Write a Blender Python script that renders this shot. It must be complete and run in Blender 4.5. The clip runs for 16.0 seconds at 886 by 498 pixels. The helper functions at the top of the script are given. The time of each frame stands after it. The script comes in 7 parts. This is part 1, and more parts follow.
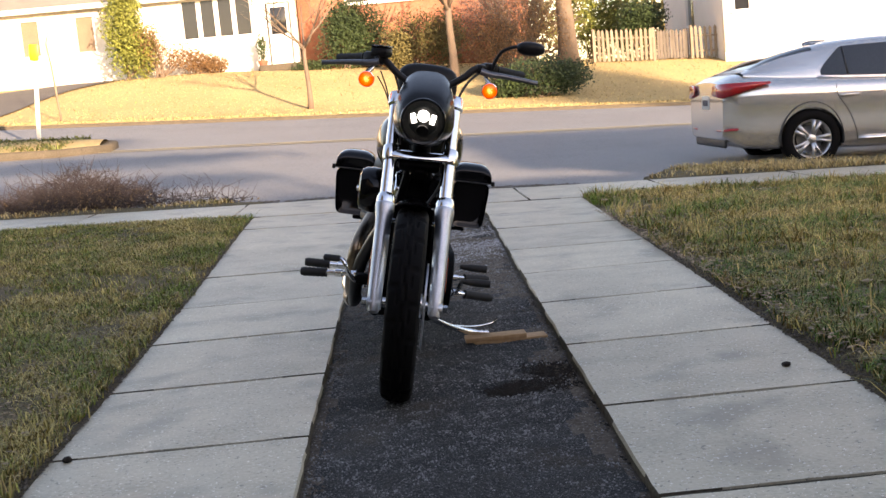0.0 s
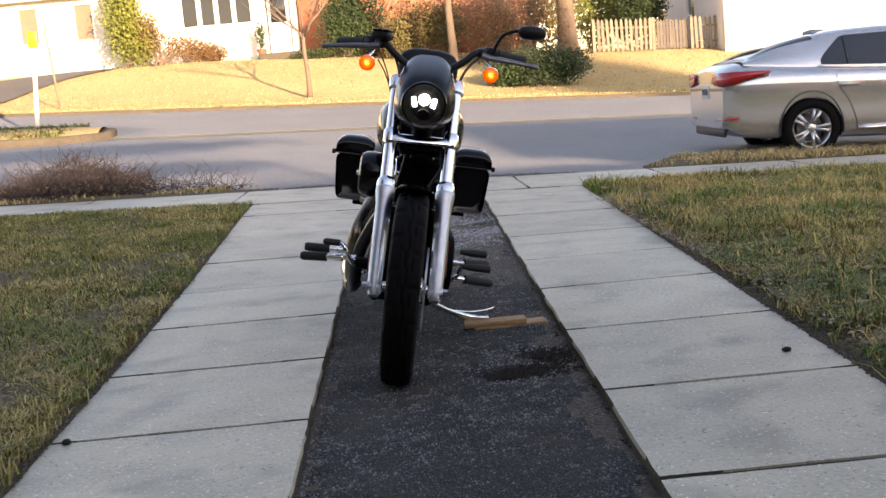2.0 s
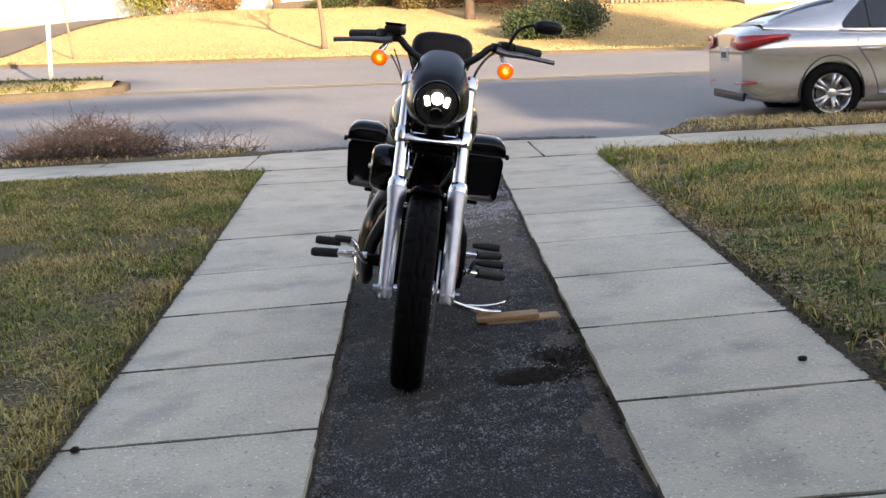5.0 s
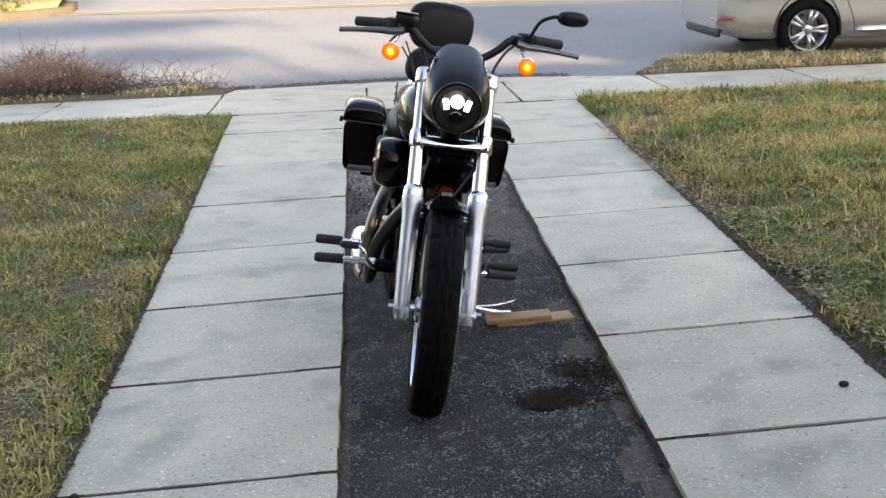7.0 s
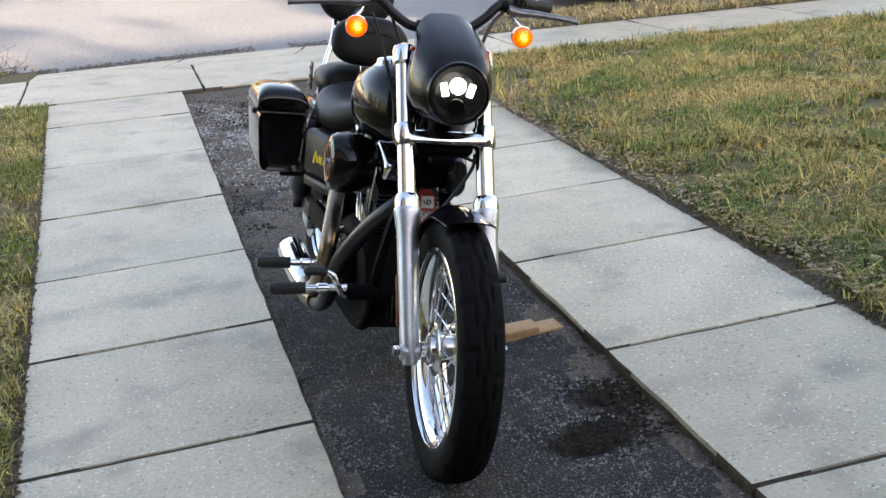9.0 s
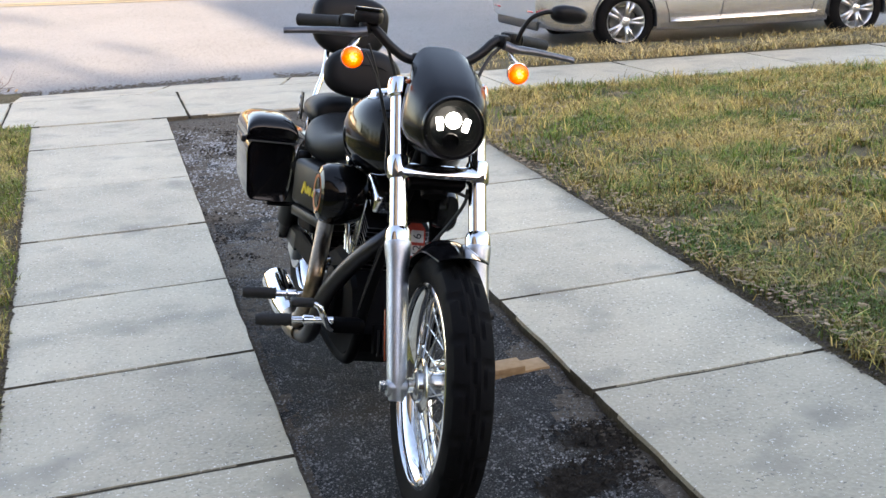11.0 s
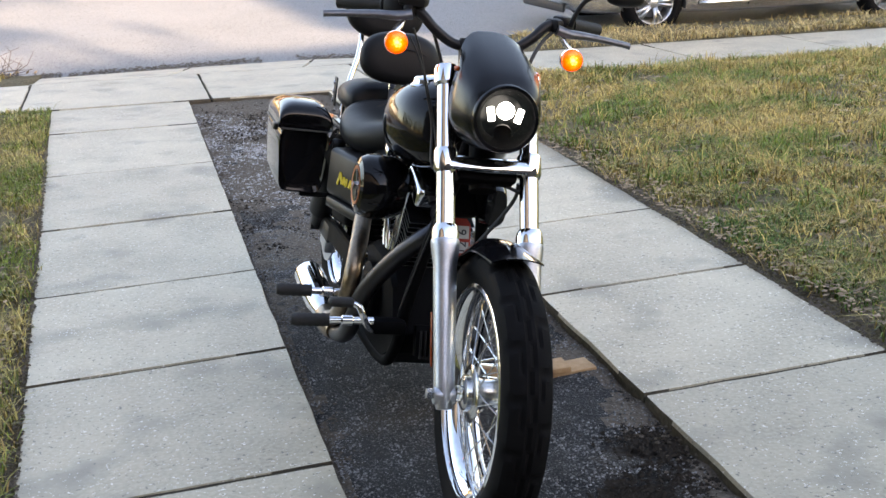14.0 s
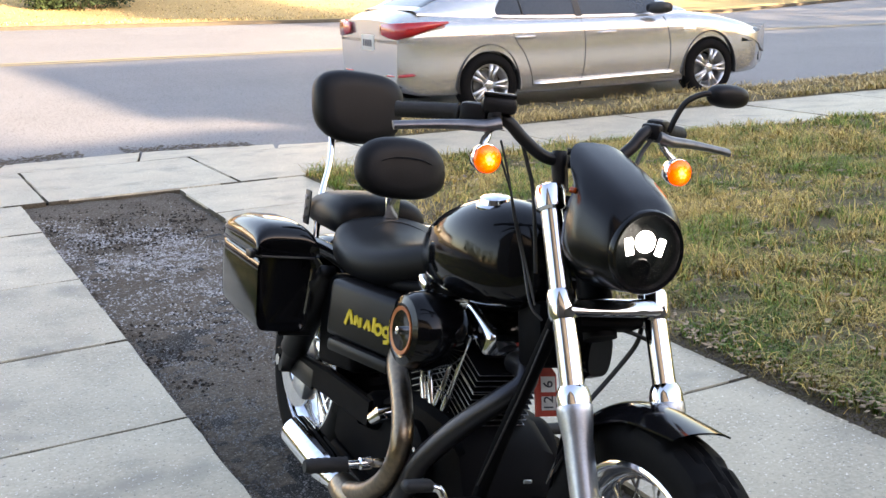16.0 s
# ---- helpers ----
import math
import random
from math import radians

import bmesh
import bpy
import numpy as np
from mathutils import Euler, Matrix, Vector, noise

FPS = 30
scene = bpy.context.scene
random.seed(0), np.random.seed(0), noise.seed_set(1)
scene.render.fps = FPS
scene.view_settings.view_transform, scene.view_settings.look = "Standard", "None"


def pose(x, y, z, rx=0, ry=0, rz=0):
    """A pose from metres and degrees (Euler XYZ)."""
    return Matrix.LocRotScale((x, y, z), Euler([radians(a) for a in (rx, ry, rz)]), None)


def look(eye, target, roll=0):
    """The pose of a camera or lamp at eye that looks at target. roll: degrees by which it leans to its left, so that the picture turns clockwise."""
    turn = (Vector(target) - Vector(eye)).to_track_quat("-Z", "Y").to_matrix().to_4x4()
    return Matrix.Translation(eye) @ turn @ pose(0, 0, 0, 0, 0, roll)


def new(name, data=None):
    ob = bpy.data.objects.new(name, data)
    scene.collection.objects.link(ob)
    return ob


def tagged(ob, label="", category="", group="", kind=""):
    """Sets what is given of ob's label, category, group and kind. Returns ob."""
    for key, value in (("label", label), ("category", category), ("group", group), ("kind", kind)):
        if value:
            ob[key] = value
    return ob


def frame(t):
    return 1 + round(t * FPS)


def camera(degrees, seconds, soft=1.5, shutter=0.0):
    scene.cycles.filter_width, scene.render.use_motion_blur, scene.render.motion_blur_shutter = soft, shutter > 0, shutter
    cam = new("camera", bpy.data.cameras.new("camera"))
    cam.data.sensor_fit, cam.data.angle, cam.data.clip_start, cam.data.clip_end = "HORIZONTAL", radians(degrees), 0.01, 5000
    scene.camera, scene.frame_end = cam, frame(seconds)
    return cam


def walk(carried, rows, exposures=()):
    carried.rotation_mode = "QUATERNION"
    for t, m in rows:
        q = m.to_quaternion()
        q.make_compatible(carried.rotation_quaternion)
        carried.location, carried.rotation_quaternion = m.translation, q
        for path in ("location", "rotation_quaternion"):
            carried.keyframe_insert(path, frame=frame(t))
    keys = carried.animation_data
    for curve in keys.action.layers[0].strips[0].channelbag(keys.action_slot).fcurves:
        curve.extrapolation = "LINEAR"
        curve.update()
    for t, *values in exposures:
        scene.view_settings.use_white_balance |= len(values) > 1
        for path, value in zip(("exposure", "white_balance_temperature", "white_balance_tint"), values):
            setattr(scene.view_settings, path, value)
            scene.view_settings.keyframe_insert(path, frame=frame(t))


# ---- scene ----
cam = camera(41.2, 16.0)
PATH = [
    (0, (0.038, 0.219, 0.988), (0.097, 2.201, 0.732), -5.3),
    (0.5, (0.037, 0.25, 0.974), (0.094, 2.231, 0.701), -5.4),
    (1, (0.034, 0.233, 0.969), (0.089, 2.213, 0.688), -5.5),
    (1.5, (0.03, 0.228, 0.968), (0.087, 2.209, 0.698), -5.3),
    (2, (0.03, 0.226, 0.967), (0.09, 2.207, 0.694), -5.1),
    (2.5, (0.03, 0.226, 0.964), (0.092, 2.206, 0.694), -5.0),
    (3, (0.033, 0.221, 0.964), (0.097, 2.203, 0.703), -5.0),
    (3.2, (0.036, 0.228, 0.964), (0.098, 2.213, 0.722), -5.0),
    (5.3, (0.06, 0.313, 1.22), (0.084, 2.277, 0.845), -4.7),
    (5.5, (0.064, 0.304, 1.28), (0.084, 2.266, 0.892), -4.6),
    (6, (0.082, 0.388, 1.431), (0.07, 2.328, 0.946), -3.9),
    (6.5, (-0.012, 0.467, 1.443), (0.026, 2.406, 0.956), -2.1),
    (7, (-0.141, 0.673, 1.445), (-0.037, 2.601, 0.926), -4.2),
    (7.5, (-0.225, 0.978, 1.427), (-0.053, 2.904, 0.92), -3.4),
    (8, (-0.335, 1.17, 1.443), (-0.18, 3.084, 0.882), -4.7),
    (8.5, (-0.513, 1.409, 1.428), (-0.17, 3.295, 0.856), -6.0),
    (9, (-0.636, 1.525, 1.444), (-0.185, 3.375, 0.834), -5.9),
    (9.5, (-0.653, 1.596, 1.431), (-0.157, 3.44, 0.838), -4.5),
    (11.8, (-0.671, 1.543, 1.441), (-0.176, 3.401, 0.89), -3.5),
    (12, (-0.674, 1.54, 1.442), (-0.178, 3.397, 0.888), -3.4),
    (12.5, (-0.68, 1.544, 1.443), (-0.179, 3.398, 0.885), -3.4),
    (13, (-0.684, 1.549, 1.444), (-0.19, 3.401, 0.873), -3.4),
    (13.5, (-0.692, 1.59, 1.441), (-0.201, 3.436, 0.848), -3.2),
    (14, (-0.689, 1.767, 1.43), (-0.221, 3.622, 0.845), -3.8),
    (14.5, (-0.741, 1.939, 1.448), (-0.316, 3.797, 0.839), -1.8),
    (15, (-0.869, 2.158, 1.441), (-0.364, 4.0, 0.846), -2.9),
    (15.5, (-0.981, 2.388, 1.442), (-0.312, 4.191, 0.891), -3.8),
    (15.6, (-0.994, 2.455, 1.441), (-0.282, 4.242, 0.893), -3.6),
    (16, (-1.132, 2.594, 1.47), (-0.291, 4.342, 0.986), -3.6),
]
EXPOSURES = [(0, 1.71, 7900, 27), (3.2, 1.71, 7900, 27), (5.3, 1.91, 7900, 24), (6.0, 2.26, 7850, 20), (6.7, 2.33, 7850, 20), (7.3, 2.29, 7850, 21), (9.0, 2.43, 7850, 22), (12.5, 2.53, 7850, 23), (14.0, 2.53, 7850, 23), (15.2, 2.54, 7850, 23), (16.0, 2.55, 7850, 24)]
walk(cam, [(t, look(eye, target, roll)) for t, eye, target, roll in PATH], EXPOSURES)

# ---- world, sun, exposure ----
SUN_ELEV, SUN_AZ = 13.0, 26.0      # the sun stands low behind the camera, a little to the right
sky_world = bpy.data.worlds.new("sky")
scene.world = sky_world
sky_world.use_nodes = True
_n = sky_world.node_tree.nodes
_bg = _n["Background"]
_sky = _n.new("ShaderNodeTexSky")
_sky.sky_type = "NISHITA"
_sky.sun_disc = False
_sky.sun_elevation = radians(SUN_ELEV)
_sky.sun_rotation = radians(180 - SUN_AZ)
_sky.dust_density = 0.8
sky_world.node_tree.links.new(_sky.outputs[0], _bg.inputs[0])
_bg.inputs[1].default_value = 0.15
sun = new("sun", bpy.data.lights.new("sun", "SUN"))
sun.data.energy, sun.data.angle, sun.data.color = 5.0, radians(0.6), (1.0, 0.885, 0.68)
_sv = Vector((math.sin(radians(SUN_AZ)) * math.cos(radians(SUN_ELEV)), -math.cos(radians(SUN_AZ)) * math.cos(radians(SUN_ELEV)), math.sin(radians(SUN_ELEV))))
sun.matrix_world = look(_sv * 60, (0, 0, 0))

# ---- materials ----
def mat(name, base, second=None, third=None, rough=0.6, metal=0.0, scale=4.0, fine=60.0, bump=0.1, depth=0.01,
        spec=0.5, coat=0.0, rand=0.0, island=0.0, rough_var=0.1, coords="pos", cover=0.5, sharp=0.25, emit=None, speck=None, stain=None, fleck=None):
    """A surface of a base colour with patches of a second and a fine grain of a third one."""
    m = bpy.data.materials.new(name)
    m.use_nodes = True
    nt = m.node_tree
    bsdf = nt.nodes["Principled BSDF"]
    N = nt.nodes.new
    second = second or tuple(c * 0.75 for c in base)
    third = third or tuple(min(1, c * 1.2) for c in base)
    if coords == "pos":
        src = N("ShaderNodeNewGeometry").outputs["Position"]
    else:
        src = N("ShaderNodeTexCoord").outputs["Object"]
    big, small = N("ShaderNodeTexNoise"), N("ShaderNodeTexNoise")
    big.inputs["Scale"].default_value, big.inputs["Detail"].default_value = scale, 5
    big.inputs["Roughness"].default_value = 0.62
    small.inputs["Scale"].default_value, small.inputs["Detail"].default_value = fine, 3
    for t in (big, small):
        nt.links.new(src, t.inputs["Vector"])
    r1, r2 = N("ShaderNodeMapRange"), N("ShaderNodeMapRange")
    r1.inputs[1].default_value, r1.inputs[2].default_value = cover - sharp, cover + sharp
    r2.inputs[1].default_value, r2.inputs[2].default_value = 0.35, 0.7
    nt.links.new(big.outputs[0], r1.inputs[0])
    nt.links.new(small.outputs[0], r2.inputs[0])
    m1, m2 = N("ShaderNodeMix"), N("ShaderNodeMix")
    m1.data_type = m2.data_type = "RGBA"
    m1.inputs[6].default_value, m1.inputs[7].default_value = (*base, 1), (*second, 1)
    m2.inputs[7].default_value = (*third, 1)
    nt.links.new(r1.outputs[0], m1.inputs[0])
    half = N("ShaderNodeMath")
    half.operation = "MULTIPLY"
    half.inputs[1].default_value = 0.55
    nt.links.new(r2.outputs[0], half.inputs[0])
    nt.links.new(half.outputs[0], m2.inputs[0])
    nt.links.new(m1.outputs[2], m2.inputs[6])
    col = m2.outputs[2]
    for kind, sp in enumerate((stain, speck, fleck)):
        if sp:
            tone, sscale, edge = sp
            v = N("ShaderNodeTexNoise")
            v.inputs["Scale"].default_value, v.inputs["Detail"].default_value = sscale, 2 if kind else 6
            off = N("ShaderNodeVectorMath")
            off.inputs[1].default_value = (3.7 + 5.1 * kind, 1.3 - 2.3 * kind, 7.9)
            nt.links.new(src, off.inputs[0])
            nt.links.new(off.outputs[0], v.inputs["Vector"])
            rs = N("ShaderNodeMapRange")
            rs.inputs[1].default_value, rs.inputs[2].default_value = edge, edge + (0.05 if kind else 0.16)
            nt.links.new(v.outputs[0], rs.inputs[0])
            mx = N("ShaderNodeMix")
            mx.data_type = "RGBA"
            mx.inputs[7].default_value = (*tone, 1)
            nt.links.new(rs.outputs[0], mx.inputs[0])
            nt.links.new(col, mx.inputs[6])
            col = mx.outputs[2]
    if rand or island:
        src2 = N("ShaderNodeObjectInfo").outputs["Random"] if rand else N("ShaderNodeNewGeometry").outputs["Random Per Island"]
        hsv, mr = N("ShaderNodeHueSaturation"), N("ShaderNodeMapRange")
        w = rand or island
        mr.inputs[3].default_value, mr.inputs[4].default_value = 1 - w, 1 + w
        nt.links.new(src2, mr.inputs[0])
        nt.links.new(mr.outputs[0], hsv.inputs["Value"])
        nt.links.new(col, hsv.inputs["Color"])
        col = hsv.outputs[0]
    nt.links.new(col, bsdf.inputs["Base Color"])
    rr = N("ShaderNodeMapRange")
    rr.inputs[3].default_value, rr.inputs[4].default_value = max(0.02, rough - rough_var), min(1, rough + rough_var)
    nt.links.new(big.outputs[0], rr.inputs[0])
    nt.links.new(rr.outputs[0], bsdf.inputs["Roughness"])
    bsdf.inputs["Metallic"].default_value = metal
    bsdf.inputs["Specular IOR Level"].default_value = spec
    bsdf.inputs["Coat Weight"].default_value = coat
    bsdf.inputs["Coat Roughness"].default_value = 0.03
    if bump:
        b = N("ShaderNodeBump")
        b.inputs["Strength"].default_value, b.inputs["Distance"].default_value = bump, depth
        nt.links.new(small.outputs[0], b.inputs["Height"])
        nt.links.new(b.outputs[0], bsdf.inputs["Normal"])
    if emit:
        bsdf.inputs["Emission Color"].default_value, bsdf.inputs["Emission Strength"].default_value = (*emit[0], 1), emit[1]
    return m


CONCRETE = mat("weathered concrete", (0.43, 0.372, 0.262), (0.325, 0.285, 0.206), (0.56, 0.494, 0.365), rough=0.5, scale=2.6, fine=70, bump=0.35, depth=0.003, rand=0.09, spec=0.6, cover=0.52, sharp=0.13, rough_var=0.12, speck=((0.16, 0.145, 0.114), 75, 0.655), stain=((0.27, 0.238, 0.175), 3.4, 0.54), fleck=((0.78, 0.75, 0.67), 105, 0.66))
CONCRETE_EDGE = mat("darkened soil stained concrete edge", (0.10, 0.082, 0.058), (0.055, 0.045, 0.033), (0.16, 0.135, 0.10), rough=0.95, scale=6, fine=60, bump=0.5, spec=0.15)
JOINT = mat("dark joint soil", (0.045, 0.039, 0.03), (0.08, 0.07, 0.05), rough=1, scale=9, bump=0.4, spec=0.1)
ROAD = mat("worn asphalt road", (0.195, 0.197, 0.203), (0.15, 0.151, 0.156), (0.30, 0.298, 0.296), rough=0.7, scale=0.5, fine=38, bump=0.5, depth=0.008, spec=0.35, speck=((0.09, 0.09, 0.093), 60, 0.59))
PATCH = mat("old dark asphalt", (0.026, 0.026, 0.026), (0.014, 0.014, 0.014), (0.062, 0.061, 0.06), rough=0.85, scale=2.2, fine=110, bump=1.0, depth=0.012, spec=0.2, speck=((0.17, 0.168, 0.165), 165, 0.615), stain=((0.055, 0.045, 0.035), 3.0, 0.52), fleck=((0.34, 0.335, 0.33), 240, 0.665))
SOIL = mat("dark garden soil", (0.115, 0.095, 0.075), (0.062, 0.051, 0.040), (0.20, 0.17, 0.138), rough=1, scale=3.5, fine=60, bump=0.8, depth=0.02, spec=0.12, fleck=((0.34, 0.32, 0.29), 120, 0.65))
THATCH = mat("matted lawn thatch", (0.15, 0.118, 0.07), (0.065, 0.054, 0.034), (0.28, 0.235, 0.145), rough=1, scale=3.5, fine=70, bump=0.9, depth=0.02, spec=0.1, cover=0.5, sharp=0.16)
STRAW = mat("dry dormant lawn", (0.47, 0.35, 0.17), (0.35, 0.26, 0.12), (0.53, 0.41, 0.215), rough=1, scale=0.45, fine=14, bump=0.6, depth=0.05, spec=0.1)
MUD = mat("dark wet mud", (0.022, 0.017, 0.013), (0.035, 0.027, 0.02), spec=0.2, rough=0.85, scale=8, fine=50, bump=0.8, depth=0.012)
YELLOW_PAINT = mat("worn yellow road paint", (0.42, 0.33, 0.14), (0.28, 0.26, 0.20), rough=0.8, scale=3, bump=0.1, cover=0.45)
def grass_mat(name, straw, green, brown, patch, lean):
    """Blades of two colours: patches set which of them is the more common, and single blades differ."""
    m = bpy.data.materials.new(name)
    m.use_nodes = True
    nt = m.node_tree
    N = nt.nodes.new

    def calc(op, a, b):
        q = N("ShaderNodeMath")
        q.operation = op
        for k, v in enumerate((a, b)):
            if isinstance(v, (int, float)):
                q.inputs[k].default_value = v
            else:
                nt.links.new(v, q.inputs[k])
        return q.outputs[0]

    geo = N("ShaderNodeNewGeometry")
    one = geo.outputs["Random Per Island"]
    total = calc("MULTIPLY", one, 0.9)
    for scale, weight in ((patch, 3.2), (patch * 4.5, 2.2)):
        t = N("ShaderNodeTexNoise")
        t.inputs["Scale"].default_value, t.inputs["Detail"].default_value = scale, 3
        nt.links.new(geo.outputs["Position"], t.inputs["Vector"])
        total = calc("ADD", total, calc("MULTIPLY", calc("SUBTRACT", t.outputs[0], 0.5), weight))
    share = N("ShaderNodeMapRange")
    share.inputs[1].default_value, share.inputs[2].default_value = lean - 0.22, lean + 0.22
    nt.links.new(total, share.inputs[0])
    tone = N("ShaderNodeMix")
    tone.data_type = "RGBA"
    tone.inputs[6].default_value, tone.inputs[7].default_value = (*straw, 1), (*green, 1)
    nt.links.new(share.outputs[0], tone.inputs[0])
    dead = N("ShaderNodeMix")
    dead.data_type = "RGBA"
    dead.inputs[7].default_value = (*brown, 1)
    nt.links.new(calc("MULTIPLY", calc("GREATER_THAN", calc("FRACT", calc("MULTIPLY", one, 57.3), 0), 0.8), 0.75), dead.inputs[0])
    nt.links.new(tone.outputs[2], dead.inputs[6])
    hsv, mr = N("ShaderNodeHueSaturation"), N("ShaderNodeMapRange")
    mr.inputs[3].default_value, mr.inputs[4].default_value = 0.38, 1.5
    nt.links.new(calc("FRACT", calc("MULTIPLY", one, 311.7), 0), mr.inputs[0])
    nt.links.new(mr.outputs[0], hsv.inputs["Value"])
    nt.links.new(dead.outputs[2], hsv.inputs["Color"])
    bsdf = nt.nodes["Principled BSDF"]
    nt.links.new(hsv.outputs[0], bsdf.inputs["Base Color"])
    bsdf.inputs["Roughness"].default_value, bsdf.inputs["Specular IOR Level"].default_value = 0.6, 0.3
    return m


GRASS = grass_mat("winter grass", (0.62, 0.44, 0.135), (0.135, 0.215, 0.022), (0.26, 0.14, 0.05), 1.5, 0.53)
GRASS_MOSSY = grass_mat("mossy winter grass", (0.53, 0.42, 0.14), (0.17, 0.225, 0.026), (0.28, 0.17, 0.07), 1.2, 0.45)
GRASS_GREEN = grass_mat("green winter grass", (0.40, 0.32, 0.10), (0.085, 0.16, 0.017), (0.20, 0.115, 0.045), 2.2, 0.30)
GRASS_FAR = grass_mat("straw coloured verge grass", (0.62, 0.46, 0.20), (0.38, 0.31, 0.10), (0.36, 0.22, 0.09), 0.8, 0.85)
DEAD_LEAF = mat("dry brown leaf", (0.20, 0.125, 0.07), (0.40, 0.31, 0.20), rough=0.8, scale=20, bump=0.1, island=0.6)
TWIG = mat("dry grey brown twig", (0.085, 0.062, 0.055), (0.14, 0.105, 0.09), rough=0.9, scale=14, bump=0.3, island=0.3)
BARK = mat("grey brown bark", (0.12, 0.085, 0.06), (0.19, 0.14, 0.10), rough=0.95, scale=5, fine=40, bump=0.6, depth=0.02)
WHITE_BRICK = mat("white painted brick", (0.78, 0.75, 0.68), (0.68, 0.65, 0.58), rough=0.75, scale=1.2, fine=12, bump=0.3, depth=0.02)
RED_BRICK = mat("red brick", (0.36, 0.13, 0.07), (0.26, 0.1, 0.06), (0.42, 0.2, 0.12), rough=0.9, scale=2, fine=16, bump=0.4, depth=0.02)
WHITE_SIDING = mat("white siding paint", (0.8, 0.79, 0.76), (0.72, 0.71, 0.68), rough=0.6, scale=1.5, bump=0.05)
TRIM = mat("white trim paint", (0.8, 0.79, 0.75), rough=0.5, scale=3, bump=0.05)
SHINGLE = mat("grey roof shingle", (0.12, 0.11, 0.1), (0.17, 0.155, 0.14), rough=0.95, scale=2, fine=14, bump=0.5, depth=0.02)
BLIND = mat("brown window blind", (0.20, 0.14, 0.09), (0.14, 0.10, 0.07), rough=0.7, scale=3, bump=0.1)
# Kept dark so that the unseen houses mirror dark in paint and chrome.
DARK_WALL = mat("dark brown siding of unseen walls", (0.055, 0.045, 0.038), (0.04, 0.033, 0.028), rough=0.8, scale=1, bump=0.1)
DARK_GLASS = mat("dark window glass", (0.02, 0.022, 0.025), rough=0.06, scale=2, bump=0, rough_var=0.02)
GREY_DOOR = mat("pale grey door paint", (0.5, 0.51, 0.5), rough=0.5, scale=3, bump=0.03)
FENCE_WOOD = mat("weathered picket wood", (0.23, 0.18, 0.125), (0.16, 0.13, 0.095), rough=0.9, scale=5, fine=40, bump=0.3, rand=0.2)
# The gate's shade is put into this darker grey.
FENCE_GREY = mat("grey weathered picket wood, shade toned", (0.12, 0.10, 0.08), (0.085, 0.072, 0.06), rough=0.9, scale=5, fine=40, bump=0.3, rand=0.2)
LEAF_GREEN = mat("evergreen leaf", (0.024, 0.042, 0.013), (0.040, 0.062, 0.017), rough=0.6, scale=2, bump=0, island=0.4)
LEAF_GOLD = mat("yellow green leaf", (0.16, 0.17, 0.03), (0.10, 0.12, 0.025), rough=0.6, scale=2, bump=0, island=0.4)
LEAF_BROWN = mat("brown clinging leaf", (0.18, 0.09, 0.035), (0.13, 0.08, 0.03), rough=0.8, scale=2, bump=0, island=0.4)
LEAF_OLIVE = mat("olive brown leaf", (0.12, 0.095, 0.03), (0.08, 0.075, 0.025), rough=0.7, scale=2, bump=0, island=0.4)
POST_WHITE = mat("white painted metal post", (0.7, 0.68, 0.62), rough=0.45, scale=5, bump=0.02)
SIGN_YELLOW = mat("yellow marker", (0.75, 0.42, 0.02), rough=0.4, scale=5, bump=0)
BOARD = mat("raw pine board", (0.42, 0.25, 0.12), (0.32, 0.18, 0.08), (0.5, 0.32, 0.17), rough=0.75, scale=7, fine=50, bump=0.25, depth=0.003)
STONE = mat("grey gravel stone", (0.34, 0.34, 0.345), (0.20, 0.198, 0.196), rough=0.85, scale=12, bump=0.2, island=0.5)
STONE_DARK = mat("dark grey asphalt grit", (0.20, 0.20, 0.20), (0.08, 0.079, 0.078), rough=0.85, scale=12, bump=0.2, island=0.75)
ASPHALT_DRIVE = mat("grey brown driveway", (0.10, 0.09, 0.08), rough=0.9, scale=1, bump=0.3)

# ---- mesh helpers ----
def part(name, bm, material, parent=None, label="", sharp=38, flat=False):
    """Links a bmesh as one mesh object, under a thing where one is given."""
    if not flat:
        lim = radians(sharp)
        for f in bm.faces:
            f.smooth = True
        for e in bm.edges:
            if len(e.link_faces) == 2 and e.calc_face_angle(0) > lim:
                e.smooth = False
    me = bpy.data.meshes.new(name)
    bm.to_mesh(me)
    bm.free()
    me.materials.append(material)
    ob = new(name, me)
    if parent is not None:
        ob.parent = parent
    if label:
        ob["label"] = label
    return ob


def from_arrays(name, verts, faces, material, parent=None, label=""):
    me = bpy.data.meshes.new(name)
    me.from_pydata(verts, [], faces)
    me.materials.append(material)
    ob = new(name, me)
    if parent is not None:
        ob.parent = parent
    if label:
        ob["label"] = label
    return ob


def thing(name, m, label, category, group="", kind=""):
    ob = new(name)
    ob.empty_display_size = 0.1
    ob.matrix_world = m
    return tagged(ob, label, category, group, kind)


def box(bm, size, centre=(0, 0, 0), turn=None, bevel=0.0, seg=2):
    m = Matrix.Translation(centre) @ (turn.to_4x4() if turn is not None else Matrix.Identity(4)) @ Matrix.Diagonal((*size, 1))
    geo = bmesh.ops.create_cube(bm, size=1, matrix=m)
    if bevel:
        edges = list({e for v in geo["verts"] for e in v.link_edges})
        bmesh.ops.bevel(bm, geom=edges, offset=bevel, segments=seg, affect="EDGES", profile=0.5)


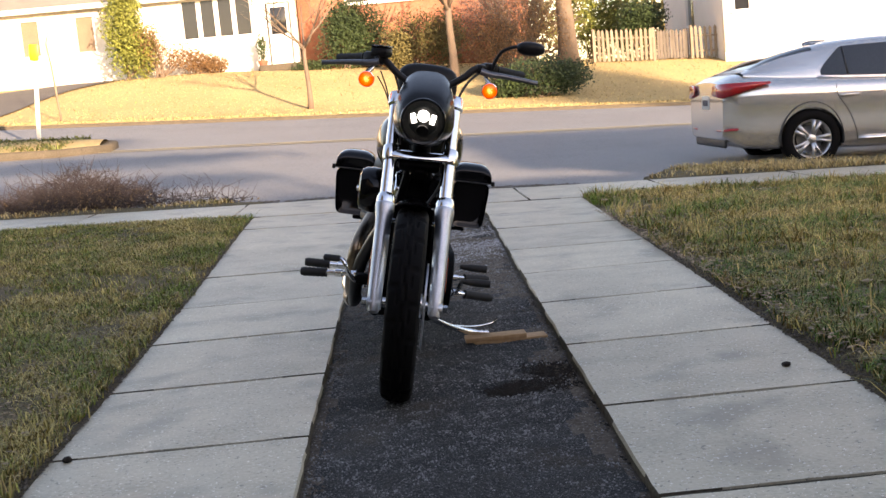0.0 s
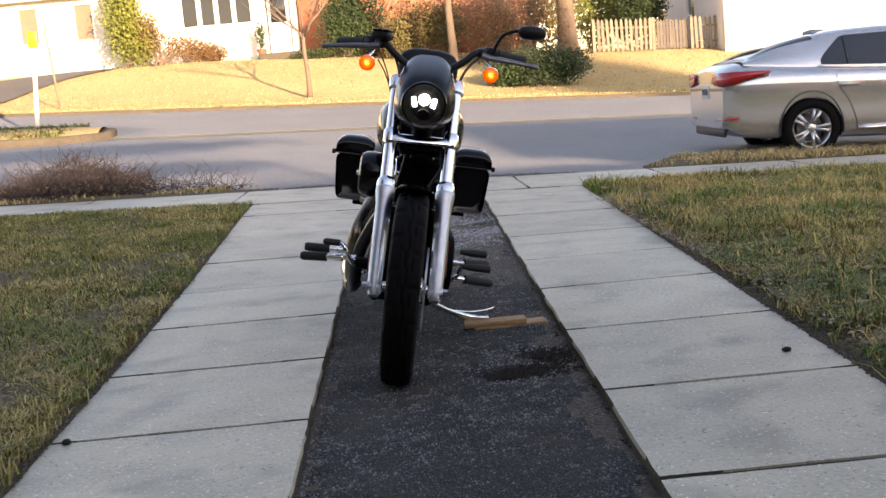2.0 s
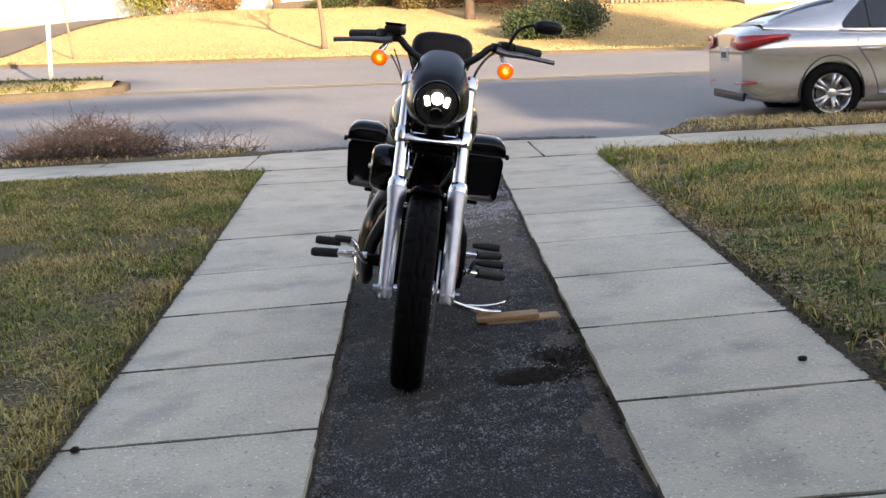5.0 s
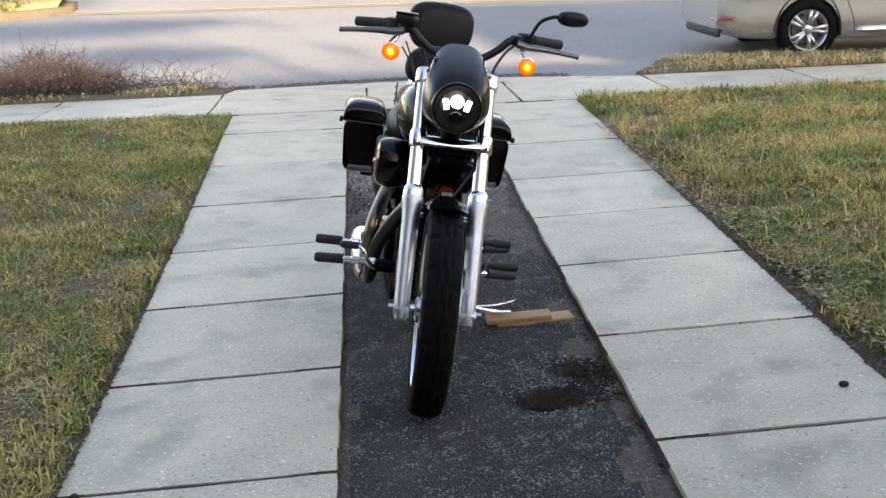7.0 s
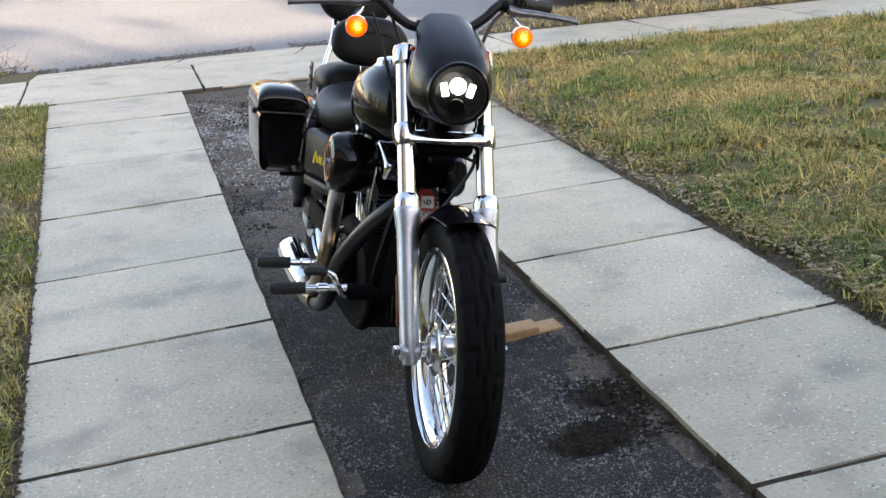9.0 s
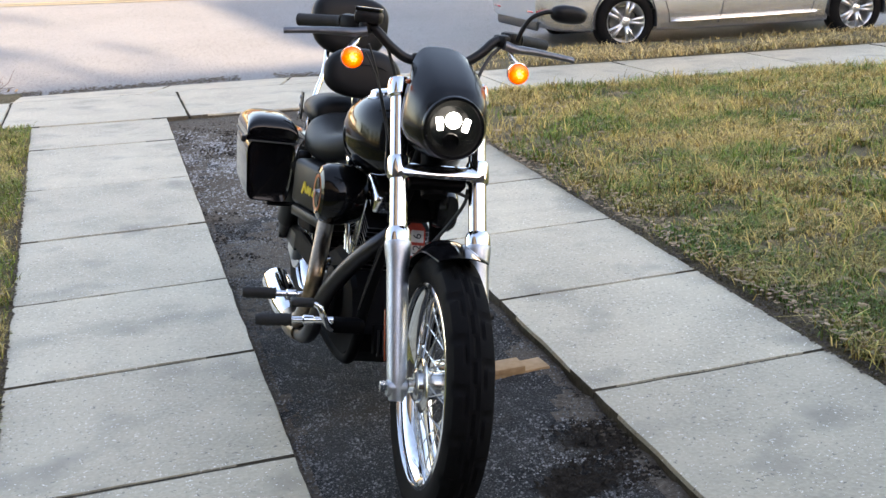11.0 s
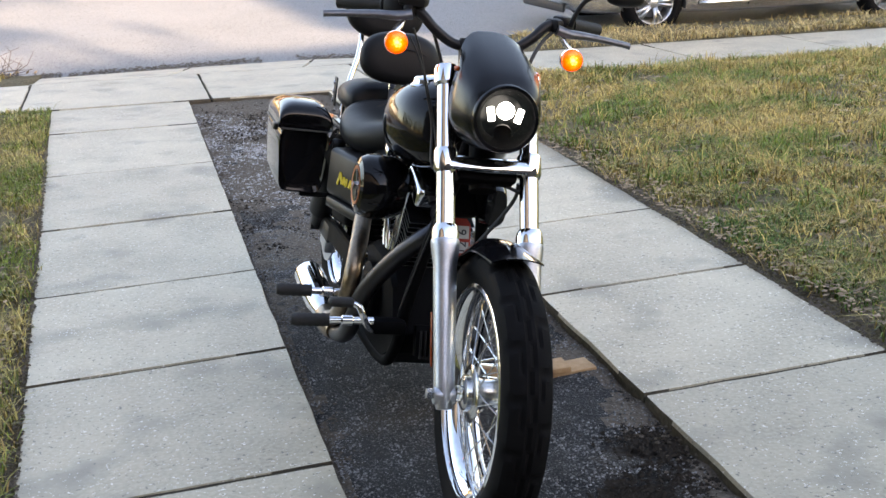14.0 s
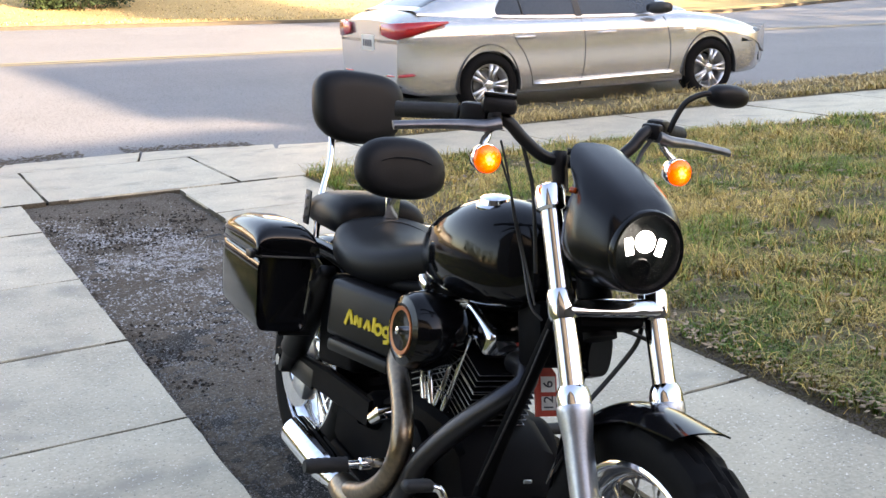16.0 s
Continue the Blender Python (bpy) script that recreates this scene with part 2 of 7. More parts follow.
def skin(bm, rings, cap=True, wrap=True):
    """Joins rings of equally many points, one after the other."""
    rows = [[bm.verts.new(p) for p in r] for r in rings]
    n = len(rows[0])
    for a, b in zip(rows, rows[1:]):
        for i in range(n if wrap else n - 1):
            j = (i + 1) % n
            bm.faces.new((a[i], a[j], b[j], b[i]))
    if cap and wrap:
        bm.faces.new(rows[0][::-1])
        bm.faces.new(rows[-1])
    return rows


def glide(pts, n=8):
    """A smooth line through the points."""
    p = [Vector(q) for q in pts]
    p = [p[0] * 2 - p[1]] + p + [p[-1] * 2 - p[-2]]
    out = []
    for i in range(1, len(p) - 2):
        for k in range(n):
            t = k / n
            a, b, c, d = p[i - 1], p[i], p[i + 1], p[i + 2]
            out.append(0.5 * ((2 * b) + (c - a) * t + (2 * a - 5 * b + 4 * c - d) * t * t + (3 * b - a - 3 * c + d) * t ** 3))
    out.append(p[-2])
    return out


def tube(bm, pts, r, seg=12, cap=True, squash=1.0):
    """A pipe along the points; r is one radius or one for each point."""
    pts = [Vector(p) for p in pts]
    rs = r if isinstance(r, (list, tuple)) else [r] * len(pts)
    d = (pts[1] - pts[0]).normalized()
    side = d.orthogonal().normalized()
    rings = []
    for i, p in enumerate(pts):
        a, b = pts[max(0, i - 1)], pts[min(len(pts) - 1, i + 1)]
        d = (b - a).normalized()
        side = (side - d * side.dot(d)).normalized()
        up = d.cross(side)
        rings.append([p + rs[i] * (math.cos(2 * math.pi * k / seg) * side + squash * math.sin(2 * math.pi * k / seg) * up) for k in range(seg)])
    skin(bm, rings, cap)


def lathe(bm, profile, m=None, seg=32, cap=True):
    """A turned shape: (radius, height) pairs round the z axis of m."""
    m = m or Matrix.Identity(4)
    rings = [[m @ Vector((r * math.cos(2 * math.pi * k / seg), r * math.sin(2 * math.pi * k / seg), h)) for k in range(seg)] for r, h in profile]
    skin(bm, rings, cap)


def oval(cx, y, cz, rx, rz, n=24, e=2.0, e2=None):
    """A rounded-square ring across the y axis."""
    pts = []
    for k in range(n):
        t = 2 * math.pi * k / n
        c, s = math.cos(t), math.sin(t)
        ex = 2 / e
        pts.append(Vector((cx + rx * math.copysign(abs(c) ** ex, c), y, cz + rz * math.copysign(abs(s) ** ex, s))))
    return pts

# ---- lie of the land ----
HUB = (4.65, 13.28)
DX, DY = 0.9999, -0.0143
KERB = 13.7                        # the far kerb, metres across the street


def smooth(a, b, v):
    u = np.clip((np.asarray(v, float) - a) / (b - a), 0, 1)
    return u * u * (3 - 2 * u)


def street(x, y):
    """Metres along the street and across it, from the parked car's rear hub."""
    u, v = np.asarray(x, float) - HUB[0], np.asarray(y, float) - HUB[1]
    return u * DX + v * DY, -u * DY + v * DX


def on_street(a, p):
    return HUB[0] + a * DX - p * DY, HUB[1] + a * DY + p * DX


def road_h(x, y):
    """The street falls to the right and climbs to its far kerb."""
    a, p = street(x, y)
    a = np.clip(a, -30, 14)
    near, far = -0.194 - 0.031 * a, 0.38 - 0.056 * a
    return near + (far - near) * np.clip((p + 0.45) / (KERB + 0.45), -0.05, 1)


def yard_h(x, y):
    x = np.asarray(x, float)
    cross = 0.05 - 0.032 * np.clip(x, -12, 9)
    return cross * smooth(5, 10.5, y)


def bank_h(x, y):
    """The far side: kerb top, verge and the lawn that climbs to the houses."""
    a, p = street(x, y)
    return road_h(x, y) + 0.1 + (1.35 - 0.056 * np.clip(-11 - a, 0, 12)) * smooth(15.2, 26, p) + 0.9 * smooth(29, 65, p)


def verge_edge(x):
    """How far across the street the near verge reaches."""
    return -0.12 + 0 * np.asarray(x, float)


def ground_h(x, y):
    a, p = street(x, y)
    yard = yard_h(x, y)
    xv = np.asarray(x, float)
    u = smooth(-1.0, -0.15, p) * (xv < -1.4)
    yard = yard * (1 - u) + (road_h(x, y) + 0.02) * u
    return np.where(p > KERB - 0.05, bank_h(x, y), np.where(p > verge_edge(x), road_h(x, y), yard))


def left_out(y):
    return -1.09 - 0.025 * (y - 3)


def right_in(y):
    return 0.575 + 0.018 * (y - 3)


def right_out(y):
    return 1.36 + 0.033 * (y - 3)


LEFT_IN = -0.315
JOINTS_L = [-1.1, -0.25, 0.6, 1.4, 2.2, 2.97, 3.74, 4.58, 5.46, 6.35, 7.31, 8.40, 9.60, 10.53]
JOINTS_R = [-1.2, -0.35, 0.5, 1.35, 2.1, 2.91, 3.74, 4.65, 5.58, 6.47, 7.42, 8.55, 9.55, 10.52]
DRIVE_END = -2.2


def walk_near(x):
    return 10.56 - 0.01 * x


def walk_far(x):
    return 11.97 - 0.005 * x


def road_edge(x):
    """Where the concrete of the driveway mouth meets the asphalt."""
    return 13.02 - 0.22 * max(0, x - 0.9) + 0.05 * min(0, x + 0.2)


def in_mouth(x, y, g=0.0):
    return -1.55 + g < x < 2.2 + 0.5 * (y - 11.5) - g and y > 11 and y < 14.5


# ---- ground ----
def build_ground():
    def axis(lo, hi, step, far, deep):
        a = list(np.arange(lo, hi + 1e-6, step))
        d, q = step, hi
        right = []
        while q < far:
            d = min(d * 1.35, 0.6) if q < 48 else d * 1.35
            q += d
            right.append(q)
        d, q = step, lo
        left = []
        while q > -far:
            d = min(d * 1.35, 0.7) if q > deep else d * 1.35
            q -= d
            left.append(q)
        return np.array(left[::-1] + a + right)
    xs, ys = axis(-9, 10, 0.125, 900, -34), axis(0, 15, 0.125, 900, -1)
    X, Y = np.meshgrid(xs, ys)
    Z = ground_h(X, Y)
    A, P = street(X, Y)
    rng = np.random.RandomState(3)
    rough = np.zeros_like(Z)
    for i in range(len(ys)):
        for j in range(len(xs)):
            x, y = xs[j], ys[i]
            if abs(x) < 14 and -3 < y < 16:
                rough[i, j] = 0.018 * noise.noise((x * 1.1, y * 1.1, 0)) + 0.012 * noise.noise((x * 4, y * 4, 3))
    Z = Z + rough
    lawn_up = 0.02
    Z = np.where((P <= verge_edge(X)) & (Y > DRIVE_END) & ~((X < -1.4) & (P > -1.0)), Z + lawn_up, Z)
    # hollows under the paving
    def sink(mask, to):
        nonlocal Z
        Z = np.where(mask, to, Z)
    g = 0.07
    yy = Y
    near_edge = ((np.abs(X - left_out(yy)) < 0.16) | (np.abs(X - right_out(yy)) < 0.16)) & (yy > DRIVE_END) & (yy < 11)
    Z = np.where(near_edge, np.minimum(Z, yard_h(X, Y) - 0.006), Z)
    strip_zone = (X > left_out(yy)) & (X < right_out(yy)) & (yy > DRIVE_END) & (yy < 11)
    sink(strip_zone, yard_h(X, Y) - 0.03)
    sink((X > LEFT_IN - 0.2) & (X < right_in(yy) + 0.2) & (yy > DRIVE_END) & (yy < 11), yard_h(X, Y) - 0.16)
    wn, wf = walk_near(X), walk_far(X)
    Z = np.where(((np.abs(yy - wn) < 0.16) | (np.abs(yy - wf) < 0.16)) & (np.abs(X) < 40), np.minimum(Z, yard_h(X, Y) - 0.006), Z)
    sink((yy > wn) & (yy < wf) & (np.abs(X) < 40) & ~((X > LEFT_IN - 0.2) & (X < right_in(yy) + 0.2) & (yy < wn + 0.1)), yard_h(X, Y) - 0.03)
    mouth = (X > -1.55 + g) & (X < 2.2 + 0.5 * (yy - 11.5) - g) & (yy > wf - 0.2) & (P < 0.2)
    sink(mouth, np.minimum(yard_h(X, Y), road_h(X, Y)) - 0.2)
    sink((P > verge_edge(X) + 0.05) & (P < KERB), road_h(X, Y) - 0.25)
    n, m = Z.shape
    verts = np.stack([X.ravel(), Y.ravel(), Z.ravel()], 1).tolist()
    idx = np.arange(n * m).reshape(n, m)
    faces = np.stack([idx[:-1, :-1].ravel(), idx[:-1, 1:].ravel(), idx[1:, 1:].ravel(), idx[1:, :-1].ravel()], 1).tolist()
    ob = from_arrays("ground", verts, faces, THATCH)
    ob.data.materials.append(STRAW)
    far = (street(X[:-1, :-1], Y[:-1, :-1])[1] > 13).ravel() | (np.abs(X[:-1, :-1]) > 11).ravel() | (Y[:-1, :-1] < -3).ravel()
    ob.data.polygons.foreach_set("material_index", far.astype(np.int32))
    for p in ob.data.polygons:
        p.use_smooth = True
    tagged(ob, "brown soil and dormant winter lawn sheet", "ground", kind="structure")
    return ob


ground = build_ground()


def build_road():
    avals = np.concatenate([np.linspace(-120, -30, 16), np.linspace(-28, 22, 101), np.linspace(25, 120, 16)])
    pvals = np.concatenate([np.linspace(-1.4, KERB - 0.03, 78)])
    verts, faces = [], []
    for a in avals:
        for p in pvals:
            x, y = on_street(a, p)
            z = float(road_h(x, y)) + 0.006 * noise.noise((x * 0.8, y * 0.8, 5))
            if p < float(verge_edge(x)) - 0.1 and not in_mouth(x, y, -0.3):
                z = min(z, float(yard_h(x, y)) - 0.1)
            verts.append((x, y, z))
    m = len(pvals)
    for i in range(len(avals) - 1):
        for j in range(m - 1):
            faces.append((i * m + j, (i + 1) * m + j, (i + 1) * m + j + 1, i * m + j + 1))
    ob = from_arrays("road", verts, faces, ROAD)
    for p in ob.data.polygons:
        p.use_smooth = True
    tagged(ob, "worn grey asphalt street with pale wheel tracks", "road", kind="structure")
    # centre line: two worn yellow stripes
    for k, off in enumerate((7.25, 7.5)):
        bm = bmesh.new()
        rows = []
        for a in np.linspace(-30, 40, 90):
            r = []
            for q in (off, off + 0.09):
                x, y = on_street(a, q)
                r.append(bm.verts.new((x, y, float(road_h(x, y)) + 0.011)))
            rows.append(r)
        for u, v in zip(rows, rows[1:]):
            bm.faces.new((u[0], v[0], v[1], u[1]))
        tagged(part("road_marking", bm, YELLOW_PAINT), "worn yellow centre line stripe on the asphalt", "road marking", group="centre lines", kind="structure")


build_road()


def slab(name, corners, top, thick, material, parent, rnd):
    """One cast piece with worn edges: four corners, counter-clockwise, each at its own height."""
    bm = bmesh.new()
    c = Vector((sum(p[0] for p in corners) / 4, sum(p[1] for p in corners) / 4, 0))
    lift = rnd.uniform(-0.0015, 0.0015)
    n = 10
    edge = []
    for i in range(4):
        a, b = Vector((*corners[i], 0)), Vector((*corners[(i + 1) % 4], 0))
        for k in range(n):
            q = a.lerp(b, k / n)
            if k:
                q = q + (c - q).normalized() * rnd.uniform(-0.002, 0.004)
            else:
                q = q + (c - q).normalized() * rnd.uniform(0.001, 0.004)
            edge.append(q)
    low = [Vector((q.x, q.y, top(q.x, q.y) - thick)) for q in edge]
    mid = [Vector((q.x, q.y, top(q.x, q.y) - 0.012 + lift)) for q in edge]
    hi = []
    for q in edge:
        w = q + (c - q).normalized() * 0.0045
        hi.append(Vector((w.x, w.y, top(q.x, q.y) + lift)))
    skin(bm, [low, mid, hi])
    ob = part(name, bm, material, parent, flat=True)
    # slab sides are darkened in colour: soil stain and the side's shade together
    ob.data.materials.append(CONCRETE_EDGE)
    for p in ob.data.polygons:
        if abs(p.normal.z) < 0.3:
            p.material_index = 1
    return ob


rnd = random.Random(5)


def build_strip(name, joints, inner, outer, label):
    base = thing(name, pose(0, 0, 0), label, "driveway", group="driveway strips", kind="structure")
    for y0, y1 in zip(joints, joints[1:]):
        g = 0.0055
        q0, q1 = y0 + g, y1 - g
        a, b = sorted((inner(q0), outer(q0)))
        c, d = sorted((inner(q1), outer(q1)))
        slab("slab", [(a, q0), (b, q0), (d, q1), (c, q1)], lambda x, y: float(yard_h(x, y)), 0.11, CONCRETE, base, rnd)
    bm = bmesh.new()
    rows = []
    for y in np.linspace(joints[0], joints[-1], 120):
        a, b = sorted((inner(y), outer(y)))
        rows.append([bm.verts.new((a + 0.02, y, float(yard_h(a, y)) - 0.0045)), bm.verts.new((b - 0.02, y, float(yard_h(b, y)) - 0.0045))])
    for u, v in zip(rows, rows[1:]):
        bm.faces.new((u[0], u[1], v[1], v[0]))
    part("joint_filling", bm, JOINT, base, "dark soil in the joints")


build_strip("driveway_strip", JOINTS_L, lambda y: LEFT_IN, left_out, "pale weathered concrete slabs of a driveway wheel strip")
build_strip("driveway_strip", JOINTS_R, right_in, right_out, "pale concrete slabs of a driveway wheel strip beside the lawn")


def build_walk():
    base = thing("pavement", pose(0, 0, 0), "pale concrete sidewalk slabs crossing the driveway mouth", "sidewalk", kind="structure")
    xs = [-13, -11.6, -10.2, -8.8, -7.4, -6.0, -4.5, -3.0, -1.5, -0.15, 1.15, 2.5, 3.9, 5.3, 6.7, 8.1, 9.5, 10.9, 12.3, 13.7]
    for x0, x1 in zip(xs, xs[1:]):
        g = 0.007
        slab("slab", [(x0 + g, walk_near(x0)), (x1 - g, walk_near(x1)), (x1 - g + 0.0, walk_far(x1)), (x0 + g, walk_far(x0))],
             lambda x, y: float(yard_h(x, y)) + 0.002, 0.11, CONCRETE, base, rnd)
    # the apron down to the street
    def apron_top(x, y):
        u = min(1, max(0, (y - walk_far(x)) / (road_edge(x) - walk_far(x))))
        return float(yard_h(x, y)) * (1 - u) + (float(road_h(x, road_edge(x))) + 0.02) * u
    ax = [-1.53, -0.4, 0.75, 1.9, 2.35]
    for x0, x1 in zip(ax, ax[1:]):
        g = 0.008
        f0 = road_edge(x0) - (0.1 if x0 > 1.8 else 0)
        f1 = road_edge(x1) - (0.35 if x1 > 2 else 0)
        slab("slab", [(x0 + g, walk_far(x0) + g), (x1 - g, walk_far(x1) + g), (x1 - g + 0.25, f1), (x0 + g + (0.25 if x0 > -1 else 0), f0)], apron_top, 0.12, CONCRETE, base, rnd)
    bm = bmesh.new()
    rows = []
    for x in np.linspace(xs[0], xs[-1], 60):
        rows.append([bm.verts.new((x, walk_near(x) + 0.03, float(yard_h(x, walk_near(x))) - 0.009)), bm.verts.new((x, walk_far(x) - 0.03, float(yard_h(x, walk_far(x))) - 0.009))])
    for u, v in zip(rows, rows[1:]):
        bm.faces.new((u[0], v[0], v[1], u[1]))
    part("joint_filling", bm, JOINT, base, "dark soil in the joints")


build_walk()


def build_median():
    """The sunken band of broken asphalt between the strips."""
    ys = np.arange(DRIVE_END, walk_near(0) + 0.02, 0.03)
    n = 33
    verts, faces = [], []
    for y in ys:
        a, b = LEFT_IN - 0.03, right_in(y) + 0.03
        for k in range(n):
            x = a + (b - a) * k / (n - 1)
            edge = min(k, n - 1 - k) / 5
            z = -0.027 + float(yard_h(x, y)) + 0.010 * noise.noise((x * 5, y * 5, 1)) + 0.006 * noise.noise((x * 19, y * 19, 2))
            z += 0.012 * max(0, 1 - edge) * noise.noise((x * 9, y * 9, 7)) - 0.010 * max(0, 1 - edge * 2.2)
            for cx, cy, r, dpt in ((0.36, 4.19, 0.14, 0.045), (0.5, 4.42, 0.16, 0.02), (0.1, 9.2, 0.3, 0.03)):
                q = ((x - cx) / r) ** 2 + ((y - cy) / (r * 0.75)) ** 2
                if q < 2.5:
                    z -= dpt * math.exp(-q * 1.6) * (1 + 0.6 * noise.noise((x * 14, y * 14, 4)))
            verts.append((x, y, z))
    for i in range(len(ys) - 1):
        for k in range(n - 1):
            faces.append((i * n + k, i * n + k + 1, (i + 1) * n + k + 1, (i + 1) * n + k))
    ob = from_arrays("driveway_median", verts, faces, PATCH)
    ob.data.materials.append(MUD)
    ob.data.materials.append(SOIL)
    for p in ob.data.polygons:
        p.use_smooth = True
        x, y, z = p.center
        u = noise.noise((x * 7, y * 7, 9))
        for cx, cy, r in ((0.36, 4.19, 0.11), (0.50, 4.42, 0.09)):
            if ((x - cx) / r) ** 2 + ((y - cy) / (r * 0.7)) ** 2 + 0.9 * u < 0.8:
                p.material_index = 1
        edge = min(x - LEFT_IN, right_in(y) - x)
        ragged = right_in(y) - x + 0.13 * noise.noise((x * 3.1, y * 3.1, 17)) + 0.05 * u
        if ragged < 0.10 - 0.03 * abs(y - 4.3):
            p.material_index = 2
        dirt = smooth(5.0, 6.8, y + 0.7 * u) * (0.62 + 0.5 * noise.noise((x * 2.3, y * 1.7, 21)) + 0.35 * noise.noise((x * 11, y * 11, 22)) + 0.4 * smooth(9.2, 9.8, y))
        if edge + 0.05 * u < 0.035 or dirt > 0.42:
            p.material_index = 2
    tagged(ob, "sunken band of dark broken asphalt and dirt between the driveway strips", "driveway", kind="structure")


build_median()


def scatter(name, spots, size, material, label, category, flat=0.75, seed=1):
    """Many small stones or crumbs as one object."""
    r = random.Random(seed)
    verts, faces = [], []
    for x, y, z in spots:
        s = size * r.uniform(0.4, 1.4)
        t = r.uniform(0, 6.28)
        b = len(verts)
        ring = []
        for k in range(5):
            q = t + k * 1.2566
            d = s * r.uniform(0.7, 1.2)
            verts.append((x + d * math.cos(q), y + d * math.sin(q), z + s * flat * r.uniform(-0.1, 0.3)))
        verts.append((x, y, z + s * flat))
        for k in range(5):
            faces.append((b + k, b + (k + 1) % 5, b + 5))
    ob = from_arrays(name, verts, faces, material)
    return tagged(ob, label, category, kind="stuff")


def on_yard(spots):
    return [(x, y, z + float(yard_h(x, y))) for x, y, z in spots]


def gravel_spots(n, lo, hi, seed, dens=None):
    r = random.Random(seed)
    out = []
    while len(out) < n:
        y = r.uniform(lo, hi)
        x = r.uniform(LEFT_IN + 0.01, right_in(y) - 0.01)
        if dens and r.random() > dens(x, y):
            continue
        if any(((x - cx) / q) ** 2 + ((y - cy) / (0.75 * q)) ** 2 < 1 + 0.6 * noise.noise((x * 9, y * 9, 3)) for cx, cy, q in ((0.36, 4.19, 0.13), (0.50, 4.42, 0.11))):
            continue
        out.append((x, y, float(yard_h(x, y)) - 0.029 + 0.01 * noise.noise((x * 5, y * 5, 1))))
    return out


scatter("gravel", gravel_spots(12000, 6.6, 10.2, 11, lambda x, y: 1.3 * math.exp(-((y - 8.6 + 0.9 * x) / 0.85) ** 2) * max(0.04, 0.45 + 1.1 * noise.noise((x * 2.6, y * 2.6, 2)))), 0.0065, STONE, "loose pale grey gravel lying on the driveway median", "gravel", seed=2)
scatter("gravel", gravel_spots(42000, 2.4, 7.4, 12, lambda x, y: (0.5 + 0.7 * noise.noise((x * 2.2, y * 2.2, 5))) * min(1, 0.25 + (right_in(y) - x) * 4)), 0.0038, STONE_DARK, "fine loose grit on the dark asphalt median", "gravel", flat=1.0, seed=3)
scatter("dirt_crumbs", on_yard([(LEFT_IN + 0.02 + abs(rnd.gauss(0, 0.04)), rnd.uniform(2, 10.5), -0.03) if rnd.random() < 0.45 else (right_in(5) + 0.02 - abs(rnd.gauss(0, 0.05)), rnd.uniform(2, 10.5), -0.03) for _ in range(2600)]),
        0.006, SOIL, "dark dirt crumbs along the edges of the concrete strips", "dirt", seed=4)
scatter("dirt_crumbs", [(rnd.gauss(0.37, 0.055), rnd.gauss(4.21, 0.05), -0.036) for _ in range(320)] + [(rnd.gauss(0.5, 0.05), rnd.gauss(4.45, 0.05), -0.034) for _ in range(160)],
        0.0055, MUD, "dark mud crumbs round a small hole in the asphalt", "dirt", seed=6)


scatter("dirt_clods", on_yard([(rnd.uniform(-0.28, 0.64), y, -0.03) for y in [rnd.gauss(9.6, 0.4) for _ in range(1500)] if y < 10.4] + [(rnd.gauss(-0.12, 0.12), rnd.gauss(7.1, 0.3), -0.03) for _ in range(700)]),
        0.0085, MUD, "dark clods of earth on the dirt of the median", "dirt", flat=0.9, seed=9)
scatter("dirt_clods", [(x, y, -0.036 + float(yard_h(x, y))) for x, y in [(right_in(4.3) - 0.01 - abs(rnd.gauss(0, 0.085)), rnd.gauss(4.35, 0.55)) for _ in range(1500)]],
        0.0075, MUD, "dark clods of earth along the broken edge of the asphalt", "dirt", flat=0.9, seed=10)
# mulch and dirt swept along the edge of the street
scatter("dirt_crumbs", [(q, road_edge(q) + 0.10 + rnd.gauss(0.06, 0.11) + 0.16 * noise.noise((q * 1.3, 0, 3)), float(road_h(q, road_edge(q) + 0.1)) + 0.014) for q in [rnd.uniform(-1.6, 2.2) for _ in range(1900)] if noise.noise((q * 2.1, 4, 0)) > -0.15],
        0.016, SOIL, "brown mulch and dirt swept along the street edge", "dirt", flat=0.35, seed=7)
scatter("dirt_crumbs", on_yard([(rnd.choice((left_out(y) + 0.01 - abs(rnd.gauss(0, 0.05)), right_out(y) - 0.01 + abs(rnd.gauss(0, 0.06)))), y, 0.002) for y in [rnd.uniform(1.5, 9) for _ in range(5200)]]),
        0.007, SOIL, "dark dirt crumbs spilled along the lawn edge", "dirt", seed=8)


